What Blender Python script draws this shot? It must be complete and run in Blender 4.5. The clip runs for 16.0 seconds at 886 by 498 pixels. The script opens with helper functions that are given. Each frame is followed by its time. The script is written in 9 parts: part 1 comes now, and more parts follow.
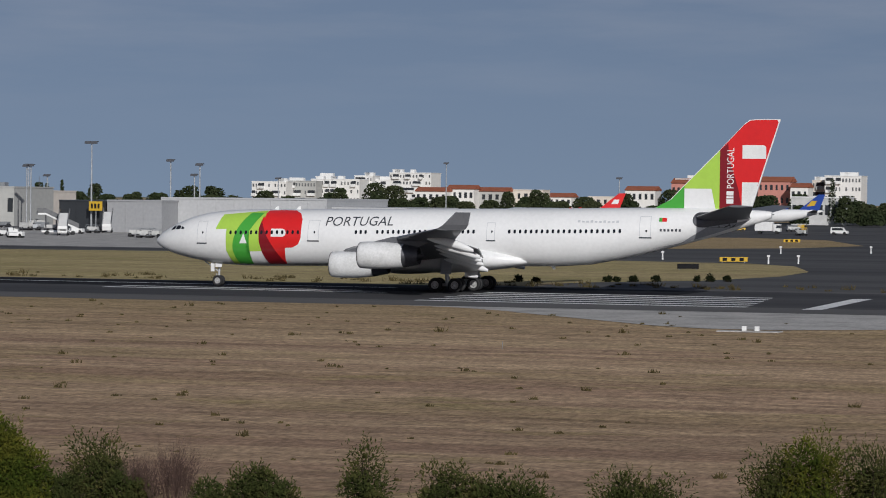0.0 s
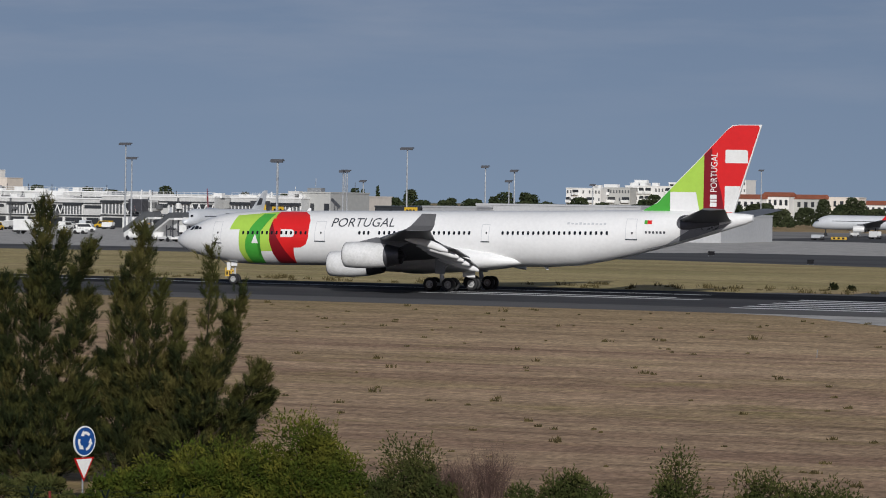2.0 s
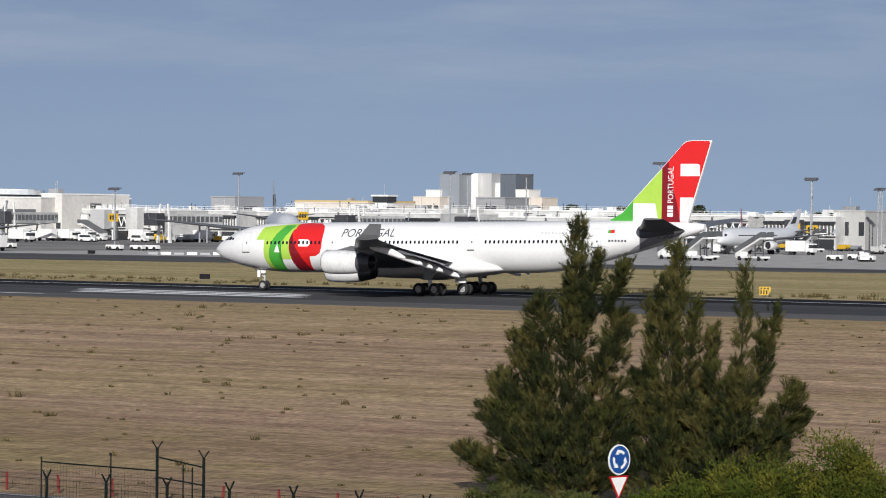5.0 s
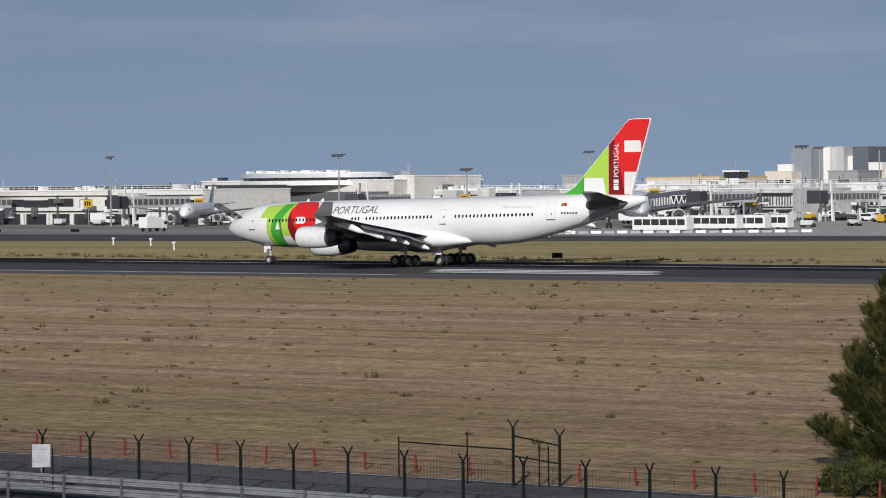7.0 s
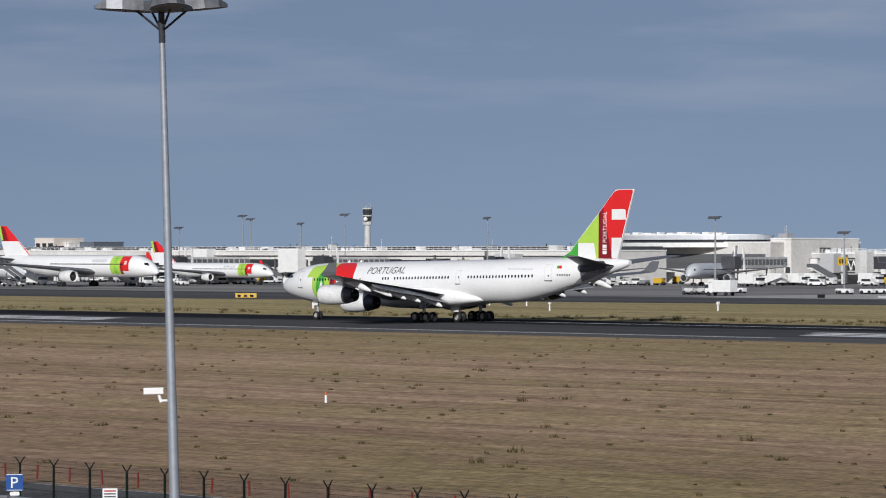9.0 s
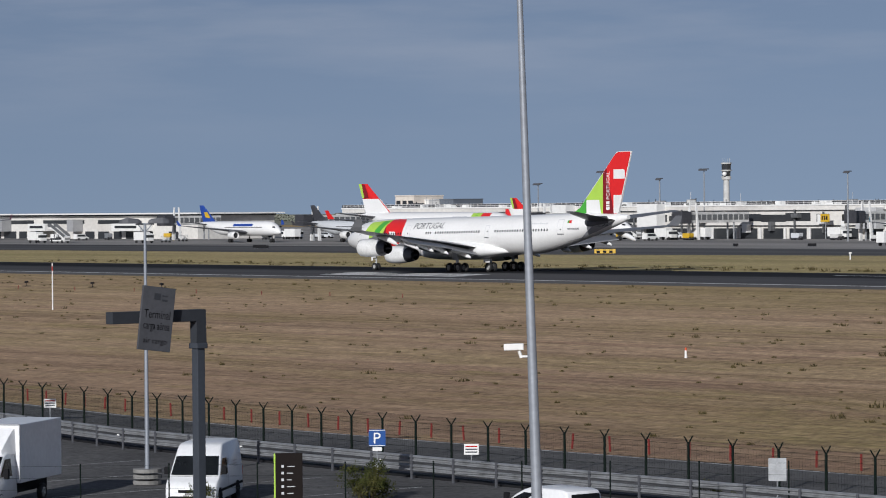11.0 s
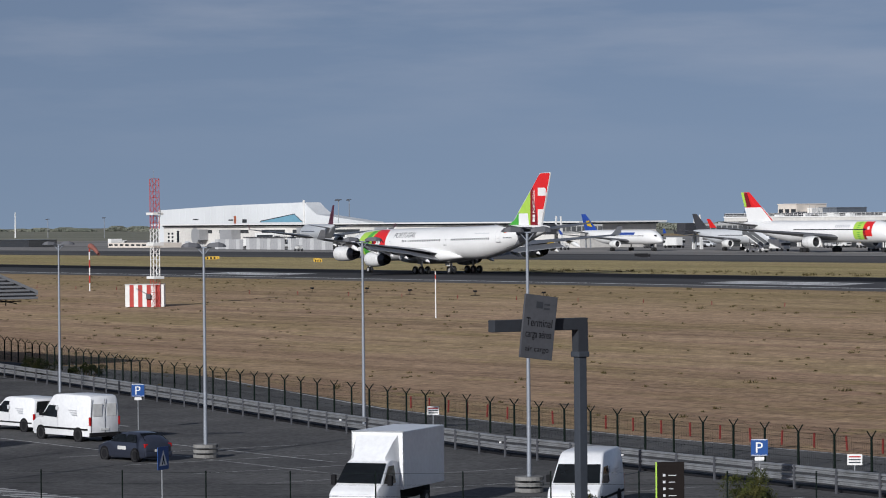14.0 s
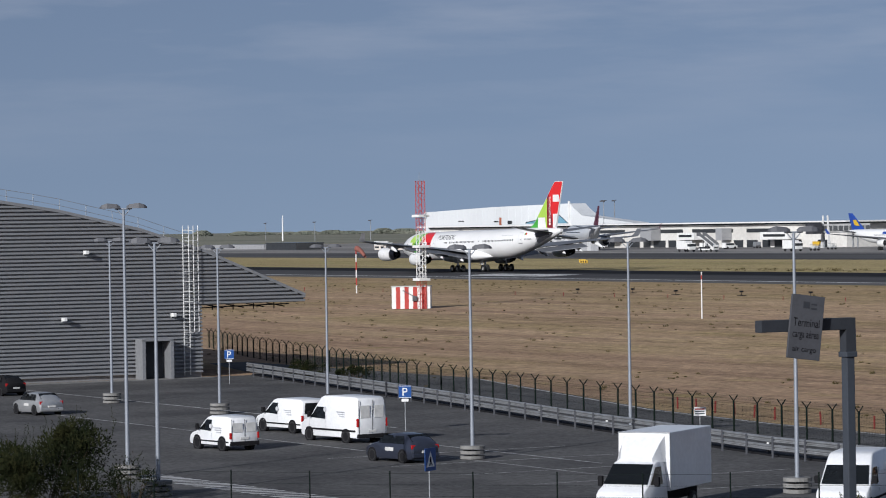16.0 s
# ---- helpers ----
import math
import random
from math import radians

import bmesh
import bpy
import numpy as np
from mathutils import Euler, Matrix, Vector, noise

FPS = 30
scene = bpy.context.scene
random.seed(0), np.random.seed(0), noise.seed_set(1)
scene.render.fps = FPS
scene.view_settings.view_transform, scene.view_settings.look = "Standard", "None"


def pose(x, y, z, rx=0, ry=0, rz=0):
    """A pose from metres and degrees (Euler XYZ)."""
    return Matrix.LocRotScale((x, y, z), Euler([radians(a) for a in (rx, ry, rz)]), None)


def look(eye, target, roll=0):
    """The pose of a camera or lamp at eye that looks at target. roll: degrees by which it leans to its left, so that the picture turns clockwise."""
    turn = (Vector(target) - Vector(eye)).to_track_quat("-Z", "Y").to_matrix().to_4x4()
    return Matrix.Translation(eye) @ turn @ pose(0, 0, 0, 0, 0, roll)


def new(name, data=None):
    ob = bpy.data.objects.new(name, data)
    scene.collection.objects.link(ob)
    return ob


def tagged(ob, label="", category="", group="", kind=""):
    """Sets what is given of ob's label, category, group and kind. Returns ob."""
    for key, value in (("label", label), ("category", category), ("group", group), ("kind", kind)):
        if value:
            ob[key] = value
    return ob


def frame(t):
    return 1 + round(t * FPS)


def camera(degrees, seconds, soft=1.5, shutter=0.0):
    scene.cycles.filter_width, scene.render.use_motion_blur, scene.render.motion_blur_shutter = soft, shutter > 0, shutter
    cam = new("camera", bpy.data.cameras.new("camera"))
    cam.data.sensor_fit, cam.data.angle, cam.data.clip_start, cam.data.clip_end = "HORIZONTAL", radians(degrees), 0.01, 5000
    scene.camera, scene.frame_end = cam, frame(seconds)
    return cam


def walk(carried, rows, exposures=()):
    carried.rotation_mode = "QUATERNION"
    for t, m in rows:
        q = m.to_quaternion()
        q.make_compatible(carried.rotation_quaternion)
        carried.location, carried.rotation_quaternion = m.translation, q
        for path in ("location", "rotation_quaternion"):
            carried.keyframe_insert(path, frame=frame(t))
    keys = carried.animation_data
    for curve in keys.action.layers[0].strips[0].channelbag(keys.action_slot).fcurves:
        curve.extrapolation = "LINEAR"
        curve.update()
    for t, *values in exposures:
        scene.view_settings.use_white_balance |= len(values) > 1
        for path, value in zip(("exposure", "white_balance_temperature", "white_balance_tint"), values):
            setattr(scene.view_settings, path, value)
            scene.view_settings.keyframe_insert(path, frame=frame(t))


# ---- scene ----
# camera: stands on a raised spot and turns to follow the rolling aircraft
EYE = (0.0, 0.0, 9.45)
cam = camera(15.31, 16.0, soft=1.0, shutter=0.12)
TURNS = [
    (0.0, 16.832, -0.955, 0.661), (0.5, 18.231, -1.166, 0.849), (1.0, 19.607, -1.099, 1.158), (1.5, 20.978, -0.959, 1.206),
    (2.0, 22.287, -0.912, 0.882), (2.5, 23.349, -0.872, 0.969), (3.0, 24.673, -0.853, 0.537), (3.5, 26.694, -0.902, 0.567),
    (4.0, 28.459, -0.919, 0.589), (4.5, 29.981, -0.915, 0.380), (5.0, 31.551, -0.700, 0.601), (5.2, 32.158, -0.879, 0.649),
    (7.3, 38.514, -0.957, -0.337), (7.5, 39.104, -0.885, -0.149), (8.0, 41.062, -0.737, -0.328), (8.5, 42.547, -0.160, -0.071),
    (9.0, 44.184, 0.009, -0.052), (9.5, 45.844, -0.452, -0.566), (10.0, 47.541, -0.417, -0.382), (10.2, 48.192, -0.494, -0.328),
    (12.3, 53.405, -0.772, -0.736), (12.5, 53.850, -0.773, -0.659), (13.0, 54.826, -0.597, -0.684), (13.5, 56.077, -0.515, -0.772),
    (14.0, 57.048, -0.522, -0.533), (14.5, 57.952, -0.745, -0.804), (15.0, 59.051, -0.757, -0.489), (15.5, 60.393, -0.474, -0.466),
    (16.0, 61.659, -0.445, -0.923)]
walk(cam, [(t, pose(*EYE, 90 + p, 0, y) @ pose(0, 0, 0, 0, 0, r)) for t, y, p, r in TURNS],
     exposures=[(0.0, -0.40, 6080, 10), (1.0, -0.39, 6100, 10), (2.0, -0.28, 6120, 10), (3.0, 0.05, 6160, 10), (4.0, 0.19, 6200, 10), (5.2, 0.19, 6200, 10), (7.3, -0.10, 6150, 10), (9.0, -0.08, 6070, 10), (10.2, -0.10, 6060, 10), (12.5, -0.12, 6020, 10), (14.5, -0.04, 6020, 10), (16.0, 0.06, 5970, 10)])

# daylight: clear sky, low warm sun behind the viewer's right shoulder
SUN_EL, SUN_X, SUN_Y = 21.0, 0.50, -0.866
world = bpy.data.worlds.new("sky")
scene.world = world
world.use_nodes = True
wn = world.node_tree
for n_ in list(wn.nodes):
    wn.nodes.remove(n_)
w_out = wn.nodes.new("ShaderNodeOutputWorld")
w_bg = wn.nodes.new("ShaderNodeBackground")
w_sky = wn.nodes.new("ShaderNodeTexSky")
w_sky.sky_type = "NISHITA"
w_sky.sun_disc = False
w_sky.sun_elevation = radians(SUN_EL)
w_sky.sun_rotation = math.atan2(SUN_X, SUN_Y)
w_sky.dust_density = 0.6
w_sky.ozone_density = 2.0
w_bg.inputs["Strength"].default_value = 0.070
# thin streaky clouds high in the sky
w_tc = wn.nodes.new("ShaderNodeTexCoord")
w_map = wn.nodes.new("ShaderNodeMapping")
w_map.inputs["Scale"].default_value = (5.0, 5.0, 34.0)
w_noise = wn.nodes.new("ShaderNodeTexNoise")
w_noise.inputs["Scale"].default_value = 1.6
w_noise.inputs["Detail"].default_value = 6.0
w_noise.inputs["Roughness"].default_value = 0.55
w_ramp = wn.nodes.new("ShaderNodeValToRGB")
w_ramp.color_ramp.elements[0].position, w_ramp.color_ramp.elements[0].color = 0.46, (0, 0, 0, 1)
w_ramp.color_ramp.elements[1].position, w_ramp.color_ramp.elements[1].color = 0.74, (1, 1, 1, 1)
w_sep = wn.nodes.new("ShaderNodeSeparateXYZ")
w_high = wn.nodes.new("ShaderNodeMapRange")
w_high.inputs["From Min"].default_value, w_high.inputs["From Max"].default_value = 0.015, 0.085
w_mul = wn.nodes.new("ShaderNodeMath")
w_mul.operation = "MULTIPLY"
w_fac = wn.nodes.new("ShaderNodeMath")
w_fac.operation = "MULTIPLY"
w_fac.inputs[1].default_value = 0.55
w_mix = wn.nodes.new("ShaderNodeMix")
w_mix.data_type = "RGBA"
w_tint = wn.nodes.new("ShaderNodeMix")
w_tint.data_type, w_tint.blend_type = "RGBA", "MULTIPLY"
w_tint.inputs["Factor"].default_value = 1.0
w_tint.inputs["B"].default_value = (1.22, 0.98, 0.90, 1)
wn.links.new(w_tc.outputs["Generated"], w_map.inputs["Vector"])
wn.links.new(w_map.outputs["Vector"], w_noise.inputs["Vector"])
wn.links.new(w_noise.outputs["Fac"], w_ramp.inputs["Fac"])
wn.links.new(w_tc.outputs["Generated"], w_sep.inputs["Vector"])
wn.links.new(w_sep.outputs["Z"], w_high.inputs["Value"])
wn.links.new(w_ramp.outputs["Color"], w_mul.inputs[0])
wn.links.new(w_high.outputs["Result"], w_mul.inputs[1])
wn.links.new(w_mul.outputs["Value"], w_fac.inputs[0])
wn.links.new(w_fac.outputs["Value"], w_mix.inputs["Factor"])
w_lift = wn.nodes.new("ShaderNodeVectorMath")
w_lift.operation = "ADD"
w_lift.inputs[1].default_value = (0, 0, 0.22)
w_unit = wn.nodes.new("ShaderNodeVectorMath")
w_unit.operation = "NORMALIZE"
wn.links.new(w_tc.outputs["Generated"], w_lift.inputs[0])
wn.links.new(w_lift.outputs["Vector"], w_unit.inputs[0])
wn.links.new(w_unit.outputs["Vector"], w_sky.inputs["Vector"])
wn.links.new(w_sky.outputs["Color"], w_tint.inputs["A"])
wn.links.new(w_tint.outputs["Result"], w_mix.inputs["A"])
w_mix.inputs["B"].default_value = (6.5, 6.6, 7.2, 1)
wn.links.new(w_mix.outputs["Result"], w_bg.inputs["Color"])
wn.links.new(w_bg.outputs["Background"], w_out.inputs["Surface"])

sun = new("sun", bpy.data.lights.new("sun", "SUN"))
sun.data.energy, sun.data.angle, sun.data.color = 4.2, radians(0.55), (1.0, 0.95, 0.88)
c_el = math.cos(radians(SUN_EL))
sun.matrix_world = look((SUN_X * c_el * 50, SUN_Y * c_el * 50, math.sin(radians(SUN_EL)) * 50), (0, 0, 0))


# ---- materials ----
def material(name, colour, rough=0.6, metal=0.0, var=0.12, scale=3.0, fine=40.0, bump=0.0, stretch=(1, 1, 1), second=None, amount=0.5, coat=0.0):
    """A surface with variation at two scales; colours are linear base colours."""
    m = bpy.data.materials.new(name)
    m.use_nodes = True
    nt = m.node_tree
    bsdf = nt.nodes["Principled BSDF"]
    bsdf.inputs["Roughness"].default_value = rough
    bsdf.inputs["Metallic"].default_value = metal
    bsdf.inputs["Coat Weight"].default_value = coat
    if rough > 0.84:
        bsdf.inputs["Specular IOR Level"].default_value = 0.08
    tc = nt.nodes.new("ShaderNodeTexCoord")
    mp = nt.nodes.new("ShaderNodeMapping")
    mp.inputs["Scale"].default_value = stretch
    nt.links.new(tc.outputs["Object"], mp.inputs["Vector"])
    big = nt.nodes.new("ShaderNodeTexNoise")
    big.inputs["Scale"].default_value = scale
    big.inputs["Detail"].default_value = 4.0
    small = nt.nodes.new("ShaderNodeTexNoise")
    small.inputs["Scale"].default_value = fine
    small.inputs["Detail"].default_value = 3.0
    nt.links.new(mp.outputs["Vector"], big.inputs["Vector"])
    nt.links.new(mp.outputs["Vector"], small.inputs["Vector"])
    base = nt.nodes.new("ShaderNodeMix")
    base.data_type = "RGBA"
    other = second or tuple(min(1.0, c * (1 - 1.6 * var)) for c in colour)
    base.inputs["A"].default_value = (*colour, 1)
    base.inputs["B"].default_value = (*other, 1)
    ramp = nt.nodes.new("ShaderNodeMapRange")
    ramp.inputs["From Min"].default_value, ramp.inputs["From Max"].default_value = 0.62 - amount * 0.4, 0.92 - amount * 0.4
    nt.links.new(big.outputs["Fac"], ramp.inputs["Value"])
    nt.links.new(ramp.outputs["Result"], base.inputs["Factor"])
    grain = nt.nodes.new("ShaderNodeMapRange")
    grain.inputs["From Min"].default_value, grain.inputs["From Max"].default_value = 0.3, 0.7
    grain.inputs["To Min"].default_value, grain.inputs["To Max"].default_value = 1 - var, 1 + var
    nt.links.new(small.outputs["Fac"], grain.inputs["Value"])
    tint = nt.nodes.new("ShaderNodeMix")
    tint.data_type, tint.blend_type = "RGBA", "MULTIPLY"
    tint.inputs["Factor"].default_value = 1.0
    nt.links.new(base.outputs["Result"], tint.inputs["A"])
    nt.links.new(grain.outputs["Result"], tint.inputs["B"])
    nt.links.new(tint.outputs["Result"], bsdf.inputs["Base Color"])
    if bump:
        bp = nt.nodes.new("ShaderNodeBump")
        bp.inputs["Strength"].default_value = bump
        bp.inputs["Distance"].default_value = 0.05
        nt.links.new(small.outputs["Fac"], bp.inputs["Height"])
        nt.links.new(bp.outputs["Normal"], bsdf.inputs["Normal"])
    return m


def glass_material(name, colour=(0.02, 0.025, 0.03), rough=0.08):
    m = material(name, colour, rough, 0.0, 0.05, 0.5, 3.0)
    m.node_tree.nodes["Principled BSDF"].inputs["Specular IOR Level"].default_value = 0.6
    return m


M = {}
M["white_paint"] = material("white_paint", (0.80, 0.80, 0.79), 0.28, 0, 0.03, 0.25, 3.0, coat=0.25)
M["grey_belly"] = material("grey_belly", (0.30, 0.31, 0.33), 0.35, 0, 0.06, 0.4, 4.0)
M["wing_grey"] = material("wing_grey", (0.14, 0.144, 0.155), 0.38, 0.1, 0.07, 0.5, 5.0)
M["light_green"] = material("light_green", (0.40, 0.62, 0.08), 0.3, 0, 0.03, 0.4, 3.0, coat=0.25)
M["dark_green"] = material("dark_green", (0.07, 0.36, 0.045), 0.3, 0, 0.03, 0.4, 3.0, coat=0.25)
M["bright_red"] = material("bright_red", (0.66, 0.018, 0.018), 0.3, 0, 0.03, 0.4, 3.0, coat=0.25)
M["dark_red"] = material("dark_red", (0.20, 0.008, 0.014), 0.3, 0, 0.03, 0.4, 3.0, coat=0.25)
M["black_gloss"] = glass_material("black_gloss", (0.012, 0.014, 0.018))
M["dark_text"] = material("dark_text", (0.05, 0.055, 0.065), 0.4, 0, 0.03)
M["pale_text"] = material("pale_text", (0.55, 0.56, 0.58), 0.4, 0, 0.03)
M["rubber"] = material("rubber", (0.018, 0.018, 0.019), 0.75, 0, 0.15, 3, 20)
M["steel"] = material("steel", (0.45, 0.46, 0.47), 0.35, 0.8, 0.08, 2, 12)
M["gear_grey"] = material("gear_grey", (0.55, 0.56, 0.57), 0.45, 0.2, 0.1, 2, 12)
M["hub"] = material("hub", (0.42, 0.42, 0.41), 0.4, 0.1, 0.06, 2, 12)
M["metal_dark"] = material("metal_dark", (0.10, 0.10, 0.11), 0.45, 0.6, 0.12, 1.5, 9)
M["nacelle"] = material("nacelle", (0.74, 0.74, 0.73), 0.32, 0, 0.08, 0.8, 5, second=(0.58, 0.58, 0.56), amount=0.45)
M["fan_dark"] = material("fan_dark", (0.03, 0.03, 0.035), 0.5, 0.4, 0.1, 2, 9)
M["blue_paint"] = material("blue_paint", (0.02, 0.06, 0.30), 0.35, 0, 0.05)
M["sign_blue"] = material("sign_blue", (0.008, 0.065, 0.26), 0.4, 0, 0.05, 1.5, 12)
M["yellow_paint"] = material("yellow_paint", (0.58, 0.36, 0.02), 0.5, 0, 0.08, 1.2, 9)
M["teal_paint"] = material("teal_paint", (0.10, 0.48, 0.62), 0.35, 0, 0.05)
M["silver_paint"] = material("silver_paint", (0.60, 0.62, 0.64), 0.38, 0.1, 0.05, 0.4, 4)
M["maroon_paint"] = material("maroon_paint", (0.09, 0.012, 0.03), 0.4, 0, 0.05)
M["white_plain"] = material("white_plain", (0.76, 0.76, 0.74), 0.5, 0, 0.06, 0.8, 8)
M["white_dull"] = material("white_dull", (0.56, 0.56, 0.545), 0.75, 0, 0.14, 0.25, 3, second=(0.40, 0.40, 0.385), amount=0.5)
M["galvanised"] = material("galvanised", (0.33, 0.345, 0.36), 0.5, 0.4, 0.12, 2.5, 18, second=(0.23, 0.24, 0.25))
M["fence_green"] = material("fence_green", (0.008, 0.013, 0.011), 0.86, 0.0, 0.12, 3, 20)
M["red_post"] = material("red_post", (0.19, 0.024, 0.020), 0.6, 0, 0.15, 3, 14)
M["concrete"] = material("concrete", (0.25, 0.246, 0.238), 0.85, 0, 0.14, 0.9, 14, 0.2, second=(0.15, 0.147, 0.14))
M["pole_grey"] = material("pole_grey", (0.28, 0.305, 0.345), 0.5, 0.3, 0.08, 1.0, 11)


# ---- building helpers ----
def thing(name, m=None, label="", category="", group="", kind=""):
    ob = new(name)
    ob.empty_display_size = 0.3
    if m is not None:
        ob.matrix_world = m
    return tagged(ob, label, category, group, kind)


def mesh_of(bm, name, mats, smooth=False):
    me = bpy.data.meshes.new(name)
    bm.to_mesh(me)
    bm.free()
    for mt in (mats if isinstance(mats, (list, tuple)) else [mats]):
        me.materials.append(mt)
    if smooth:
        me.polygons.foreach_set("use_smooth", [True] * len(me.polygons))
        me.set_sharp_from_angle(angle=radians(38))
    return me


def part(name, bm, mats, parent=None, label="", smooth=False, at=None):
    ob = new(name, mesh_of(bm, name, mats, smooth))
    if parent is not None:
        ob.parent = parent
    if at is not None:
        ob.matrix_basis = at
    if label:
        ob["label"] = label
    return ob


def solo(name, bm, mats, label, category, group="", kind="", smooth=False, at=None):
    ob = new(name, mesh_of(bm, name, mats, smooth))
    if at is not None:
        ob.matrix_world = at
    return tagged(ob, label, category, group, kind)


def share(name, mesh, parent, at, label=""):
    ob = new(name, mesh)
    ob.parent = parent
    ob.matrix_basis = at
    if label:
        ob["label"] = label
    return ob


def box(bm, x0, x1, y0, y1, z0, z1, bevel=0.0, mat=0):
    r = bmesh.ops.create_cube(bm, size=1.0, matrix=Matrix.Translation(((x0 + x1) / 2, (y0 + y1) / 2, (z0 + z1) / 2)) @ Matrix.Diagonal((x1 - x0, y1 - y0, z1 - z0, 1)))
    faces = {f for v_ in r["verts"] for f in v_.link_faces}
    for f in faces:
        f.material_index = mat
    if bevel > 0:
        edges = list({e for v_ in r["verts"] for e in v_.link_edges})
        bmesh.ops.bevel(bm, geom=edges, offset=bevel, segments=2, affect="EDGES", profile=0.6)
    return r["verts"]


def tube(bm, a, b, r0, r1=None, seg=10, mat=0, caps=True):
    a, b = Vector(a), Vector(b)
    r1 = r0 if r1 is None else r1
    d = b - a
    q = d.to_track_quat("Z", "Y").to_matrix().to_4x4()
    out = bmesh.ops.create_cone(bm, cap_ends=caps, cap_tris=False, segments=seg, radius1=r0, radius2=max(r1, 1e-4), depth=d.length, matrix=Matrix.Translation((a + b) / 2) @ q)
    for f in {f for v_ in out["verts"] for f in v_.link_faces}:
        f.material_index = mat
    return out["verts"]


def rings(bm, sections, cap=True, mat=0):
    """Skin over a list of closed loops of points."""
    loops = [[bm.verts.new(p) for p in s] for s in sections]
    n = len(loops[0])
    for a, b in zip(loops, loops[1:]):
        for i in range(n):
            f = bm.faces.new((a[i], a[(i + 1) % n], b[(i + 1) % n], b[i]))
            f.material_index = mat
    if cap:
        for lp in (loops[0][::-1], loops[-1]):
            f = bm.faces.new(lp)
            f.material_index = mat
    return loops


def sheet(name, pts, z, mat, label, category, kind="structure"):
    """A flat surfaced area, a slab laid on the ground."""
    bm = bmesh.new()
    up = [bm.verts.new((x, y, z)) for x, y in pts]
    f = bm.faces.new(up)
    if f.normal.z < 0 or f.calc_area() and (f.normal_update() or f.normal.z < 0):
        f.normal_flip()
    return solo(name, bm, mat, label, category, kind=kind)
# ---- ground materials ----
def field_material(name, colours, stretch, scales, bump=0.5, verge_tint=0.0):
    """Mown dry grass: swaths along the runway, tufts and bare patches."""
    m = bpy.data.materials.new(name)
    m.use_nodes = True
    nt = m.node_tree
    bsdf = nt.nodes["Principled BSDF"]
    bsdf.inputs["Roughness"].default_value = 0.95
    bsdf.inputs["Specular IOR Level"].default_value = 0.15
    tc = nt.nodes.new("ShaderNodeTexCoord")

    def layer(sx, sy, scale, lo, hi, detail=5.0):
        mp = nt.nodes.new("ShaderNodeMapping")
        mp.inputs["Scale"].default_value = (sx, sy, 1)
        mp.inputs["Rotation"].default_value = (0, 0, radians(-1.2))
        ns = nt.nodes.new("ShaderNodeTexNoise")
        ns.inputs["Scale"].default_value = scale
        ns.inputs["Detail"].default_value = detail
        ns.inputs["Roughness"].default_value = 0.6
        mr = nt.nodes.new("ShaderNodeMapRange")
        mr.inputs["From Min"].default_value, mr.inputs["From Max"].default_value = lo, hi
        nt.links.new(tc.outputs["Object"], mp.inputs["Vector"])
        nt.links.new(mp.outputs["Vector"], ns.inputs["Vector"])
        nt.links.new(ns.outputs["Fac"], mr.inputs["Value"])
        return mr.outputs["Result"], ns.outputs["Fac"]

    def blend(a, b, fac, strength):
        mul = nt.nodes.new("ShaderNodeMath")
        mul.operation = "MULTIPLY"
        mul.inputs[1].default_value = strength
        nt.links.new(fac, mul.inputs[0])
        mx = nt.nodes.new("ShaderNodeMix")
        mx.data_type = "RGBA"
        nt.links.new(mul.outputs["Value"], mx.inputs["Factor"])
        for key, v in (("A", a), ("B", b)):
            if isinstance(v, tuple):
                mx.inputs[key].default_value = (*v, 1)
            else:
                nt.links.new(v, mx.inputs[key])
        return mx.outputs["Result"]

    def shade(c, fac, lo, hi):
        mr = nt.nodes.new("ShaderNodeMapRange")
        mr.inputs["From Min"].default_value, mr.inputs["From Max"].default_value = 0.30, 0.70
        mr.inputs["To Min"].default_value, mr.inputs["To Max"].default_value = lo, hi
        nt.links.new(fac, mr.inputs["Value"])
        mx = nt.nodes.new("ShaderNodeMix")
        mx.data_type, mx.blend_type = "RGBA", "MULTIPLY"
        mx.inputs["Factor"].default_value = 1.0
        nt.links.new(c, mx.inputs["A"])
        nt.links.new(mr.outputs["Result"], mx.inputs["B"])
        return mx.outputs["Result"]

    dry, straw, green, soil = colours
    broad, _ = layer(0.006 * stretch, 0.055, 1.0, 0.42, 0.58)
    swath, _ = layer(0.010 * stretch, 0.36, 1.0, 0.45, 0.57, 3.0)
    row, _ = layer(0.018 * stretch, 0.62, 1.0, 0.47, 0.60, 4.0)
    patch, _ = layer(0.012, 0.045, 1.0, 0.46, 0.62)
    weed, _ = layer(0.10, 0.22, 1.0, 0.58, 0.70, 6.0)
    clump, raw = layer(0.8, 1.0, scales[1], 0.52, 0.68, 8.0)
    _, fine = layer(3.2, 1.5, 1.0, 0, 1, 6.0)
    _, mid = layer(0.45, 0.75, 1.0, 0, 1, 6.0)
    line, _ = layer(0.009 * stretch, 0.17, 1.0, 0.48, 0.58, 5.0)
    pale, _ = layer(0.012 * stretch, 0.40, 1.0, 0.50, 0.60, 4.0)
    c = blend(dry, straw, broad, 0.65)
    c = blend(c, straw, swath, 0.55)
    c = blend(c, green, patch, scales[2])
    c = blend(c, soil, row, 0.30)
    c = blend(c, soil, line, 0.44)
    c = blend(c, straw, pale, 0.38)
    # greener grass beside the pavement
    at = nt.nodes.new("ShaderNodeSeparateXYZ")
    verge = nt.nodes.new("ShaderNodeMapRange")
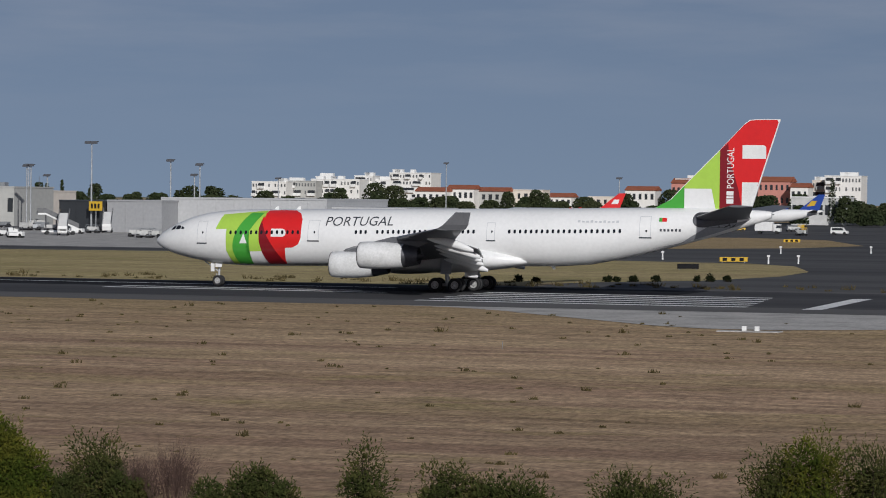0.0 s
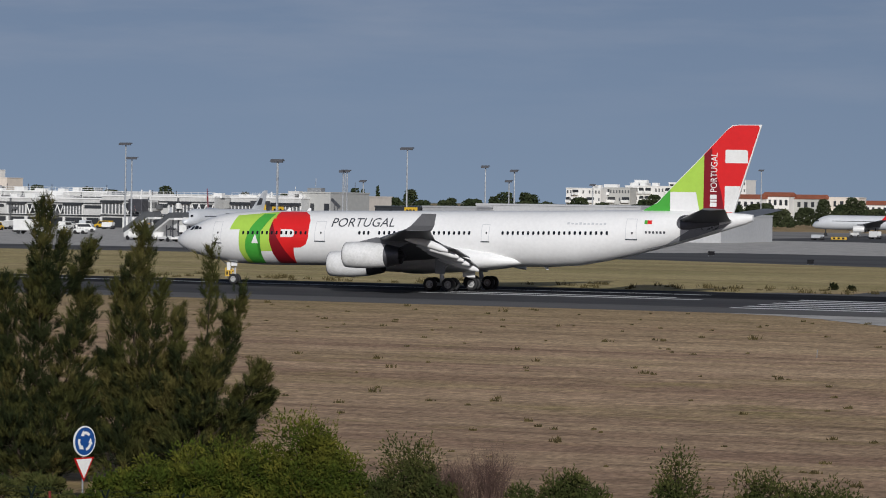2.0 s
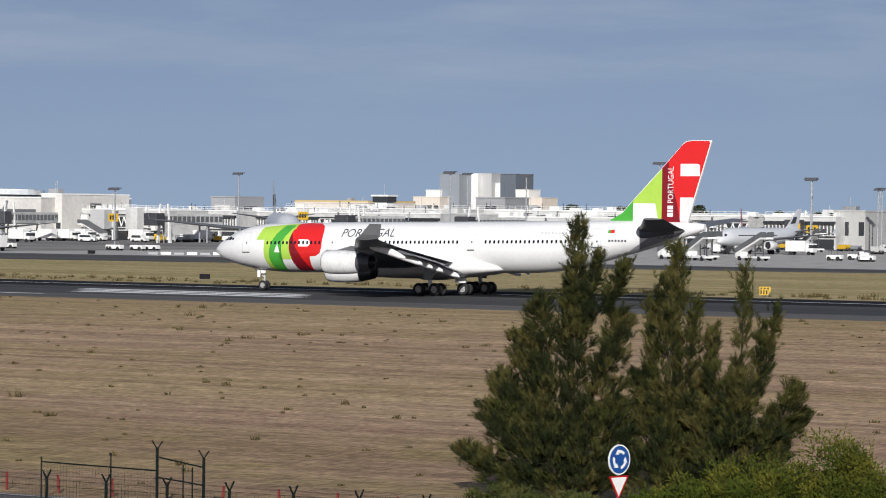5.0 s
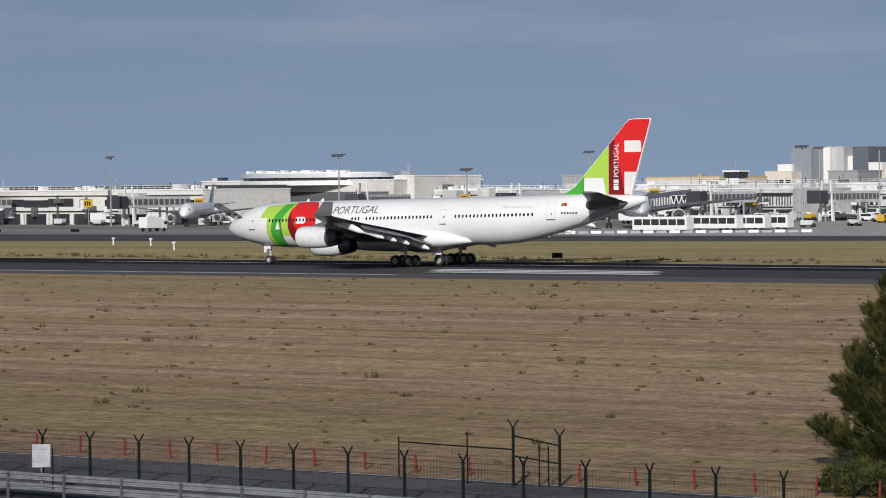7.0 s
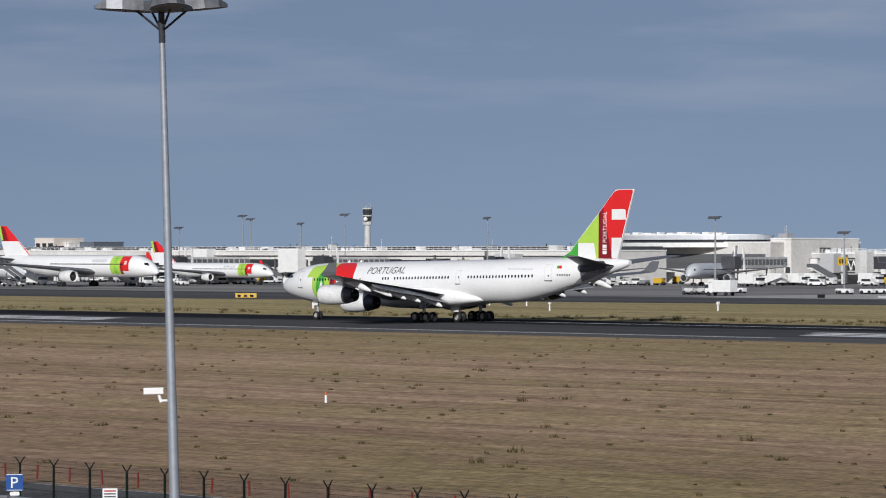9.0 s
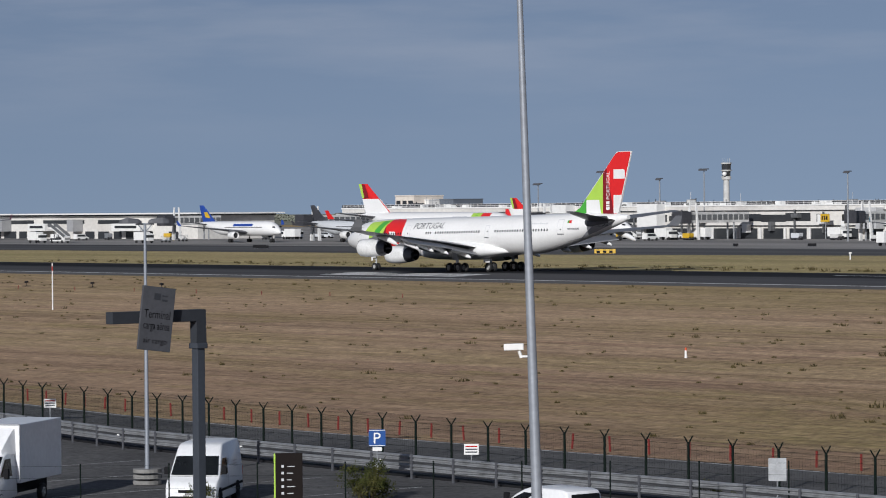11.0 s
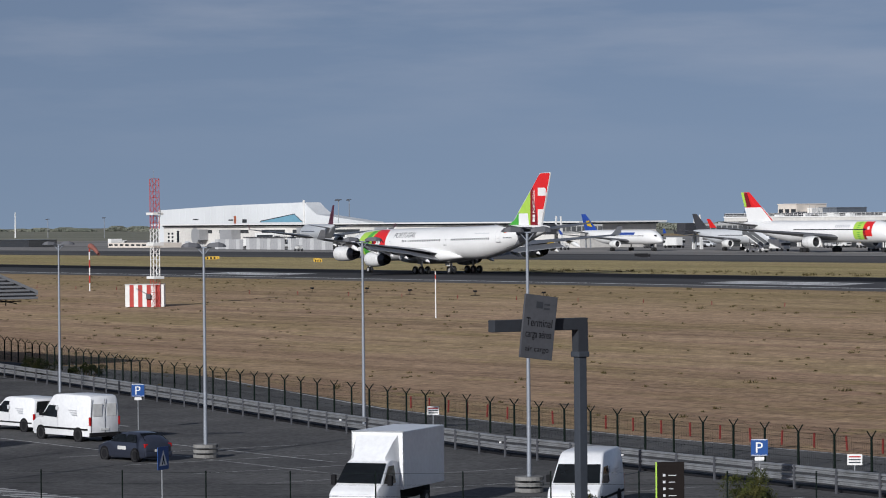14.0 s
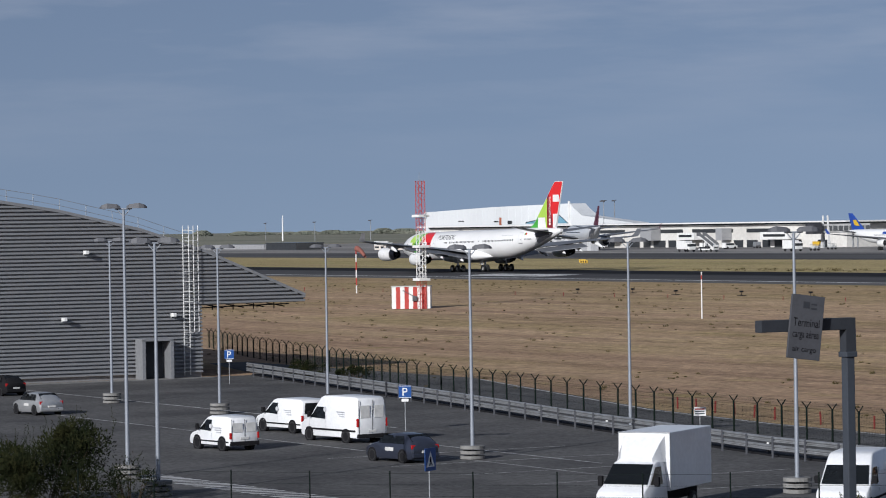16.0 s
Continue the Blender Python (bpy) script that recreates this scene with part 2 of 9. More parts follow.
    verge.inputs["From Min"].default_value, verge.inputs["From Max"].default_value = 205.0, 262.0
    nt.links.new(tc.outputs["Object"], at.inputs["Vector"])
    nt.links.new(at.outputs["Y"], verge.inputs["Value"])
    c = blend(c, green, verge.outputs["Result"], verge_tint)
    low = nt.nodes.new("ShaderNodeMapRange")
    low.inputs["From Min"].default_value, low.inputs["From Max"].default_value = 172.0, 116.0
    nt.links.new(at.outputs["Y"], low.inputs["Value"])
    c = blend(c, blend(soil, green, patch, 0.8), low.outputs["Result"], verge_tint * 1.1)
    c = blend(c, green, weed, 0.6)
    c = blend(c, soil, clump, 0.40)
    c = shade(c, fine, 0.62, 1.40)
    c = shade(c, mid, 0.74, 1.28)
    nt.links.new(c, bsdf.inputs["Base Color"])
    bp = nt.nodes.new("ShaderNodeBump")
    bp.inputs["Strength"].default_value = bump
    bp.inputs["Distance"].default_value = 0.25
    nt.links.new(raw, bp.inputs["Height"])
    nt.links.new(bp.outputs["Normal"], bsdf.inputs["Normal"])
    return m


M["dry_field"] = field_material("dry_field", ((0.375, 0.246, 0.160), (0.510, 0.368, 0.224), (0.275, 0.222, 0.086), (0.195, 0.122, 0.080)), 1.0, (0.55, 1.4, 0.55), verge_tint=0.4)
# far ground: distance haze is put into its pale colour
M["hazed_scrubland"] = material("hazed_scrubland", (0.24, 0.235, 0.185), 0.95, 0, 0.15, 0.01, 0.2, stretch=(0.3, 1, 1), second=(0.17, 0.175, 0.13))
M["strip_grass"] = field_material("strip_grass", ((0.37, 0.30, 0.135), (0.47, 0.38, 0.19), (0.20, 0.20, 0.065), (0.23, 0.165, 0.09)), 1.5, (0.4, 0.9, 0.45))
M["runway_asphalt"] = material("runway_asphalt", (0.082, 0.081, 0.083), 0.92, 0, 0.16, 0.10, 4.0, 0.1, stretch=(0.05, 1, 1), second=(0.050, 0.050, 0.053), amount=0.5)
M["shoulder_asphalt"] = material("shoulder_asphalt", (0.135, 0.131, 0.128), 0.9, 0, 0.14, 0.10, 4.0, 0.1, stretch=(0.06, 1, 1), second=(0.105, 0.102, 0.10))
M["rubber_track"] = material("rubber_track", (0.010, 0.010, 0.012), 0.95, 0, 0.2, 0.2, 5.0, stretch=(0.03, 1, 1), second=(0.03, 0.03, 0.032), amount=0.45)
M["taxi_asphalt"] = material("taxi_asphalt", (0.105, 0.103, 0.103), 0.9, 0, 0.14, 0.05, 2.0, stretch=(0.06, 1, 1), second=(0.055, 0.055, 0.058))
M["apron_concrete"] = material("apron_concrete", (0.29, 0.278, 0.262), 0.9, 0, 0.14, 0.03, 1.2, stretch=(0.25, 1, 1), second=(0.18, 0.173, 0.165), amount=0.55)
M["pale_concrete"] = material("pale_concrete", (0.47, 0.452, 0.425), 0.9, 0, 0.16, 0.25, 3.0, second=(0.31, 0.30, 0.28))
M["park_asphalt"] = material("park_asphalt", (0.118, 0.116, 0.115), 0.92, 0, 0.30, 0.16, 4.0, 0.25, second=(0.074, 0.073, 0.074), amount=0.55)
M["road_paint"] = material("road_paint", (0.80, 0.80, 0.78), 0.8, 0, 0.14, 0.6, 4.0, second=(0.58, 0.58, 0.57))
M["worn_paint"] = material("worn_paint", (0.52, 0.52, 0.51), 0.8, 0, 0.25, 0.9, 5.0, second=(0.24, 0.24, 0.24), amount=0.6)

# ---- ground ----
LOW = -2.4


def gz(y):
    """Height of the ground: the field falls from the runway to the car park."""
    return LOW * min(1.0, max(0.0, (256 - y) / 134))


bm = bmesh.new()
cols = []
for x in (-4500, -420, 40, 2500):
    cols.append([bm.verts.new((x, y, gz(y))) for y in (-1500, 122, 140, 170, 200, 230, 256, 4500)])
for ca, cb in zip(cols, cols[1:]):
    for i in range(7):
        bm.faces.new((ca[i], cb[i], cb[i + 1], ca[i + 1]))
solo("ground", bm, M["dry_field"], "dry mown brown airfield grass reaching the horizon", "ground", kind="structure")


def area(name, x0, x1, y0, y1, z, mat, label, category, kind="structure"):
    return sheet(name, [(x0, y0), (x1, y0), (x1, y1), (x0, y1)], z, mat, label, category, kind)


area("runway_shoulder", -1900, 260, 266, 330, 0.006, M["shoulder_asphalt"], "grey asphalt shoulder along the runway edge", "runway shoulder")
area("runway", -1900, 260, 279, 325, 0.012, M["runway_asphalt"], "dark asphalt runway with worn markings", "runway")
area("tyre_track", -1900, -70, 304.5, 324, 0.018, M["rubber_track"], "black tyre rubber deposit band on the runway", "tyre marks")
sheet("grass_strip", [(-1900, 326), (-100, 326), (-93, 338), (-87.9, 349.6), (-79.4, 365.4), (-75.8, 390.3), (-77.2, 417), (-85, 449), (-94, 463), (-114, 468), (-135, 477), (-165, 490), (-204, 479), (-341, 448), (-480, 424), (-1900, 424)], 0.014, M["strip_grass"], "yellow-green dry grass strip between runway and taxiway", "grass")
sheet("grass_island", [(-140, 573), (-116.6, 611), (-110.2, 655), (-132, 735), (-156, 760), (-182, 740)], 0.016, M["dry_field"], "dry brown grass island between the taxiways", "grass")
sheet("taxiway", [(-1900, 423), (-1900, 483), (-420, 500), (-200, 510), (-188, 556), (-176, 572), (-140, 573.5), (-100, 700), (500, 700), (500, 423)], 0.010, M["taxi_asphalt"], "dark asphalt taxiway parallel to the runway", "taxiway")
area("runway_link", -90, 300, 324, 424.5, 0.003, M["taxi_asphalt"], "asphalt taxiway link joining the runway end", "taxiway")
area("apron", -1500, -240, 482, 1000, 0.008, M["apron_concrete"], "stained grey concrete aircraft apron", "apron")
area("apron_far", -240, 600, 640, 1250, 0.008, M["taxi_asphalt"], "dark asphalt apron beyond the taxiways", "apron")
sheet("pale_apron", [(-420, 500), (-200, 510), (-188, 556), (-176, 572), (-140, 573.5), (-182, 740), (-205, 765), (-420, 765)], 0.012, M["pale_concrete"], "pale concrete hardstanding beyond the taxiway", "apron")
area("far_scrub_ground", -4490, -1510, 482, 4490, 0.005, M["hazed_scrubland"], "grey-green scrubland beyond the airfield, paled for haze", "ground")
sheet("concrete_pad", [(-84, 266), (-78, 263), (-71, 256.3), (60, 256.3), (60, 266)], 0.014, M["pale_concrete"], "pale weathered concrete pad beside the runway end", "concrete pad")
sheet("car_park", [(-238.5, 20), (-40, 20), (-40, 90.7), (-103, 91.1), (-136, 92.6), (-160, 96.6), (-200, 104.6), (-238.5, 111.6)], LOW + 0.008, M["park_asphalt"], "grey asphalt car park with faded bay lines", "car park")

bm = bmesh.new()
bm.faces.new([bm.verts.new((x, y, gz(y) + 0.03)) for x, y in ((-72, 256.2), (-61.3, 246.0), (-56.6, 241.5), (-52, 239.0), (-46.5, 239.0), (-38, 243), (60, 240), (60, 256.2))])
solo("concrete_slope", bm, M["pale_concrete"], "pale weathered concrete apron edge", "concrete pad", kind="structure")
sheet("service_road", [(-60, 90.9), (-103, 91.2), (-136, 92.7), (-160, 96.7), (-200, 104.7), (-238, 111.7), (-262, 118), (-262, 121.6), (-221, 121.6), (-198, 115.5), (-175, 109.3), (-158, 106.9), (-145, 106), (-128, 105.7), (-60, 105.7)], LOW + 0.010, M["park_asphalt"], "narrow grey perimeter road along the fence", "road")
sheet("road_edge_line", [(-60, 105.25), (-128, 105.25), (-145, 105.55), (-158, 106.45), (-175, 108.8), (-198, 115.0), (-218, 120.5), (-218, 120.75), (-198, 115.25), (-175, 109.05), (-158, 106.65), (-145, 105.75), (-128, 105.45), (-60, 105.45)], LOW + 0.016, M["worn_paint"], "thin worn white road edge line", "road marking")
# runway markings
def mark(name, x0, x1, y0, y1, mat="road_paint", label="worn white painted runway stripe", z=0.024, cat="road marking"):
    return area(name, x0, x1, y0, y1, z, M[mat], label, cat)

mark("edge_line", -1900, -219, 275.2, 276.3, "road_paint", "white painted runway edge line")
mark("edge_line", -300, -100, 314.2, 315.1, "road_paint", "white painted runway edge line")
for i in range(6):
    mark("threshold_stripe", -86.9 + i * -0.23, -57.0 + i * -0.59, 278.3 + i * 5.23, 280.1 + i * 5.23)
for cx in (-208, -358, -508):
    for i in range(3):
        mark("touchdown_stripe", cx - 15 - i * 3, cx + 15 - i * 3, 285.0 + i * 4.6, 288.0 + i * 4.6)
mark("runway_stripe", -125, -100, 303.0, 304.4)
mark("runway_stripe", -125, -96, 298.2, 299.8)
sheet("runway_stripe", [(-51.6, 275.3), (-50.0, 276.4), (-51.1, 309.0), (-52.8, 307.8)], 0.024, M["road_paint"], "broad white painted taxiway stripe", "road marking")
# ---- the rolling four-engined airliner (x runs aft from the nose, port side is -y) ----
DY = 309.3


def fus_c(x):
    """Centre height and radius of the fuselage at x."""
    pts = [(0, 4.45, 0.03), (0.25, 4.46, 0.42), (0.8, 4.50, 0.86), (1.6, 4.57, 1.27), (2.6, 4.67, 1.66), (4.0, 4.79, 2.10), (5.6, 4.86, 2.44), (7.4, 4.88, 2.67), (9.6, 4.89, 2.79), (12, 4.92, 2.81),
           (42, 5.38, 2.81), (45, 5.52, 2.74), (48, 5.83, 2.50), (51, 6.20, 2.17), (54, 6.60, 1.79), (57, 7.00, 1.37), (60, 7.42, 0.88), (62, 7.70, 0.52), (62.75, 7.82, 0.30)]
    for (xa, za, ra), (xb, zb, rb) in zip(pts, pts[1:]):
        if x <= xb:
            k = (x - xa) / (xb - xa)
            return za + (zb - za) * k, ra + (rb - ra) * k
    return pts[-1][1:]


def onto(bm, side=-1, eps=0.02):
    """Lay a flat figure drawn in x, z onto the fuselage skin."""
    for k in range(36):
        g = bm.verts[:] + bm.edges[:] + bm.faces[:]
        bmesh.ops.bisect_plane(bm, geom=g, plane_co=(0, 0, 1.9 + k * 0.18), plane_no=(0, 0, 1))
    xs = [v_.co.x for v_ in bm.verts]
    step = 0.5 if min(xs) < 10 or max(xs) > 43 else 40
    x = min(xs) + step
    while x < max(xs):
        bmesh.ops.bisect_plane(bm, geom=bm.verts[:] + bm.edges[:] + bm.faces[:], plane_co=(x, 0, 0), plane_no=(1, 0, 0))
        x += step
    for v_ in bm.verts:
        zc, r = fus_c(v_.co.x)
        r += eps
        dz = max(-r, min(r, v_.co.z - zc))
        v_.co = (v_.co.x, side * math.sqrt(max(0.0, r * r - dz * dz)), zc + dz)
    return bm


def figure(*polys):
    bm = bmesh.new()
    for p in polys:
        bm.faces.new([bm.verts.new((x, 0, z)) for x, z in p])
    bmesh.ops.triangulate(bm, faces=bm.faces[:])
    return bm


def rrect(x0, x1, z0, z1, r, n=4, corners=(1, 1, 1, 1)):
    out = []
    for (cx, cz, a0), c in zip(((x1 - r, z1 - r, 0), (x0 + r, z1 - r, 90), (x0 + r, z0 + r, 180), (x1 - r, z0 + r, 270)), corners):
        if not c:
            out.append((x1 if a0 in (0, 270) else x0, z1 if a0 in (0, 90) else z0))
            continue
        for i in range(n + 1):
            a = radians(a0 + 90 * i / n)
            out.append((cx + r * math.cos(a), cz + r * math.sin(a)))
    return out


def bowed(x_of, z0, z1, w_of, n=14):
    """A band between two curves: left edge x_of(z), width w_of(z)."""
    zs = [z0 + (z1 - z0) * i / n for i in range(n + 1)]
    return [(x_of(z), z) for z in zs] + [(x_of(z) + w_of(z), z) for z in reversed(zs)]


def text_mesh(body, size, shear=0.0, extrude=0.0):
    cu = bpy.data.curves.new("lettering", "FONT")
    cu.body, cu.size, cu.shear, cu.extrude = body, size, shear, extrude
    cu.align_x = "CENTER"
    cu.resolution_u = 3
    ob = bpy.data.objects.new("lettering", cu)
    scene.collection.objects.link(ob)
    dg = bpy.context.evaluated_depsgraph_get()
    me = bpy.data.meshes.new_from_object(ob.evaluated_get(dg))
    bm = bmesh.new()
    bm.from_mesh(me)
    bpy.data.objects.remove(ob)
    bpy.data.curves.remove(cu)
    bpy.data.meshes.remove(me)
    return bm


def wing_section(le, te, y, z, thick, n=9):
    """A closed aerofoil loop from leading edge to trailing edge at span y."""
    up, lo = [], []
    c = te - le
    for i in range(n + 1):
        u = (i / n) ** 1.6
        th = 5 * thick * (0.2969 * math.sqrt(u) - 0.126 * u - 0.3516 * u * u + 0.2843 * u ** 3 - 0.1015 * u ** 4)
        up.append((le + c * u, y, z + c * th * 1.1))
        lo.append((le + c * u, y, z - c * th * 0.9))
    return up + lo[-2:0:-1]


def foil(stations, flip=1, seg=9):
    bm = bmesh.new()
    rings(bm, [wing_section(le, te, y * flip, z, th, seg) for le, te, y, z, th in stations])
    bmesh.ops.recalc_face_normals(bm, faces=bm.faces[:])
    return bm


def ring_pts(x, y, z, r, n=28, squash=1.0):
    return [(x, y + r * math.cos(2 * math.pi * i / n), z + squash * r * math.sin(2 * math.pi * i / n)) for i in range(n)]


def wheel_mesh(r, w, name):
    """A tyre and its rim; the axle runs along y."""
    bm = bmesh.new()
    prof = [(r * 0.55, -w / 2 * 0.75), (r * 0.80, -w / 2), (r * 0.95, -w / 2 * 0.8), (r, -w / 2 * 0.35), (r, w / 2 * 0.35), (r * 0.95, w / 2 * 0.8), (r * 0.80, w / 2), (r * 0.55, w / 2 * 0.75)]
    n = 24
    loops = [[bm.verts.new((a * math.cos(2 * math.pi * i / n), b, a * math.sin(2 * math.pi * i / n))) for i in range(n)] for a, b in prof]
    for la, lb in zip(loops, loops[1:]):
        for i in range(n):
            bm.faces.new((la[i], la[(i + 1) % n], lb[(i + 1) % n], lb[i]))
    tyre = mesh_of(bm, name + "_tyre", M["rubber"], True)
    bm = bmesh.new()
    prof = [(r * 0.56, -w / 2 * 0.72), (r * 0.50, -w / 2 * 0.74), (r * 0.44, -w / 2 * 0.4), (r * 0.22, -w / 2 * 0.45), (r * 0.20, -w / 2 * 0.85), (0.01, -w / 2 * 0.85)]
    loops = [[bm.verts.new((a * math.cos(2 * math.pi * i / n), b, a * math.sin(2 * math.pi * i / n))) for i in range(n)] for a, b in prof]
    for la, lb in zip(loops, loops[1:]):
        for i in range(n):
            bm.faces.new((la[i], la[(i + 1) % n], lb[(i + 1) % n], lb[i]))
    for k in range(8):
        a = 2 * math.pi * k / 8
        tube(bm, (r * 0.33 * math.cos(a), -w / 2 * 0.40, r * 0.33 * math.sin(a)), (r * 0.33 * math.cos(a), -w / 2 * 0.46, r * 0.33 * math.sin(a)), r * 0.05, seg=6, mat=1)
    bm2 = bm.copy()
    for v_ in bm2.verts:
        v_.co.y *= -1
    me2 = bpy.data.meshes.new("tmp")
    bm2.to_mesh(me2)
    bm2.free()
    bm.from_mesh(me2)
    bpy.data.meshes.remove(me2)
    bmesh.ops.recalc_face_normals(bm, faces=bm.faces[:])
    rim = mesh_of(bm, name + "_rim", [M["hub"], M["metal_dark"]], True)
    return tyre, rim


SPINNERS = []


def add_wheel(parent, meshes, x, y, z, rad):
    w = share("wheel", meshes[0], parent, pose(x, y, z))
    share("rim", meshes[1], w, pose(0, 0, 0), "pale grey wheel rim")
    SPINNERS.append((w, x, y, z, rad))
    return w


plane = thing("airliner", pose(-123.66, DY, 0), "white four-engined airliner with green and red bands, rolling", "airplane")

# fuselage
bm = bmesh.new()
xs = [0, 0.06, 0.15, 0.25, 0.45, 0.8, 1.2, 1.6, 2.1, 2.6, 3.3, 4, 4.8, 5.6, 6.5, 7.4, 8.5, 9.6, 12, 16, 20, 24, 28, 32, 36, 40, 42, 43.5, 45, 46.5, 48, 49.5, 51, 52.5, 54, 55.5, 57, 58.5, 60, 61, 62, 62.75]


def fus_ring(x):
    zc, r = fus_c(x)
    if 0 < x < 0.25:
        r = 0.42 * math.sqrt(x / 0.25)
    return [(x, r * math.cos(2 * math.pi * i / 48), zc + r * math.sin(2 * math.pi * i / 48)) for i in range(48)]


rings(bm, [fus_ring(x) for x in xs])
bmesh.ops.recalc_face_normals(bm, faces=bm.faces[:])
fuselage = part("fuselage", bm, M["white_paint"], plane, "glossy white fuselage", smooth=True)
# wing-to-body fairing
bm = bmesh.new()
secs = []
for x, hw, zt, zb in ((18.6, 0.5, 2.7, 2.3), (20, 2.2, 3.6, 1.95), (22.5, 3.05, 4.7, 1.75), (26, 3.3, 4.9, 1.68), (31, 3.35, 4.8, 1.75), (34, 3.25, 4.55, 1.95), (36.5, 2.9, 4.1, 2.25), (38.5, 2.1, 3.6, 2.6), (39.8, 0.7, 3.2, 2.9)):
    zc, h = (zt + zb) / 2, (zt - zb) / 2
    secs.append([(x, hw * math.copysign(abs(math.cos(2 * math.pi * i / 32)) ** 0.75, math.cos(2 * math.pi * i / 32)), zc + h * math.copysign(abs(math.sin(2 * math.pi * i / 32)) ** 0.75, math.sin(2 * math.pi * i / 32))) for i in range(32)])
rings(bm, secs)
bmesh.ops.recalc_face_normals(bm, faces=bm.faces[:])
part("belly_fairing", bm, M["white_paint"], plane, "smooth white wing root fairing", smooth=True)
# livery: broad curved colour bands
def decal(name, mat, polys, label="", eps=0.02, kind=""):
    for side in (-1, 1):
        tagged(part(name, onto(figure(*polys), side, eps), mat, fuselage, label, smooth=True), kind=kind)

LG = [(7.75, 7.18), (12.25, 7.62), (12.0, 7.0), (11.85, 5.5), (12.25, 3.6), (10.6, 3.55), (10.0, 3.5), (10.55, 2.32), (8.75, 2.28), (8.35, 3.6), (8.42, 5.0), (8.42, 5.75), (7.25, 5.72)]
decal("light_green_band", M["light_green"], [LG], "light green livery band")
decal("dark_green_band", M["dark_green"], [bowed(lambda z: 9.05 + 0.115 * (z - 3.6) ** 2 + (0.14 * (3.6 - z) if z < 3.6 else 0), 2.3, 7.40, lambda z: 1.42 - 0.02 * (z - 2))], "dark green curved livery band", 0.03)
RED = [(12.35, 7.62), (13.8, 7.68), (15.2, 7.66), (15.9, 7.35), (16.25, 6.8), (16.3, 6.0), (16.28, 5.0), (16.0, 4.35), (15.4, 4.02), (14.3, 3.95), (14.05, 3.95), (14.35, 2.35), (12.5, 2.33), (12.15, 3.4), (11.9, 4.6), (11.85, 5.8), (12.05, 6.9)]
decal("red_band", M["bright_red"], [RED], "bright red livery panel")
decal("dark_red_band", M["dark_red"], [[(12.05, 6.6), (12.35, 5.9), (12.75, 5.0), (13.4, 3.8), (14.35, 2.35), (12.5, 2.33), (12.15, 3.4), (11.9, 4.6), (11.85, 5.8)]], "dark red livery wedge", 0.03)
decal("white_patch", M["white_plain"], [rrect(13.15, 14.7, 5.05, 5.85, 0.36, 4, (1, 0, 0, 1))], "", 0.036)
decal("white_patch", M["white_plain"], [[(10.28, 5.35), (10.62, 4.35), (9.85, 4.35)]], "", 0.036)

# country name in thin letters on both sides
for side in (-1, 1):
    bm = text_mesh("PORTUGAL", 1.28, 0.12)
    xs_ = [v_.co.x for v_ in bm.verts]
    k = 6.95 / (max(xs_) - min(xs_))
    for v_ in bm.verts:
        v_.co = (22.2 + v_.co.x * k * -side, 0, 6.26 + v_.co.y + (v_.co.x * k) * 0.018 * -side)
    part("name_lettering", onto(bm, side, 0.025), M["dark_text"], fuselage, "dark grey thin lettering")
    bm = figure(*[[(44.3 + i * 0.42, 6.88), (44.56 + i * 0.42, 6.88), (44.56 + i * 0.42, 7.04 + (0.06 if i % 3 == 0 else 0)), (44.3 + i * 0.42, 7.04 + (0.06 if i % 3 == 0 else 0))] for i in range(10)])
    tagged(part("address_bar", onto(bm, side, 0.025), M["pale_text"], fuselage, "pale grey bars of small writing"), kind="stuff")
    bm = figure(*[[(52.3 + i * 0.36, 6.12), (52.5 + i * 0.36, 6.12), (52.5 + i * 0.36, 6.36), (52.3 + i * 0.36, 6.36)] for i in range(6)])
    tagged(part("marking_bar", onto(bm, side, 0.025), M["dark_text"], fuselage, "dark bars of registration marking"), kind="stuff")
    part("flag_green", onto(figure([(52.2, 7.05), (52.5, 7.05), (52.5, 7.42), (52.2, 7.42)]), side, 0.025), M["dark_green"], fuselage)
    part("flag_red", onto(figure([(52.5, 7.05), (52.95, 7.05), (52.95, 7.42), (52.5, 7.42)]), side, 0.025), M["bright_red"], fuselage)

# cabin windows and cockpit glass
def zwin(x):
    return 5.40 + (x - 8) * 0.0172

wins = [8.9 + 0.545 * i for i in range(14)] + [22.0 + 0.5 * i for i in range(3)] + [24.2 + 0.545 * i for i in range(19)] + [37.6 + 0.545 * i for i in range(21)]
decal("cabin_window", M["black_gloss"], [rrect(x - 0.12, x + 0.12, zwin(x) - 0.185, zwin(x) + 0.185, 0.09, 2) for x in wins], "row of small dark cabin windows", 0.042, "stuff")
decal("cockpit_window", M["black_gloss"], [[(1.95, 5.55), (2.45, 5.62), (2.55, 5.98), (2.25, 5.98)], [(2.55, 5.62), (3.1, 5.66), (3.18, 5.92), (3.0, 6.02), (2.64, 6.02)], [(3.2, 5.67), (3.62, 5.70), (3.55, 5.86), (3.28, 5.93)]], "dark cockpit side windows", 0.03)
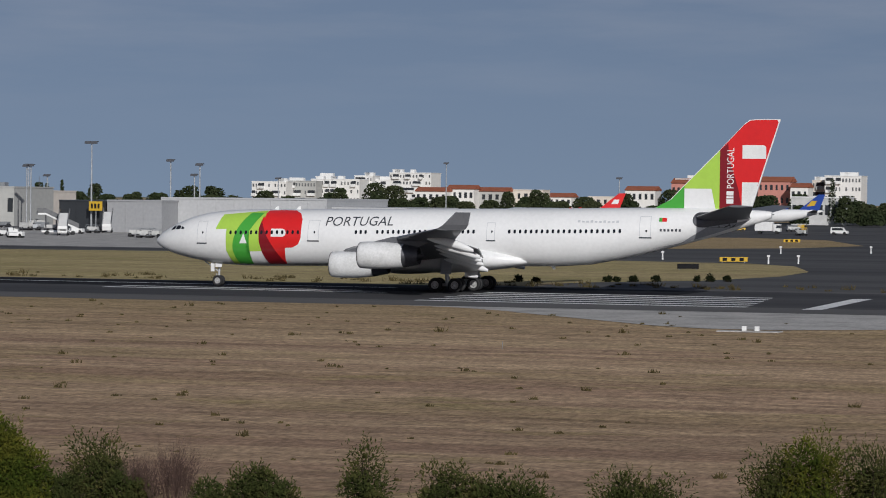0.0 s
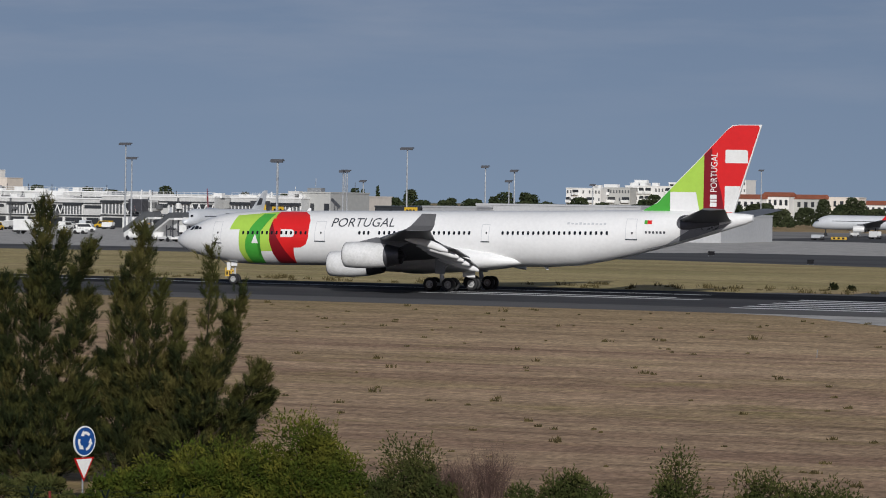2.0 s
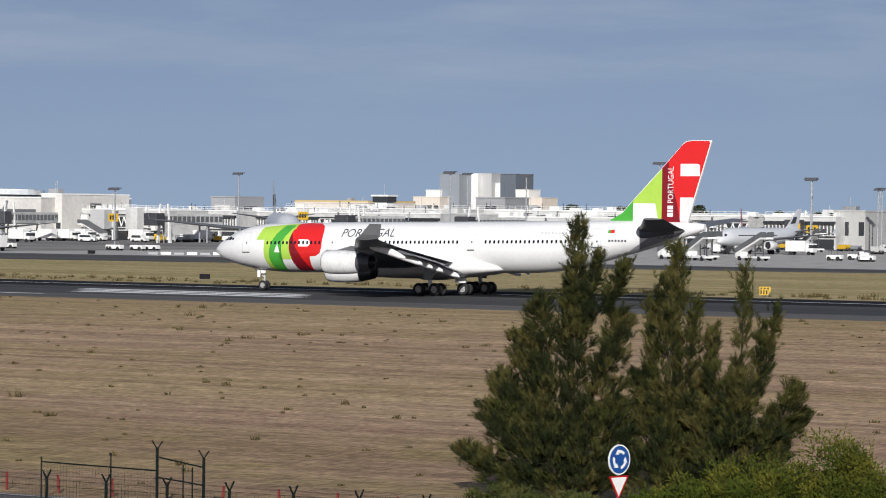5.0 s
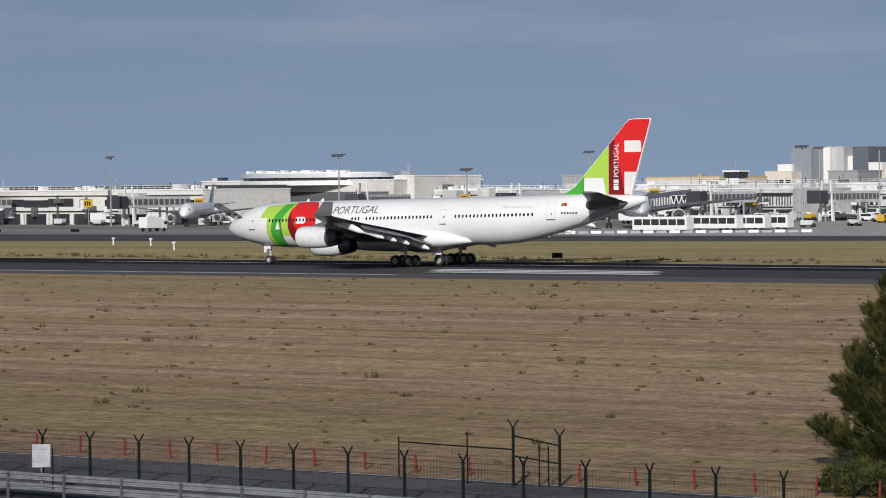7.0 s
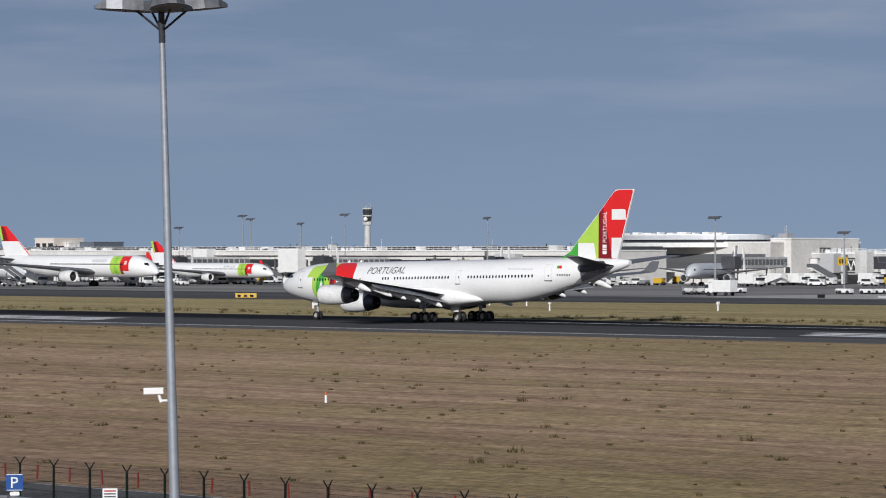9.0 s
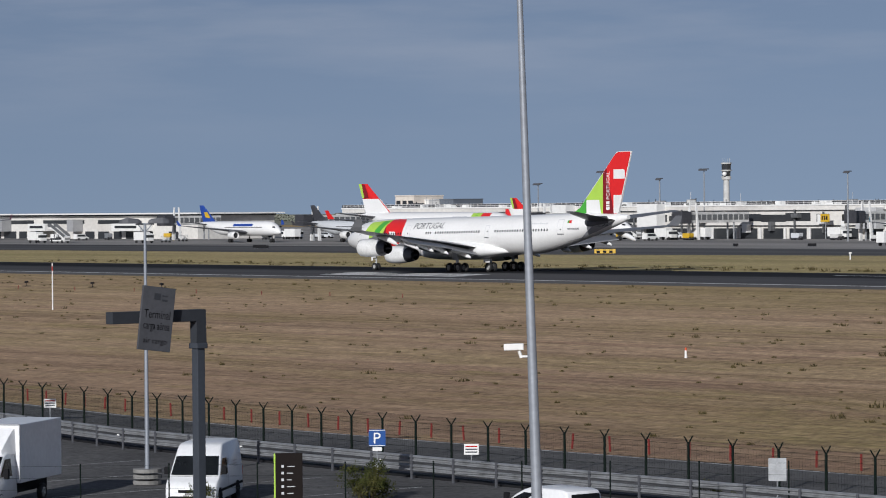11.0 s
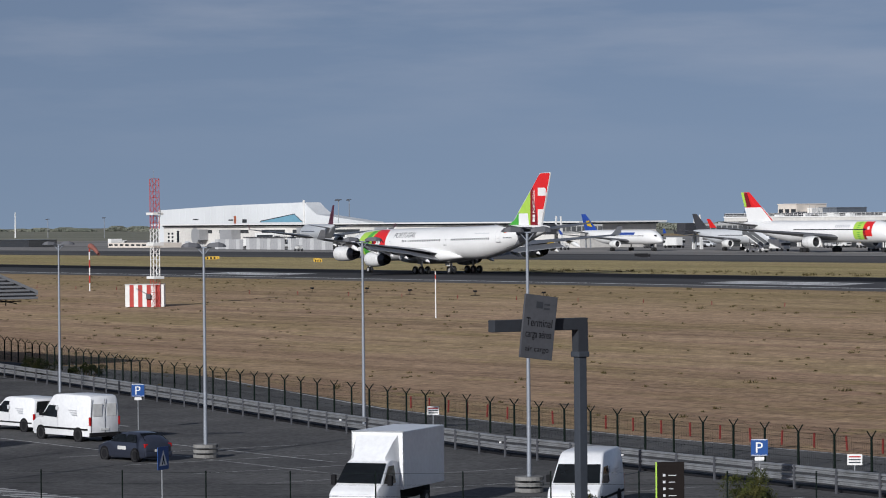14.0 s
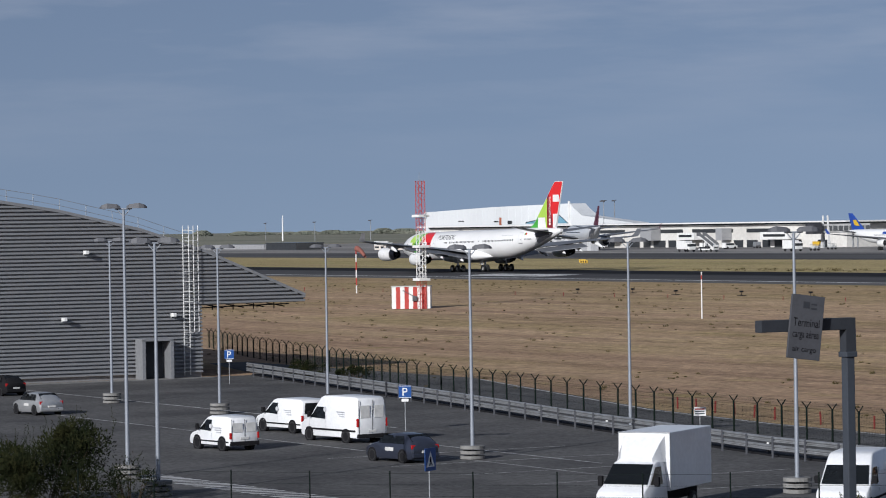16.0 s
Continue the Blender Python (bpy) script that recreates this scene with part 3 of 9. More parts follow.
for x0, x1, z0, z1 in ((5.2, 6.25, 4.35, 6.5), (17.0, 18.15, 4.75, 6.75), (35.3, 36.15, 5.05, 6.75), (50.35, 51.45, 5.55, 7.55)):
    w = 0.045
    decal("cabin_door", M["pale_text"], [[(x0, z0), (x0 + w, z0), (x0 + w, z1), (x0, z1)], [(x1 - w, z0), (x1, z0), (x1, z1), (x1 - w, z1)], [(x0 + w, z1 - w), (x1 - w, z1 - w), (x1 - w, z1), (x0 + w, z1)]], "thin grey cabin door outline", 0.022)
    decal("door_sill", M["dark_text"], [[(x0 - 0.04, z0 - 0.12), (x1 + 0.04, z0 - 0.12), (x1 + 0.04, z0), (x0 - 0.04, z0)]], "dark door sill", 0.03)
    decal("door_window", M["black_gloss"], [rrect((x0 + x1) / 2 + 0.05, (x0 + x1) / 2 + 0.2, zwin(x0) - 0.1, zwin(x0) + 0.12, 0.05, 2)], "", 0.03)

# wings with winglets
STN = [(19.2, 33.2, 1.5, 3.35, 0.14), (21.0, 33.8, 3.0, 3.55, 0.135), (25.2, 34.7, 9.6, 4.35, 0.115), (31.2, 37.0, 19.0, 5.30, 0.105), (37.6, 40.5, 28.6, 6.20, 0.10), (38.5, 41.2, 29.9, 6.35, 0.09)]
WL = [(38.5, 41.2, 29.9, 6.35), (39.2, 41.5, 30.1, 6.75), (40.35, 41.75, 30.25, 7.85)]
for side, nm in ((-1, "port"), (1, "starboard")):
    wing = part("wing", foil(STN, side), M["wing_grey"], plane, "swept grey wing, dark beneath", smooth=True)
    bm = bmesh.new()
    rings(bm, [[(le, y * side, z), (le + (te - le) * 0.4, (y + 0.06) * side, z), (te, y * side, z), (le + (te - le) * 0.4, (y - 0.06) * side, z)] for le, te, y, z in WL])
    bmesh.ops.recalc_face_normals(bm, faces=bm.faces[:])
    part("winglet", bm, M["wing_grey"], wing, "grey upturned winglet")
    # extended flaps with a pale trailing edge
    for a, b, drop in (((33.0, 3.6, 3.15), (34.7, 10.2, 4.05), 0.72), ((34.9, 10.6, 4.10), (37.1, 19.6, 5.05), 0.58)):
        bm, edge = bmesh.new(), bmesh.new()
        secs, rim = [], []
        for (x, y, z) in (a, b):
            secs.append([(x - 0.2, y * side, z + 0.14), (x + 1.0, y * side, z - drop * 0.30), (x + 2.3, y * side, z - drop), (x + 0.8, y * side, z - drop * 0.55 - 0.1), (x - 0.2, y * side, z - 0.14)])
            rim.append([(x + 2.27, y * side, z - drop - 0.06), (x + 2.37, y * side, z - drop - 0.06), (x + 2.37, y * side, z - drop + 0.05), (x + 2.27, y * side, z - drop + 0.05)])
        rings(bm, secs)
        rings(edge, rim)
        bmesh.ops.recalc_face_normals(bm, faces=bm.faces[:])
        bmesh.ops.recalc_face_normals(edge, faces=edge.faces[:])
        fl = part("flap", bm, M["wing_grey"], wing, "lowered wing flap", smooth=True)
        part("flap_edge", edge, M["grey_belly"], wing, "thin grey flap edge")
    # flap track fairings
    for y, x, z in ((6.6, 34.6, 3.0), (11.6, 35.6, 3.66), (15.0, 36.4, 4.08), (18.3, 37.2, 4.48), (22.6, 37.8, 5.15)):
        bm = bmesh.new()
        secs = []
        for u, r in ((-2.4, 0.05), (-1.7, 0.24), (-0.6, 0.36), (0.5, 0.39), (1.3, 0.32), (2.0, 0.14)):
            secs.append([(x + u, y * side + r * 0.75 * math.cos(2 * math.pi * i / 12), z - 0.12 - (u * 0.13 if u < 0 else u * 0.34) + r * math.sin(2 * math.pi * i / 12)) for i in range(12)])
        rings(bm, secs)
        bmesh.ops.recalc_face_normals(bm, faces=bm.faces[:])
        part("flap_fairing", bm, M["white_paint"], wing, "white canoe-shaped flap fairing", smooth=True)
    # engines
    for y, x, z, wz in ((9.4, 21.8, 2.58, 4.1), (19.3, 27.9, 3.72, 5.1)):
        y *= side
        bm = bmesh.new()
        prof = [(0.55, 0.98), (0.18, 1.0), (0.03, 1.06), (0.0, 1.12), (0.06, 1.18), (0.3, 1.235), (1.0, 1.27), (2.4, 1.26), (3.6, 1.17), (4.3, 1.09)]
        secs = [ring_pts(x + u, y, z, r) for u, r in prof]
        rings(bm, secs, cap=False)
        bmesh.ops.recalc_face_normals(bm, faces=bm.faces[:])
        eng = part("engine", bm, M["nacelle"], plane, "white engine nacelle with dark exhaust", smooth=True)
        bm = bmesh.new()
        rings(bm, [ring_pts(x + u, y, z, r) for u, r in ((4.3, 1.095), (5.0, 0.95), (5.75, 0.80), (5.7, 0.74), (4.9, 0.7))], cap=False)
        bmesh.ops.recalc_face_normals(bm, faces=bm.faces[:])
        part("exhaust_nozzle", bm, M["metal_dark"], eng, "dark metal exhaust nozzle", smooth=True)
        bm = bmesh.new()
        rings(bm, [ring_pts(x + u, y, z, r) for u, r in ((4.7, 0.5), (5.6, 0.35), (6.3, 0.05))])
        part("exhaust_cone", bm, M["fan_dark"], eng, smooth=True)
        bm = bmesh.new()
        bmesh.ops.create_circle(bm, cap_ends=True, radius=1.0, segments=28, matrix=Matrix.Translation((x + 0.56, y, z)) @ Euler((0, radians(90), 0)).to_matrix().to_4x4())
        for k in range(22):
            a = 2 * math.pi * k / 22
            tube(bm, (x + 0.5, y + 0.28 * math.cos(a), z + 0.28 * math.sin(a)), (x + 0.5, y + 0.97 * math.cos(a + 0.12), z + 0.97 * math.sin(a + 0.12)), 0.05, 0.08, 4)
        rings(bm, [ring_pts(x + u, y, z, r, 14) for u, r in ((0.12, 0.03), (0.3, 0.17), (0.56, 0.3))])
        part("fan", bm, M["fan_dark"], eng, "dark engine fan", smooth=False)
        bm = bmesh.new()
        rings(bm, [ring_pts(x + u, y, z, r) for u, r in ((0.045, 1.04), (-0.012, 1.10), (-0.012, 1.14), (0.07, 1.205))], cap=False)
        part("inlet_lip", bm, M["metal_dark"], eng, "dark metal inlet lip", smooth=True)
        bm = bmesh.new()
        rings(bm, [[(x + 0.9, y - 0.12, z + 1.15), (x + 0.9, y + 0.12, z + 1.15), (x + 3.2, y + 0.14, wz + 0.35), (x + 3.2, y - 0.14, wz + 0.35)],
                   [(x + 5.4, y - 0.1, z + 0.7), (x + 5.4, y + 0.1, z + 0.7), (x + 6.6, y + 0.14, wz - 0.1), (x + 6.6, y - 0.14, wz - 0.1)]])
        bmesh.ops.recalc_face_normals(bm, faces=bm.faces[:])
        part("pylon", bm, M["wing_grey"], eng, "grey engine pylon")
    # tailplane
    part("tailplane", foil([(55.4, 60.9, 0.9, 7.45, 0.11), (56.6, 61.2, 3.0, 7.72, 0.10), (60.6, 62.9, 9.7, 8.62, 0.09)], side), M["wing_grey"], plane, "grey swept tailplane, dark beneath", smooth=True)
    # dark soot-free unpainted patch by the tailplane root
    part("root_patch", onto(figure(rrect(55.4, 59.6, 6.55, 8.0, 0.7, 5)), side, 0.02), M["metal_dark"], fuselage, "dark unpainted metal tailplane root plate", smooth=True)
    part("tail_underside", onto(figure([(51.0, 4.35), (54.0, 5.0), (56.2, 5.85), (56.8, 6.6), (59.8, 7.1), (60.8, 7.35), (60.0, 6.85), (57.0, 5.85), (54.0, 4.95)]), side, 0.02), M["grey_belly"], fuselage, "grey underside of the tail", smooth=True)

# fin: flat colour fields on a thin aerofoil

def fin_y(x, z):
    """Half thickness of the fin, tapering upwards."""
    return 0.17 - 0.09 * (z - 8.2) / 8.7


def fin_fig(polys, side, eps):
    bm = figure(*polys)
    for k in range(44):
        bmesh.ops.bisect_plane(bm, geom=bm.verts[:] + bm.edges[:] + bm.faces[:], plane_co=(50 + k * 0.33, 0, 0), plane_no=(1, 0, 0))
    for k in range(10):
        bmesh.ops.bisect_plane(bm, geom=bm.verts[:] + bm.edges[:] + bm.faces[:], plane_co=(0, 0, 8 + k), plane_no=(0, 0, 1))
    bmesh.ops.triangulate(bm, faces=bm.faces[:])
    for v_ in bm.verts:
        v_.co.y = side * (fin_y(v_.co.x, v_.co.z) + eps)
    return bm


OUT = [(50.3, 8.2), (51.7, 8.42), (52.9, 9.2), (54.4, 10.75), (57.7, 14.05), (60.0, 16.45), (60.5, 16.85), (61.2, 16.92), (63.5, 16.92), (60.75, 8.2)]
bm = bmesh.new()
rings(bm, [[(x, side * fin_y(x, z), z) for x, z in OUT] for side in (-1, 1)])
bmesh.ops.recalc_face_normals(bm, faces=bm.faces[:])
fin = part("fin", bm, M["white_paint"], plane, "tall swept tail fin in green, red and white")
for side in (-1, 1):
    part("green_field", fin_fig([[(54.25, 10.52), (57.68, 13.94), (57.68, 8.3), (57.3, 8.3), (56.9, 10.25), (54.25, 10.25)]], side, 0.012), M["light_green"], fin, "light green fin panel")
    part("dark_green_field", fin_fig([[(51.5, 8.42), (52.95, 9.18), (54.25, 10.52), (54.25, 8.3), (51.6, 8.3)]], side, 0.012), M["dark_green"], fin, "dark green fin root panel")
    part("red_field", fin_fig([[(57.68, 13.98), (60.0, 16.40), (60.55, 16.78), (61.2, 16.86), (63.2, 16.86), (63.3, 16.6), (60.65, 8.3), (57.68, 8.3)]], side, 0.012), M["bright_red"], fin, "bright red fin panel")
    part("dark_red_field", fin_fig([[(57.68, 13.94), (58.45, 14.65), (58.6, 13.0), (59.15, 11.4), (59.5, 10.2), (59.9, 8.3), (57.68, 8.3)]], side, 0.022), M["dark_red"], fin, "dark red fin wedge")
    for poly in (rrect(59.85, 62.15, 13.15, 14.45, 0.3, 4, (1, 0, 0, 0)), [(59.85, 10.9), (61.45, 10.9), (60.75, 8.35), (59.85, 8.35)]):
        part("white_field", fin_fig([poly], side, 0.022), M["white_plain"], fin, "white fin block")
    bars = [[(58.36, 8.85 + i * 0.5), (59.04, 8.85 + i * 0.5), (59.04, 8.85 + i * 0.5 + w_), (58.36, 8.85 + i * 0.5 + w_)] for i, w_ in ((0, 0.42), (1, 0.2), (1.56, 0.4))]
    part("marking_bar", fin_fig(bars, side, 0.032), M["white_plain"], fin, "white bars of upright writing")
    bm = text_mesh("PORTUGAL", 0.98)
    xs_ = [v_.co.x for v_ in bm.verts]
    k = 3.85 / (max(xs_) - min(xs_))
    for v_ in bm.verts:
        along_, up_ = v_.co.x * k, v_.co.y
        v_.co = (59.05 - up_, 0, 12.22 + along_) if side < 0 else (58.35 + up_, 0, 12.22 - along_)
    for v_ in bm.verts:
        v_.co.y = side * (fin_y(v_.co.x, v_.co.z) + 0.032)
    part("fin_lettering", bm, M["white_plain"], fin, "white upright bold lettering")

# landing gear
nose_wheels = wheel_mesh(0.55, 0.36, "nose")
main_wheels = wheel_mesh(0.70, 0.50, "main")
bm = bmesh.new()
tube(bm, (6.68, 0, 0.55), (6.75, 0, 2.4), 0.10, 0.13, 12)
tube(bm, (6.68, -0.45, 0.55), (6.68, 0.45, 0.55), 0.07, seg=10)
tube(bm, (6.6, 0, 1.5), (5.2, 0, 2.45), 0.06, seg=8)
tube(bm, (6.45, 0.0, 1.25), (6.45, 0.0, 0.8), 0.05, seg=6)
ng = part("nose_gear", bm, M["gear_grey"], plane, "grey nose landing gear leg", smooth=True)
bm = bmesh.new()
box(bm, 5.95, 6.35, -0.42, -0.36, 1.45, 2.35, 0.02)
box(bm, 6.5, 7.2, -0.55, -0.50, 1.9, 2.4, 0.02)
part("gear_door", bm, M["white_paint"], ng, "white gear door")
for y in (-0.29, 0.29):
    add_wheel(ng, nose_wheels, 6.68, y, 0.55, 0.55)
for y0 in (-5.34, 5.34):
    bm = bmesh.new()
    tube(bm, (32.2, y0, 0.75), (32.0, y0 * 0.98, 3.3), 0.19, 0.24, 14)
    tube(bm, (31.1, y0, 0.70), (33.2, y0, 0.74), 0.15, seg=10)
    for dx in (-0.99, 0.99):
        tube(bm, (32.15 + dx, y0 - 0.85, 0.70), (32.15 + dx, y0 + 0.85, 0.70), 0.10, seg=10)
    tube(bm, (32.1, y0, 1.9), (32.0, y0 * 0.55, 2.9), 0.10, seg=8)
    tube(bm, (32.6, y0, 0.9), (32.15, y0, 1.9), 0.06, seg=8)
    mg = part("main_gear", bm, M["gear_grey"], plane, "grey main landing gear bogie", smooth=True)
    bm = bmesh.new()
    s_ = -1 if y0 < 0 else 1
    box(bm, 31.6, 32.7, y0 + s_ * 0.42 - 0.03, y0 + s_ * 0.42 + 0.03, 1.75, 3.3, 0.02)
    part("gear_door", bm, M["grey_belly"], mg, "grey gear leg door")
    for dx in (-0.99, 0.99):
        for dy in (-0.62, 0.62):
            add_wheel(mg, main_wheels, 32.15 + dx, y0 + dy, 0.70, 0.70)
bm = bmesh.new()
tube(bm, (33.4, 0, 0.65), (33.3, 0, 2.4), 0.16, 0.2, 12)
tube(bm, (33.4, -0.5, 0.68), (33.4, 0.5, 0.68), 0.09, seg=10)
cg = part("centre_gear", bm, M["gear_grey"], plane, "grey centre landing gear leg", smooth=True)
bm = bmesh.new()
box(bm, 32.55, 33.9, -0.75, -0.69, 1.35, 1.95, 0.02)
part("gear_door", bm, M["white_paint"], cg, "white gear door")
for y in (-0.42, 0.42):
    add_wheel(cg, main_wheels, 33.4, y, 0.70, 0.70)
# small antennas on the back and belly
for x, z, up in ((12.5, 7.72, 1), (14.8, 7.75, 1), (41.0, 2.6, -1)):
    bm = bmesh.new()
    rings(bm, [[(x, -0.03, z), (x + 0.5, -0.03, z), (x + 0.5, 0.03, z), (x, 0.03, z)], [(x + 0.3, -0.02, z + up * 0.32), (x + 0.5, -0.02, z + up * 0.32), (x + 0.5, 0.02, z + up * 0.32), (x + 0.3, 0.02, z + up * 0.32)]])
    part("antenna", bm, M["white_paint"], plane, "small blade antenna")

ROLL = [(0, -123.66), (0.5, -131.37), (1, -139.42), (1.5, -147.89), (2, -156.83), (2.5, -166.21), (3, -176.09), (3.5, -186.4), (4, -197.32), (4.5, -208.61), (5, -220.41), (7.3, -280.66), (7.5, -286.29), (8, -300.82),
        (8.5, -315.7), (9, -331.0), (9.5, -346.75), (10, -363.06), (10.2, -369.64), (12.5, -450.66), (13, -469.67), (13.5, -488.82), (14, -507.89), (14.5, -527.79), (15, -548.1), (15.5, -568.12), (16, -589.74)]
# ---- foreground: car park, fences, poles, vehicles, plants ----
M["slat_grey"] = material("slat_grey", (0.27, 0.277, 0.29), 0.5, 0.35, 0.10, 0.3, 5, second=(0.27, 0.277, 0.29))
M["truck_white"] = material("truck_white", (0.78, 0.79, 0.80), 0.35, 0, 0.05, 0.6, 5, coat=0.2)
M["plastic_black"] = material("plastic_black", (0.016, 0.016, 0.018), 0.86, 0, 0.12, 2, 14)
M["car_blue"] = material("car_blue", (0.036, 0.042, 0.064), 0.3, 0.3, 0.06, 0.6, 6, coat=0.5)
M["car_silver"] = material("car_silver", (0.42, 0.43, 0.44), 0.3, 0.5, 0.06, 0.6, 6, coat=0.4)
M["lamp_red"] = material("lamp_red", (0.42, 0.012, 0.012), 0.25, 0, 0.05)
M["lens"] = material("lens", (0.70, 0.72, 0.74), 0.15, 0.2, 0.05)
M["lamp_alloy"] = material("lamp_alloy", (0.20, 0.21, 0.225), 0.5, 0.4, 0.12, 3.0, 14, second=(0.10, 0.105, 0.115))
M["sign_face"] = material("sign_face", (0.075, 0.078, 0.088), 0.9, 0.0, 0.08, 1.2, 9)
M["letter_black"] = material("letter_black", (0.006, 0.006, 0.008), 0.9, 0, 0.05)
M["sign_grey"] = material("sign_grey", (0.085, 0.088, 0.10), 0.6, 0.1, 0.08, 1.2, 9)
M["gantry_grey"] = material("gantry_grey", (0.026, 0.030, 0.038), 0.75, 0.0, 0.08, 1.0, 9)
M["totem_brown"] = material("totem_brown", (0.016, 0.013, 0.012), 0.88, 0, 0.06, 1, 9)
M["glass"] = glass_material("glass", (0.018, 0.021, 0.024), 0.06)
# two needle colours: one as lit by the sun, one as in shade
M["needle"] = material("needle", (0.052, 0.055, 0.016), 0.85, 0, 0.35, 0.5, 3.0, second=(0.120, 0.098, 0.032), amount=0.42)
M["needle_shaded"] = material("needle_shaded", (0.018, 0.024, 0.009), 0.88, 0, 0.3, 0.5, 3.0, second=(0.034, 0.038, 0.013))
M["leaf"] = material("leaf", (0.036, 0.052, 0.007), 0.88, 0, 0.45, 0.9, 5.0, second=(0.105, 0.098, 0.015), amount=0.5)
M["leaf_dull"] = material("leaf_dull", (0.034, 0.042, 0.012), 0.88, 0, 0.45, 0.9, 5.0, second=(0.090, 0.080, 0.026), amount=0.45)
M["weed"] = material("weed", (0.085, 0.068, 0.030), 0.9, 0, 0.4, 0.3, 4.0, second=(0.06, 0.05, 0.024), amount=0.5)
M["twig"] = material("twig", (0.115, 0.075, 0.062), 0.9, 0, 0.25, 1.5, 9)
M["bark"] = material("bark", (0.055, 0.042, 0.032), 0.9, 0, 0.25, 1.0, 8, 0.4)
M["orange_post"] = material("orange_post", (0.62, 0.10, 0.03), 0.6, 0, 0.1)

M["rail_grey"] = material("rail_grey", (0.30, 0.31, 0.325), 0.45, 0.4, 0.12, 1.5, 9, second=(0.20, 0.205, 0.21))

M["gantry_post"] = material("gantry_post", (0.038, 0.046, 0.060), 0.75, 0.0, 0.08, 1.0, 9)

# faded parking bay lines
for i in range(9):
    x0 = -150 + i * 7
    area("bay_line", x0, x0 + 0.12, 74, 88, LOW + 0.016, M["worn_paint"], "faded white parking bay line", "road marking")
for k, (x0, x1, y0, y1) in enumerate(((-236, -170, 88.3, 88.5), (-165, -138, 83, 83.15), (-200, -150, 78, 78.15), (-150, -128, 79.2, 79.3))):
    area("bay_line", x0, x1, y0, y1, LOW + 0.016, M["worn_paint"], "faded white parking bay line", "road marking")
for i in range(26):
    x0 = -147 + i * 0.95
    sheet("crossing_stripe", [(x0, 61.0 + 0.04 * i), (x0 + 0.55, 61.0 + 0.04 * i), (x0 + 0.95, 63.0 + 0.04 * i), (x0 + 0.4, 63.0 + 0.04 * i)], LOW + 0.016, M["worn_paint"], "worn white crossing stripe", "road marking")


# airfield fence
FENCE = [(-46, 95.8), (-77, 96.2), (-100, 97.0), (-122, 98.0), (-155, 101.3), (-185, 106), (-210, 110.5), (-240, 118.4), (-270.5, 125.7), (-293.1, 131.9)]


def along(pts, step, start=0.0):
    """Places at even steps along a bent line, with the direction there."""
    left = start
    for (xa, ya), (xb, yb) in zip(pts, pts[1:]):
        ln = math.hypot(xb - xa, yb - ya)
        d = left
        while d < ln:
            yield xa + (xb - xa) * d / ln, ya + (yb - ya) * d / ln, math.degrees(math.atan2(yb - ya, xb - xa))
            d += step
        left = d - ln


def post_mesh():
    bm = bmesh.new()
    tube(bm, (0, 0, 0), (0, 0, 1.72), 0.062, 0.058, 8)
    tube(bm, (0, 0, 1.70), (0, -0.26, 2.04), 0.036, 0.03, 6)
    tube(bm, (0, 0, 1.70), (0, 0.26, 2.04), 0.036, 0.03, 6)
    return mesh_of(bm, "fence_post", M["fence_green"])


fence = thing("airfield_fence", pose(0, 0, 0), "dark green mesh security fence with Y-topped posts", "fence", kind="structure")
pm = post_mesh()
for x, y, a in along(FENCE, 2.78, 2.36):
    share("post", pm, fence, pose(x, y, LOW, 0, 0, a + random.uniform(-4, 4)))
wm = bmesh.new()
for (xa, ya), (xb, yb) in zip(FENCE, FENCE[1:]):
    for z in (0.1, 0.55, 1.0, 1.45, 1.68):
        tube(wm, (xa, ya, LOW + z), (xb, yb, LOW + z), 0.007, seg=4, caps=False)
    for z, o in ((1.85, 0.13), (2.0, 0.23), (1.85, -0.13), (2.0, -0.23)):
        tube(wm, (xa, ya + o, LOW + z), (xb, yb + o, LOW + z), 0.005, seg=3, caps=False)
    n = int(math.hypot(xb - xa, yb - ya) / 0.16)
    for i in range(n):
        x, y = xa + (xb - xa) * i / n, ya + (yb - ya) * i / n
        tube(wm, (x, y, LOW + 0.1), (x, y, LOW + 1.68), 0.0035, seg=3, caps=False)
tagged(part("wire_mesh", wm, M["fence_green"], fence, "thin dark fence wires"), kind="stuff")

# red marker posts on the field side
bm = bmesh.new()
box(bm, -0.04, 0.04, -0.04, 0.04, 0, 0.75, 0.01)
rp = mesh_of(bm, "marker_post", M["red_post"])
for i, (x, y, a) in enumerate(along([(-48, 107.0), (-128, 107.2), (-158, 108.4), (-175, 110.8)], 2.75, 0.4)):
    ob = new("marker_post", rp)
    ob.matrix_world = pose(x, y, gz(y), random.uniform(-3, 3), random.uniform(-4, 4), 0)
    tagged(ob, "short red plastic marker post beside the fence", "post", "red marker posts")

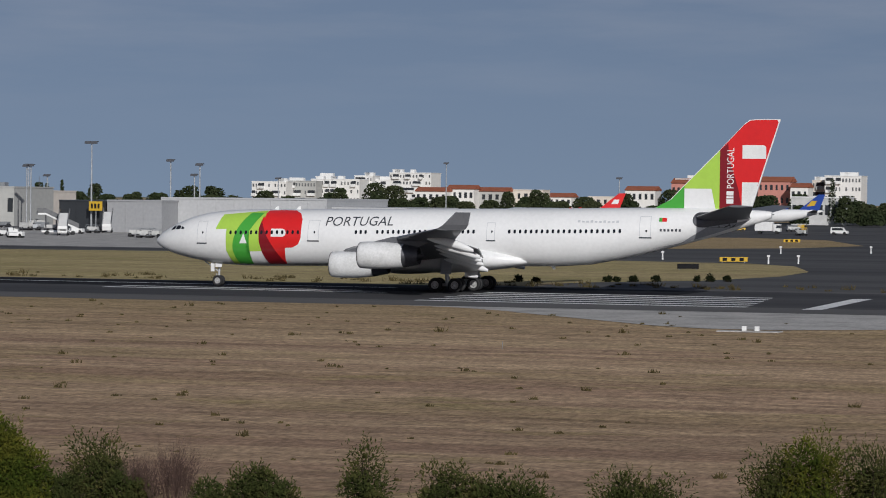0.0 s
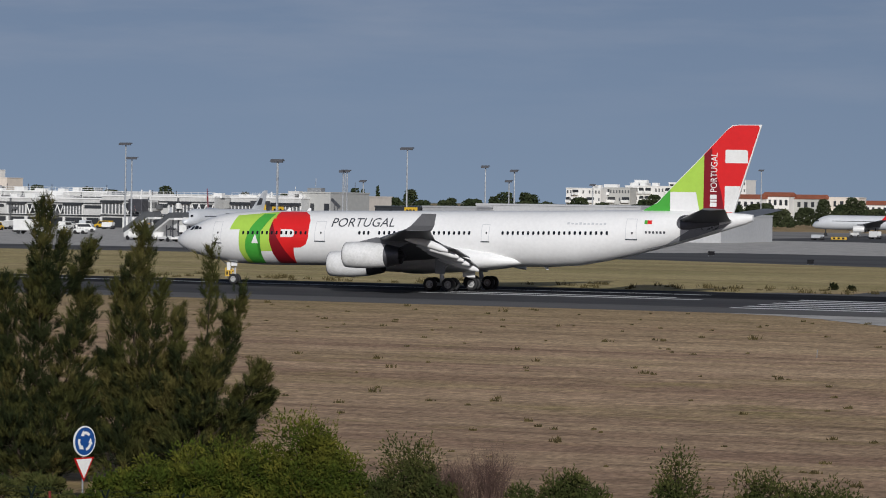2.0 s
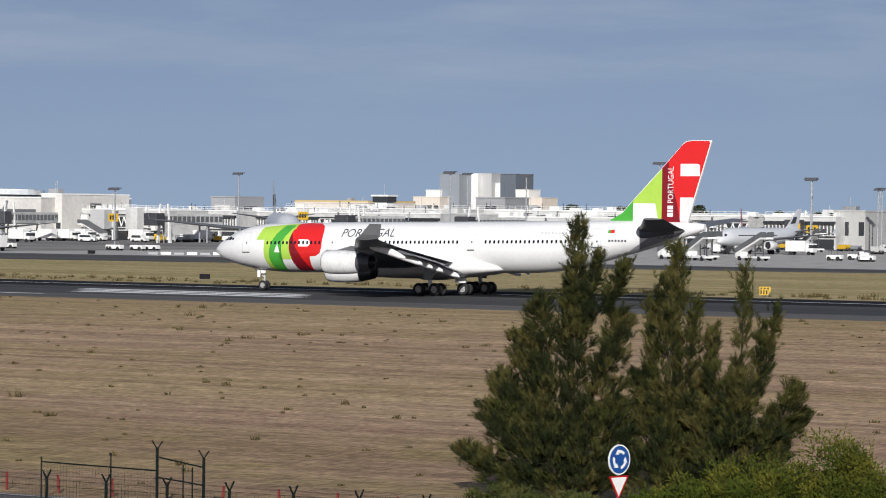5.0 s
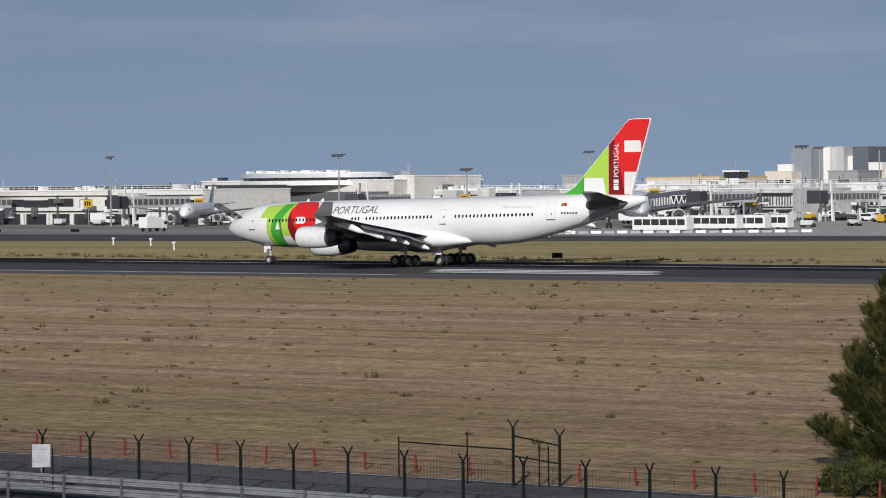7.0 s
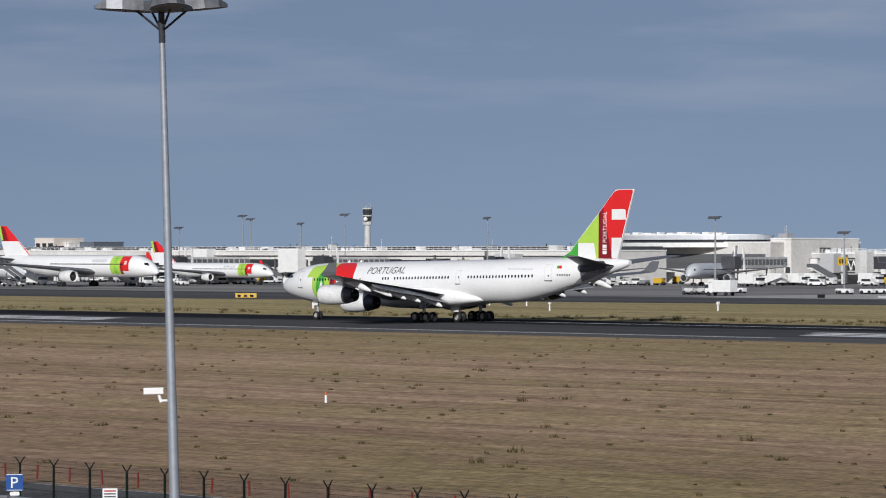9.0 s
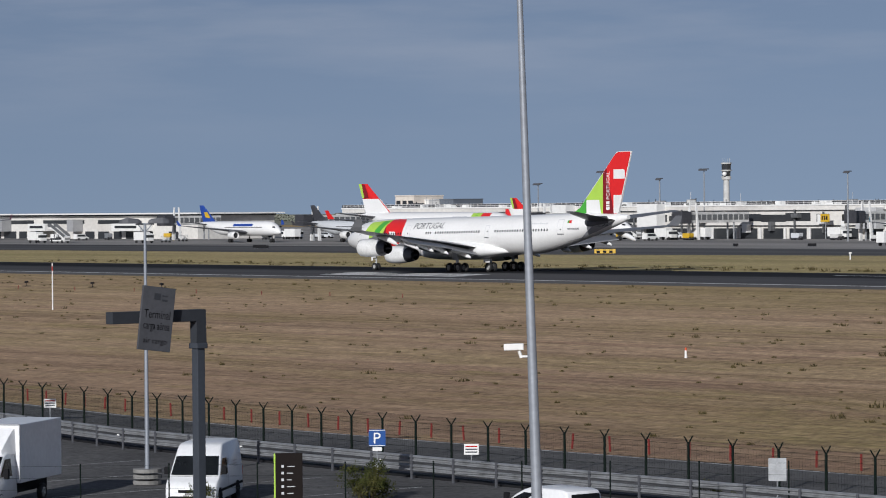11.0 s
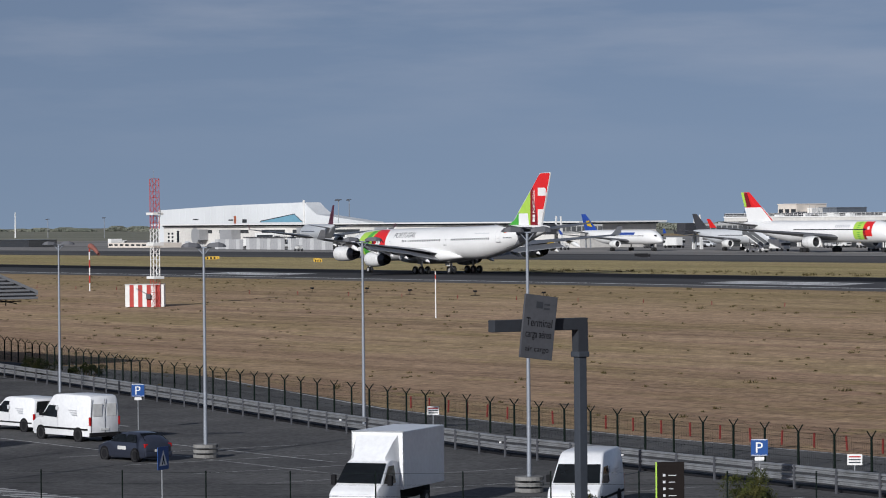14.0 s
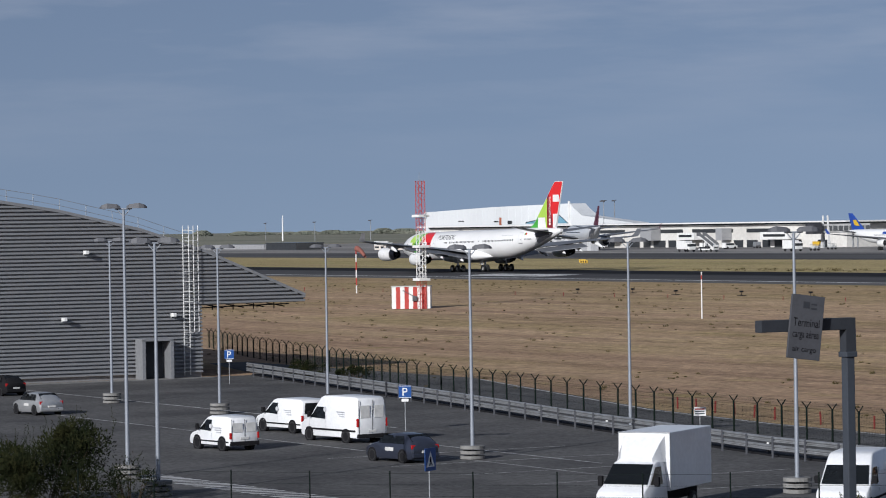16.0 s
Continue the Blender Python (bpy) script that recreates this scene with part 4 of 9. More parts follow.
# crash barrier
RAIL = [(-60, 89.6), (-103, 90.0), (-136, 91.5), (-160, 95.5), (-200, 103.5), (-238, 110.5)]
rail = thing("crash_barrier", pose(0, 0, 0), "galvanised steel double-rail crash barrier", "barrier", kind="structure")
bm = bmesh.new()
box(bm, -0.05, 0.05, 0.06, 0.14, 0, 1.05, 0.01)
rpm = mesh_of(bm, "barrier_post", M["sign_grey"])
for x, y, a in along(RAIL, 3.0, 0.5):
    share("post", rpm, rail, pose(x, y, LOW, 0, 0, a))
for zc in (0.50, 0.90):
    bm = bmesh.new()
    prof = [(0.02, -0.155), (-0.07, -0.11), (-0.07, -0.06), (0.02, -0.02), (0.02, 0.02), (-0.07, 0.06), (-0.07, 0.11), (0.02, 0.155), (0.03, 0.15), (-0.05, 0.08), (0.035, 0.0), (-0.05, -0.08), (0.03, -0.15)]
    rings(bm, [[(x, y + o, LOW + zc + h) for o, h in prof] for x, y in RAIL], cap=False)
    part("beam", bm, M["rail_grey"], rail, "corrugated steel beam")
# low strip, coloured dark to paint the shade gap under the beams
bm = bmesh.new()
for (xa, ya), (xb, yb) in zip(RAIL, RAIL[1:]):
    rings(bm, [[(xa, ya + 0.4, LOW), (xa, ya + 1.1, LOW), (xa, ya + 1.05, LOW + 0.1), (xa, ya + 0.45, LOW + 0.1)], [(xb, yb + 0.4, LOW), (xb, yb + 1.1, LOW), (xb, yb + 1.05, LOW + 0.1), (xb, yb + 0.45, LOW + 0.1)]])
bmesh.ops.recalc_face_normals(bm, faces=bm.faces[:])
solo("kerb", bm, M["plastic_black"], "low dark strip painting the shade gap below the barrier", "kerb", kind="structure")
# small dark-and-white delineators on the service road
bm = bmesh.new()
tube(bm, (0, 0, 0), (0, 0, 0.42), 0.09, 0.07, 8)
dl = mesh_of(bm, "delineator", M["plastic_black"])
bm = bmesh.new()
tube(bm, (0, 0, 0.42), (0, 0, 0.66), 0.075, 0.06, 8)
dw = mesh_of(bm, "band", M["white_plain"])
for x, y, a in along([(-92, 92.5), (-138, 93.3), (-205, 104.5)], 11.0, 3):
    t_ = thing("delineator", pose(x, y, LOW), "small black and white delineator post", "bollard", "road delineators")
    share("foot", dl, t_, pose(0, 0, 0))
    share("band", dw, t_, pose(0, 0, 0))

# gate frame in the fence
gate = thing("fence_gate", pose(-77.1, 104.3, LOW), "dark green wire gate with tall cranked posts", "gate")
bm = bmesh.new()
tube(bm, (0, 0, 0), (0, 0, 2.35), 0.06, seg=8)
tube(bm, (0, 0, 2.3), (-0.25, 0, 2.62), 0.03, seg=6)
tube(bm, (0, 0, 2.3), (0.25, 0, 2.62), 0.03, seg=6)
gp = mesh_of(bm, "gate_post", M["fence_green"])
share("post", gp, gate, pose(0, 0, 0))
share("post", gp, gate, pose(1.6, 0.9, -0.35))
bm = bmesh.new()
for a, b in (((-5.6, -0.2, 1.55), (0, 0, 1.45)), ((-5.6, -0.2, 0.1), (-5.6, -0.2, 1.75)), ((-2.2, -0.1, 0), (-2.2, -0.1, 2.05)), ((0, 0, 2.0), (1.6, 0.9, 1.6)), ((0, 0, 1.2), (1.6, 0.9, 0.9)), ((0.9, 0.5, 0), (0.9, 0.5, 1.7)), ((1.2, 0.7, 0), (1.2, 0.7, 1.6))):
    tube(bm, a, b, 0.03, seg=6)
for i in range(36):
    x = -5.6 + i * 0.156
    tube(bm, (x, -0.2 + 0.2 * i / 36, 0.1), (x, -0.2 + 0.2 * i / 36, 1.5), 0.004, seg=3, caps=False)
part("gate_frame", bm, M["fence_green"], gate)

# inner wire fence nearest to the viewer
inner = thing("wire_fence", pose(0, 0, 0), "thin dark wire fence on slim posts", "fence", kind="structure")
bm = bmesh.new()
tube(bm, (0, 0, 0), (0, 0, 2.08), 0.03, seg=8)
ipm = mesh_of(bm, "slim_post", M["fence_green"])
INNER = [(-126, 50.5), (-116.2, 59.4), (-108.5, 67.4), (-102.4, 75.4), (-96, 82.5), (-88, 90)]
bm = bmesh.new()
for x, y, a in along(INNER, 3.4, 0.3):
    share("post", ipm, inner, pose(x, y, LOW))
for (xa, ya), (xb, yb) in zip(INNER, INNER[1:]):
    for z in (0.6, 1.1, 1.55, 2.0):
        tube(bm, (xa, ya, LOW + z), (xb, yb, LOW + z), 0.006, seg=3, caps=False)
tagged(part("wire", bm, M["fence_green"], inner), kind="stuff")

# ---- car park lamps ----
bm = bmesh.new()
secs = []
for u, w_, h in ((0.15, 0.12, 0.10), (0.3, 0.20, 0.20), (0.75, 0.25, 0.25), (1.0, 0.22, 0.17), (1.12, 0.10, 0.06)):
    secs.append([(u, -w_, 0.0), (u, w_, 0.0), (u, w_ * 0.8, h), (u, -w_ * 0.8, h)])
rings(bm, secs)
bmesh.ops.recalc_face_normals(bm, faces=bm.faces[:])
head_mesh = mesh_of(bm, "lamp_head", M["sign_grey"])
bm = bmesh.new()
tube(bm, (0, 0, 0), (0, 0, 0.16), 0.62, 0.62, 18)
ring_mesh = mesh_of(bm, "weight", M["concrete"])


def park_lamp(x, y, h, turn, weights=True, z=LOW):
    t_ = thing("street_lamp", pose(x, y, z, 0, 0, turn), "tall grey car park lamp with twin flat heads", "street lamp", "car park lamps")
    bm = bmesh.new()
    tube(bm, (0, 0, 0), (0, 0, h - 0.25), 0.105, 0.06, 12)
    part("pole", bm, M["pole_grey"], t_, smooth=True)
    bm = bmesh.new()
    tube(bm, (-0.4, 0, h - 0.22), (0.4, 0, h - 0.22), 0.035, seg=8)
    for s_ in (-1, 1):
        tube(bm, (0, 0, h - 0.6), (0.32 * s_, 0, h - 0.22), 0.022, seg=6)
    part("bracket", bm, M["pole_grey"], t_)
    for a in (0, 180):
        share("lamp_head", head_mesh, t_, pose(0, 0, h - 0.2, 0, 0, a), "flat dark grey lamp head")
    if weights:
        for k in range(3):
            share("weight", ring_mesh, t_, pose(0, 0, 0.03 + k * 0.25, 0, 0, k * 20), "stacked concrete ballast ring")


park_lamp(-207.7, 86.3, 11.2, 60)
park_lamp(-144.3, 60.7, 13.0, 62)
park_lamp(-134.2, 57.9, 11.4, 60)
park_lamp(-190.5, 86.5, 10.7, 62)
park_lamp(-207.4, 102.5, 10.5, 64, False)
park_lamp(-144.8, 79.6, 10.75, 58)
park_lamp(-157.0, 96.4, 10.85, 60, False)
park_lamp(-117.5, 80.5, 11.45, 63)

# tall near lamp with a surveillance camera
pole = thing("light_mast", pose(-37.11, 32.72, LOW) @ Matrix.Rotation(radians(-1.5), 4, Vector((-0.755, 0.656, 0))) @ pose(0, 0, 0, 0, 0, 49), "tall tapered grey light mast with flat floodlights", "street lamp")
bm = bmesh.new()
tube(bm, (0, 0, 0), (0, 0, 15.35), 0.122, 0.042, 18)
part("pole", bm, M["pole_grey"], pole, smooth=True)
bm = bmesh.new()
tube(bm, (0, 0, 14.95), (0, 0, 15.5), 0.050, 0.048, 14)
for a in range(4):
    c_, s_ = math.cos(radians(a * 90 + 20)), math.sin(radians(a * 90 + 20))
    tube(bm, (0, 0, 15.12), (0.42 * c_, 0.42 * s_, 15.45), 0.018, seg=6)
part("collar", bm, M["gantry_grey"], pole, "dark grey collar with struts")
bm = bmesh.new()
secs = []
for u, w_, h in ((0.12, 0.14, 0.06), (0.3, 0.24, 0.14), (0.62, 0.26, 0.17), (0.85, 0.2, 0.13), (1.0, 0.06, 0.03)):
    secs.append([(u, -w_, -0.02), (u, w_, -0.02), (u, w_ * 0.85, h), (u, -w_ * 0.85, h)])
rings(bm, secs)
bmesh.ops.recalc_face_normals(bm, faces=bm.faces[:])
fl = mesh_of(bm, "floodlight", M["lamp_alloy"])
for a in (8, 100, 188, 280):
    share("floodlight", fl, pole, pose(0, 0, 15.42, 0, -4, a), "flat pale grey floodlight")
cctv = part("surveillance_camera", (lambda b: (box(b, -0.42, -0.12, -0.06, 0.06, 9.70, 9.80, 0.015), tube(b, (-0.05, 0, 9.60), (-0.16, 0, 9.60), 0.02, seg=6), tube(b, (-0.16, 0, 9.58), (-0.2, 0, 9.72), 0.025, seg=6), b)[-1])(bmesh.new()), M["white_plain"], pole, "white bullet surveillance camera on a bracket")

# ---- overhead direction sign ----
gantry = thing("sign_gantry", pose(-59.0, 41.8, LOW + 0.3, 0, 0, 93), "dark grey steel arm post carrying a tilted direction sign", "sign post")
bm = bmesh.new()
box(bm, -0.105, 0.105, -0.105, 0.105, -0.3, 8.55, 0.02)
box(bm, -0.15, 0.15, -0.15, 0.15, 8.5, 8.62, 0.02)
part("post", bm, M["gantry_post"], gantry)
bm = bmesh.new()
rings(bm, [[(-0.13, -0.11, 8.6), (0.15, -0.11, 8.6), (0.15, 0.11, 8.6), (-0.13, 0.11, 8.6)], [(-0.13, -0.12, 9.1), (0.13, -0.12, 9.1), (0.13, 0.12, 9.1), (-0.13, 0.12, 9.1)], [(-0.35, -0.13, 9.35), (0.12, -0.13, 9.35), (0.12, 0.13, 9.35), (-0.35, 0.13, 9.35)]])
box(bm, -2.42, 0.12, -0.12, 0.12, 9.1, 9.36, 0.015)
part("arm", bm, M["gantry_grey"], gantry, "dark grey cranked arm")
bm = bmesh.new()
box(bm, -0.41, 0.41, -0.03, 0.03, -0.68, 0.70, 0.01)
panel = part("sign_panel", bm, M["sign_face"], gantry, "grey tilted sign panel with dark lettering", at=pose(-1.32, -0.22, 9.18, 0, 7, -6))
for txt, size, z in (("Terminal", 0.26, 0.02), ("carga a\u00e9rea", 0.24, -0.22), ("air cargo", 0.17, -0.52)):
    bm = text_mesh(txt, size)
    wd = max(v_.co.x for v_ in bm.verts) - min(v_.co.x for v_ in bm.verts)
    k = min(1.0, 0.66 / wd)
    for v_ in bm.verts:
        v_.co = (v_.co.x * k, -0.034, z + v_.co.y)
    part("lettering", bm, M["letter_black"], panel)
bm = bmesh.new()
box(bm, -0.12, 0.04, -0.036, -0.033, 0.42, 0.56)
box(bm, 0.08, 0.22, -0.036, -0.033, 0.40, 0.44)
box(bm, 0.08, 0.22, -0.036, -0.033, 0.50, 0.53)
part("marking_bar", bm, M["gantry_grey"], panel)


# ---- road signs ----
def flat_sign(name, x, y, turn, h, build, label, cat="road sign", z=LOW, post_r=0.03):
    t_ = thing(name, pose(x, y, z, 0, 0, turn), label, cat)
    bm = bmesh.new()
    tube(bm, (0, 0.04, 0), (0, 0.04, h), post_r, seg=8)
    part("post", bm, M["galvanised"], t_)
    build(t_, h)
    return t_


def plate(t_, name, mat, pts, y0, depth=0.02, label=""):
    bm = bmesh.new()
    rings(bm, [[(x, y0 - depth, z) for x, z in pts], [(x, y0, z) for x, z in pts]])
    bmesh.ops.recalc_face_normals(bm, faces=bm.faces[:])
    return part(name, bm, mat, t_, label)


def parking_face(t_, h):
    p_ = plate(t_, "plate", M["sign_blue"], rrect(-0.36, 0.36, h - 0.72, h, 0.05), 0, 0.025, "blue square plate with white border")
    for pts in (rrect(-0.34, 0.34, h - 0.70, h - 0.675, 0.01), rrect(-0.34, 0.34, h - 0.045, h - 0.02, 0.01)):
        plate(p_, "border", M["white_plain"], pts, -0.026, 0.004)
    bm = text_mesh("P", 0.68)
    mx = (max(v_.co.x for v_ in bm.verts) + min(v_.co.x for v_ in bm.verts)) / 2
    for v_ in bm.verts:
        v_.co = (v_.co.x - mx, -0.030, h - 0.60 + v_.co.y)
    part("lettering", bm, M["white_plain"], p_, "white capital letter P")
    plate(t_, "small_plate", M["white_plain"], rrect(-0.2, 0.2, h - 0.92, h - 0.76, 0.02), 0, 0.02, "small white supplementary plate")


flat_sign("parking_sign", -166.9, 87.4, 60, 2.62, parking_face, "blue square parking sign on a steel post")
flat_sign("parking_sign", -226.3, 103.6, 64, 2.6, parking_face, "blue square parking sign on a steel post")
flat_sign("parking_sign", -110.5, 87.6, 52, 2.35, parking_face, "blue square parking sign on a steel post")


def crossing_face(t_, h):
    p_ = plate(t_, "plate", M["sign_blue"], rrect(-0.47, 0.47, h - 0.94, h, 0.04), 0, 0.025, "blue plate with white triangle")
    plate(p_, "triangle", M["white_plain"], [(-0.36, h - 0.78), (0.36, h - 0.78), (0, h - 0.14)], -0.026, 0.004, "white triangle")
    plate(p_, "symbol", M["plastic_black"], [(-0.13, h - 0.74), (-0.05, h - 0.74), (0.02, h - 0.58), (0.09, h - 0.74), (0.17, h - 0.74), (0.06, h - 0.52), (0.05, h - 0.36), (-0.05, h - 0.36), (-0.06, h - 0.52)], -0.031, 0.004, "dark crossing symbol")


flat_sign("crossing_sign", -119.9, 63.9, 124, 2.6, crossing_face, "blue pedestrian crossing sign on a steel post")


def disc(r, cz, n=28, a0=0, a1=360):
    return [(r * math.cos(radians(a0 + (a1 - a0) * i / n)), cz + r * math.sin(radians(a0 + (a1 - a0) * i / n))) for i in range(n)]


def roundabout_face(t_, h):
    c = h - 0.56
    p_ = plate(t_, "disc", M["white_plain"], disc(0.56, c, 36), 0, 0.05, "white-rimmed disc")
    plate(p_, "blue_disc", M["sign_blue"], disc(0.51, c, 36), -0.051, 0.006, "blue disc face")
    for k in range(3):
        a = 90 + 120 * k
        arc = [(0.36 * math.cos(radians(a + u)), c + 0.36 * math.sin(radians(a + u))) for u in range(-48, 13, 10)]
        back = [(0.25 * math.cos(radians(a + u)), c + 0.25 * math.sin(radians(a + u))) for u in range(12, -49, -10)]
        head = [(q * math.cos(radians(a + u)), c + q * math.sin(radians(a + u))) for q, u in ((0.42, 12), (0.305, 48), (0.19, 12))]
        plate(p_, "arrow", M["white_plain"], arc + head + back, -0.058, 0.004, "white curved arrow")
    tri = plate(t_, "triangle", M["lamp_red"], [(-0.52, h - 1.16), (0, h - 2.04), (0.52, h - 1.16)], 0, 0.025, "red-bordered give way triangle")
    plate(tri, "triangle_face", M["white_plain"], [(-0.41, h - 1.215), (0, h - 1.92), (0.41, h - 1.215)], -0.026, 0.005, "white triangle face")


flat_sign("roundabout_sign", -58.0, 107.0, 74, 3.22, roundabout_face, "blue roundabout disc above a give way triangle", post_r=0.035)


def notice_face(t_, h):
    p_ = plate(t_, "plate", M["white_plain"], rrect(-0.34, 0.34, h - 0.5, h, 0.02), 0, 0.02, "white notice plate")
    for k in range(3):
        plate(p_, "marking_bar", M["lamp_red"] if k == 0 else M["dark_text"], rrect(-0.27, 0.27, h - 0.15 - k * 0.13, h - 0.09 - k * 0.13, 0.01), -0.021, 0.003)


for x, y, tr, h in ((-157.0, 101.0, 57, 1.25), (-115.9, 97.4, 50, 0.95)):
    flat_sign("notice_board", x, y, tr, h, notice_face, "white notice plate on the wire fence", "notice")


def back_face(t_, h):
    plate(t_, "plate", M["galvanised"], rrect(-0.35, 0.35, h - 0.9, h, 0.04), 0, 0.02, "plain grey back of a sign plate")


flat_sign("road_sign", -90.7, 91.8, 42, 1.95, back_face, "grey back of a road sign plate")


def disc_back(t_, h):
    plate(t_, "disc", M["galvanised"], disc(0.42, h - 0.4), 0, 0.02, "plain grey back of a disc sign")


flat_sign("round_sign", -101.5, 72.3, 56, 1.0, disc_back, "grey back of a round road sign", z=LOW)

# dark information totem
totem = thing("information_totem", pose(-101.6, 76.2, LOW, 0, 0, 53), "dark brown information totem with a green edge", "sign")
bm = bmesh.new()
box(bm, -0.52, 0.52, -0.09, 0.09, 0, 2.42, 0.015)
tb = part("panel", bm, M["totem_brown"], totem)
bm = bmesh.new()
box(bm, -0.585, -0.523, -0.092, 0.092, 0, 2.42, 0.01)
part("edge_strip", bm, M["light_green"], totem, "bright green edge strip")
for k in range(5):
    bm = bmesh.new()
    box(bm, -0.30, -0.2, -0.096, -0.091, 1.87 - k * 0.26, 1.97 - k * 0.26)
    box(bm, -0.08, 0.22 - 0.06 * (k % 3), -0.096, -0.091, 1.90 - k * 0.26, 1.93 - k * 0.26)
    part("marking_bar", bm, M["pale_text"], tb, "pale pictogram and bar of writing")


# ---- vehicles (x runs forward, y to the left, on the ground at z = 0) ----
car_wheel = wheel_mesh(0.32, 0.21, "car")
van_wheel = wheel_mesh(0.36, 0.24, "van")


def body_rings(secs):
    """Rounded cross-sections along x: (x, half width, floor, shoulder height, roof height, roof half width)."""
    bm = bmesh.new()
    out = []
    for x, w_, z0, zs, zr, wr in secs:
        half = [(w_ * 0.94, z0), (w_, z0 + 0.12), (w_, (z0 + zs) / 2), (w_ * 0.99, zs), (wr + (w_ - wr) * 0.35, zs + (zr - zs) * 0.55), (wr, zr - 0.09), (wr * 0.86, zr - 0.02), (wr * 0.4, zr)]
        loop = [(x, a, b) for a, b in half] + [(x, -a, b) for a, b in reversed(half)]
        out.append(loop)
    rings(bm, out)
    bmesh.ops.recalc_face_normals(bm, faces=bm.faces[:])
    return bm


def poly_part(name, pts, mat, parent, label=""):
    bm = bmesh.new()
    bm.faces.new([bm.verts.new(p) for p in pts])
    bmesh.ops.solidify(bm, geom=bm.faces[:], thickness=0.012)
    return part(name, bm, mat, parent, label)


def shell(prof, w, H, tuck=0.13):
    """A vehicle body from its side outline: rounded edges, sides leaning in towards the roof."""
    bm = bmesh.new()
    cx, cz = sum(p[0] for p in prof) / len(prof), sum(p[1] for p in prof) / len(prof)
    secs = []
    for k, inset in ((-1.0, 0.09), (-0.965, 0.03), (-0.9, 0.0), (0.9, 0.0), (0.965, 0.03), (1.0, 0.09)):
        ring = []
        for x, z in prof:
            d = math.hypot(x - cx, z - cz)
            lean = 1 - tuck * max(0.0, (z - 0.5 * H) / (0.5 * H))
            ring.append((x - (x - cx) / d * inset, k * w * lean, z - (z - cz) / d * inset))
        secs.append(ring)
    rings(bm, secs)
    bmesh.ops.recalc_face_normals(bm, faces=bm.faces[:])
    return bm


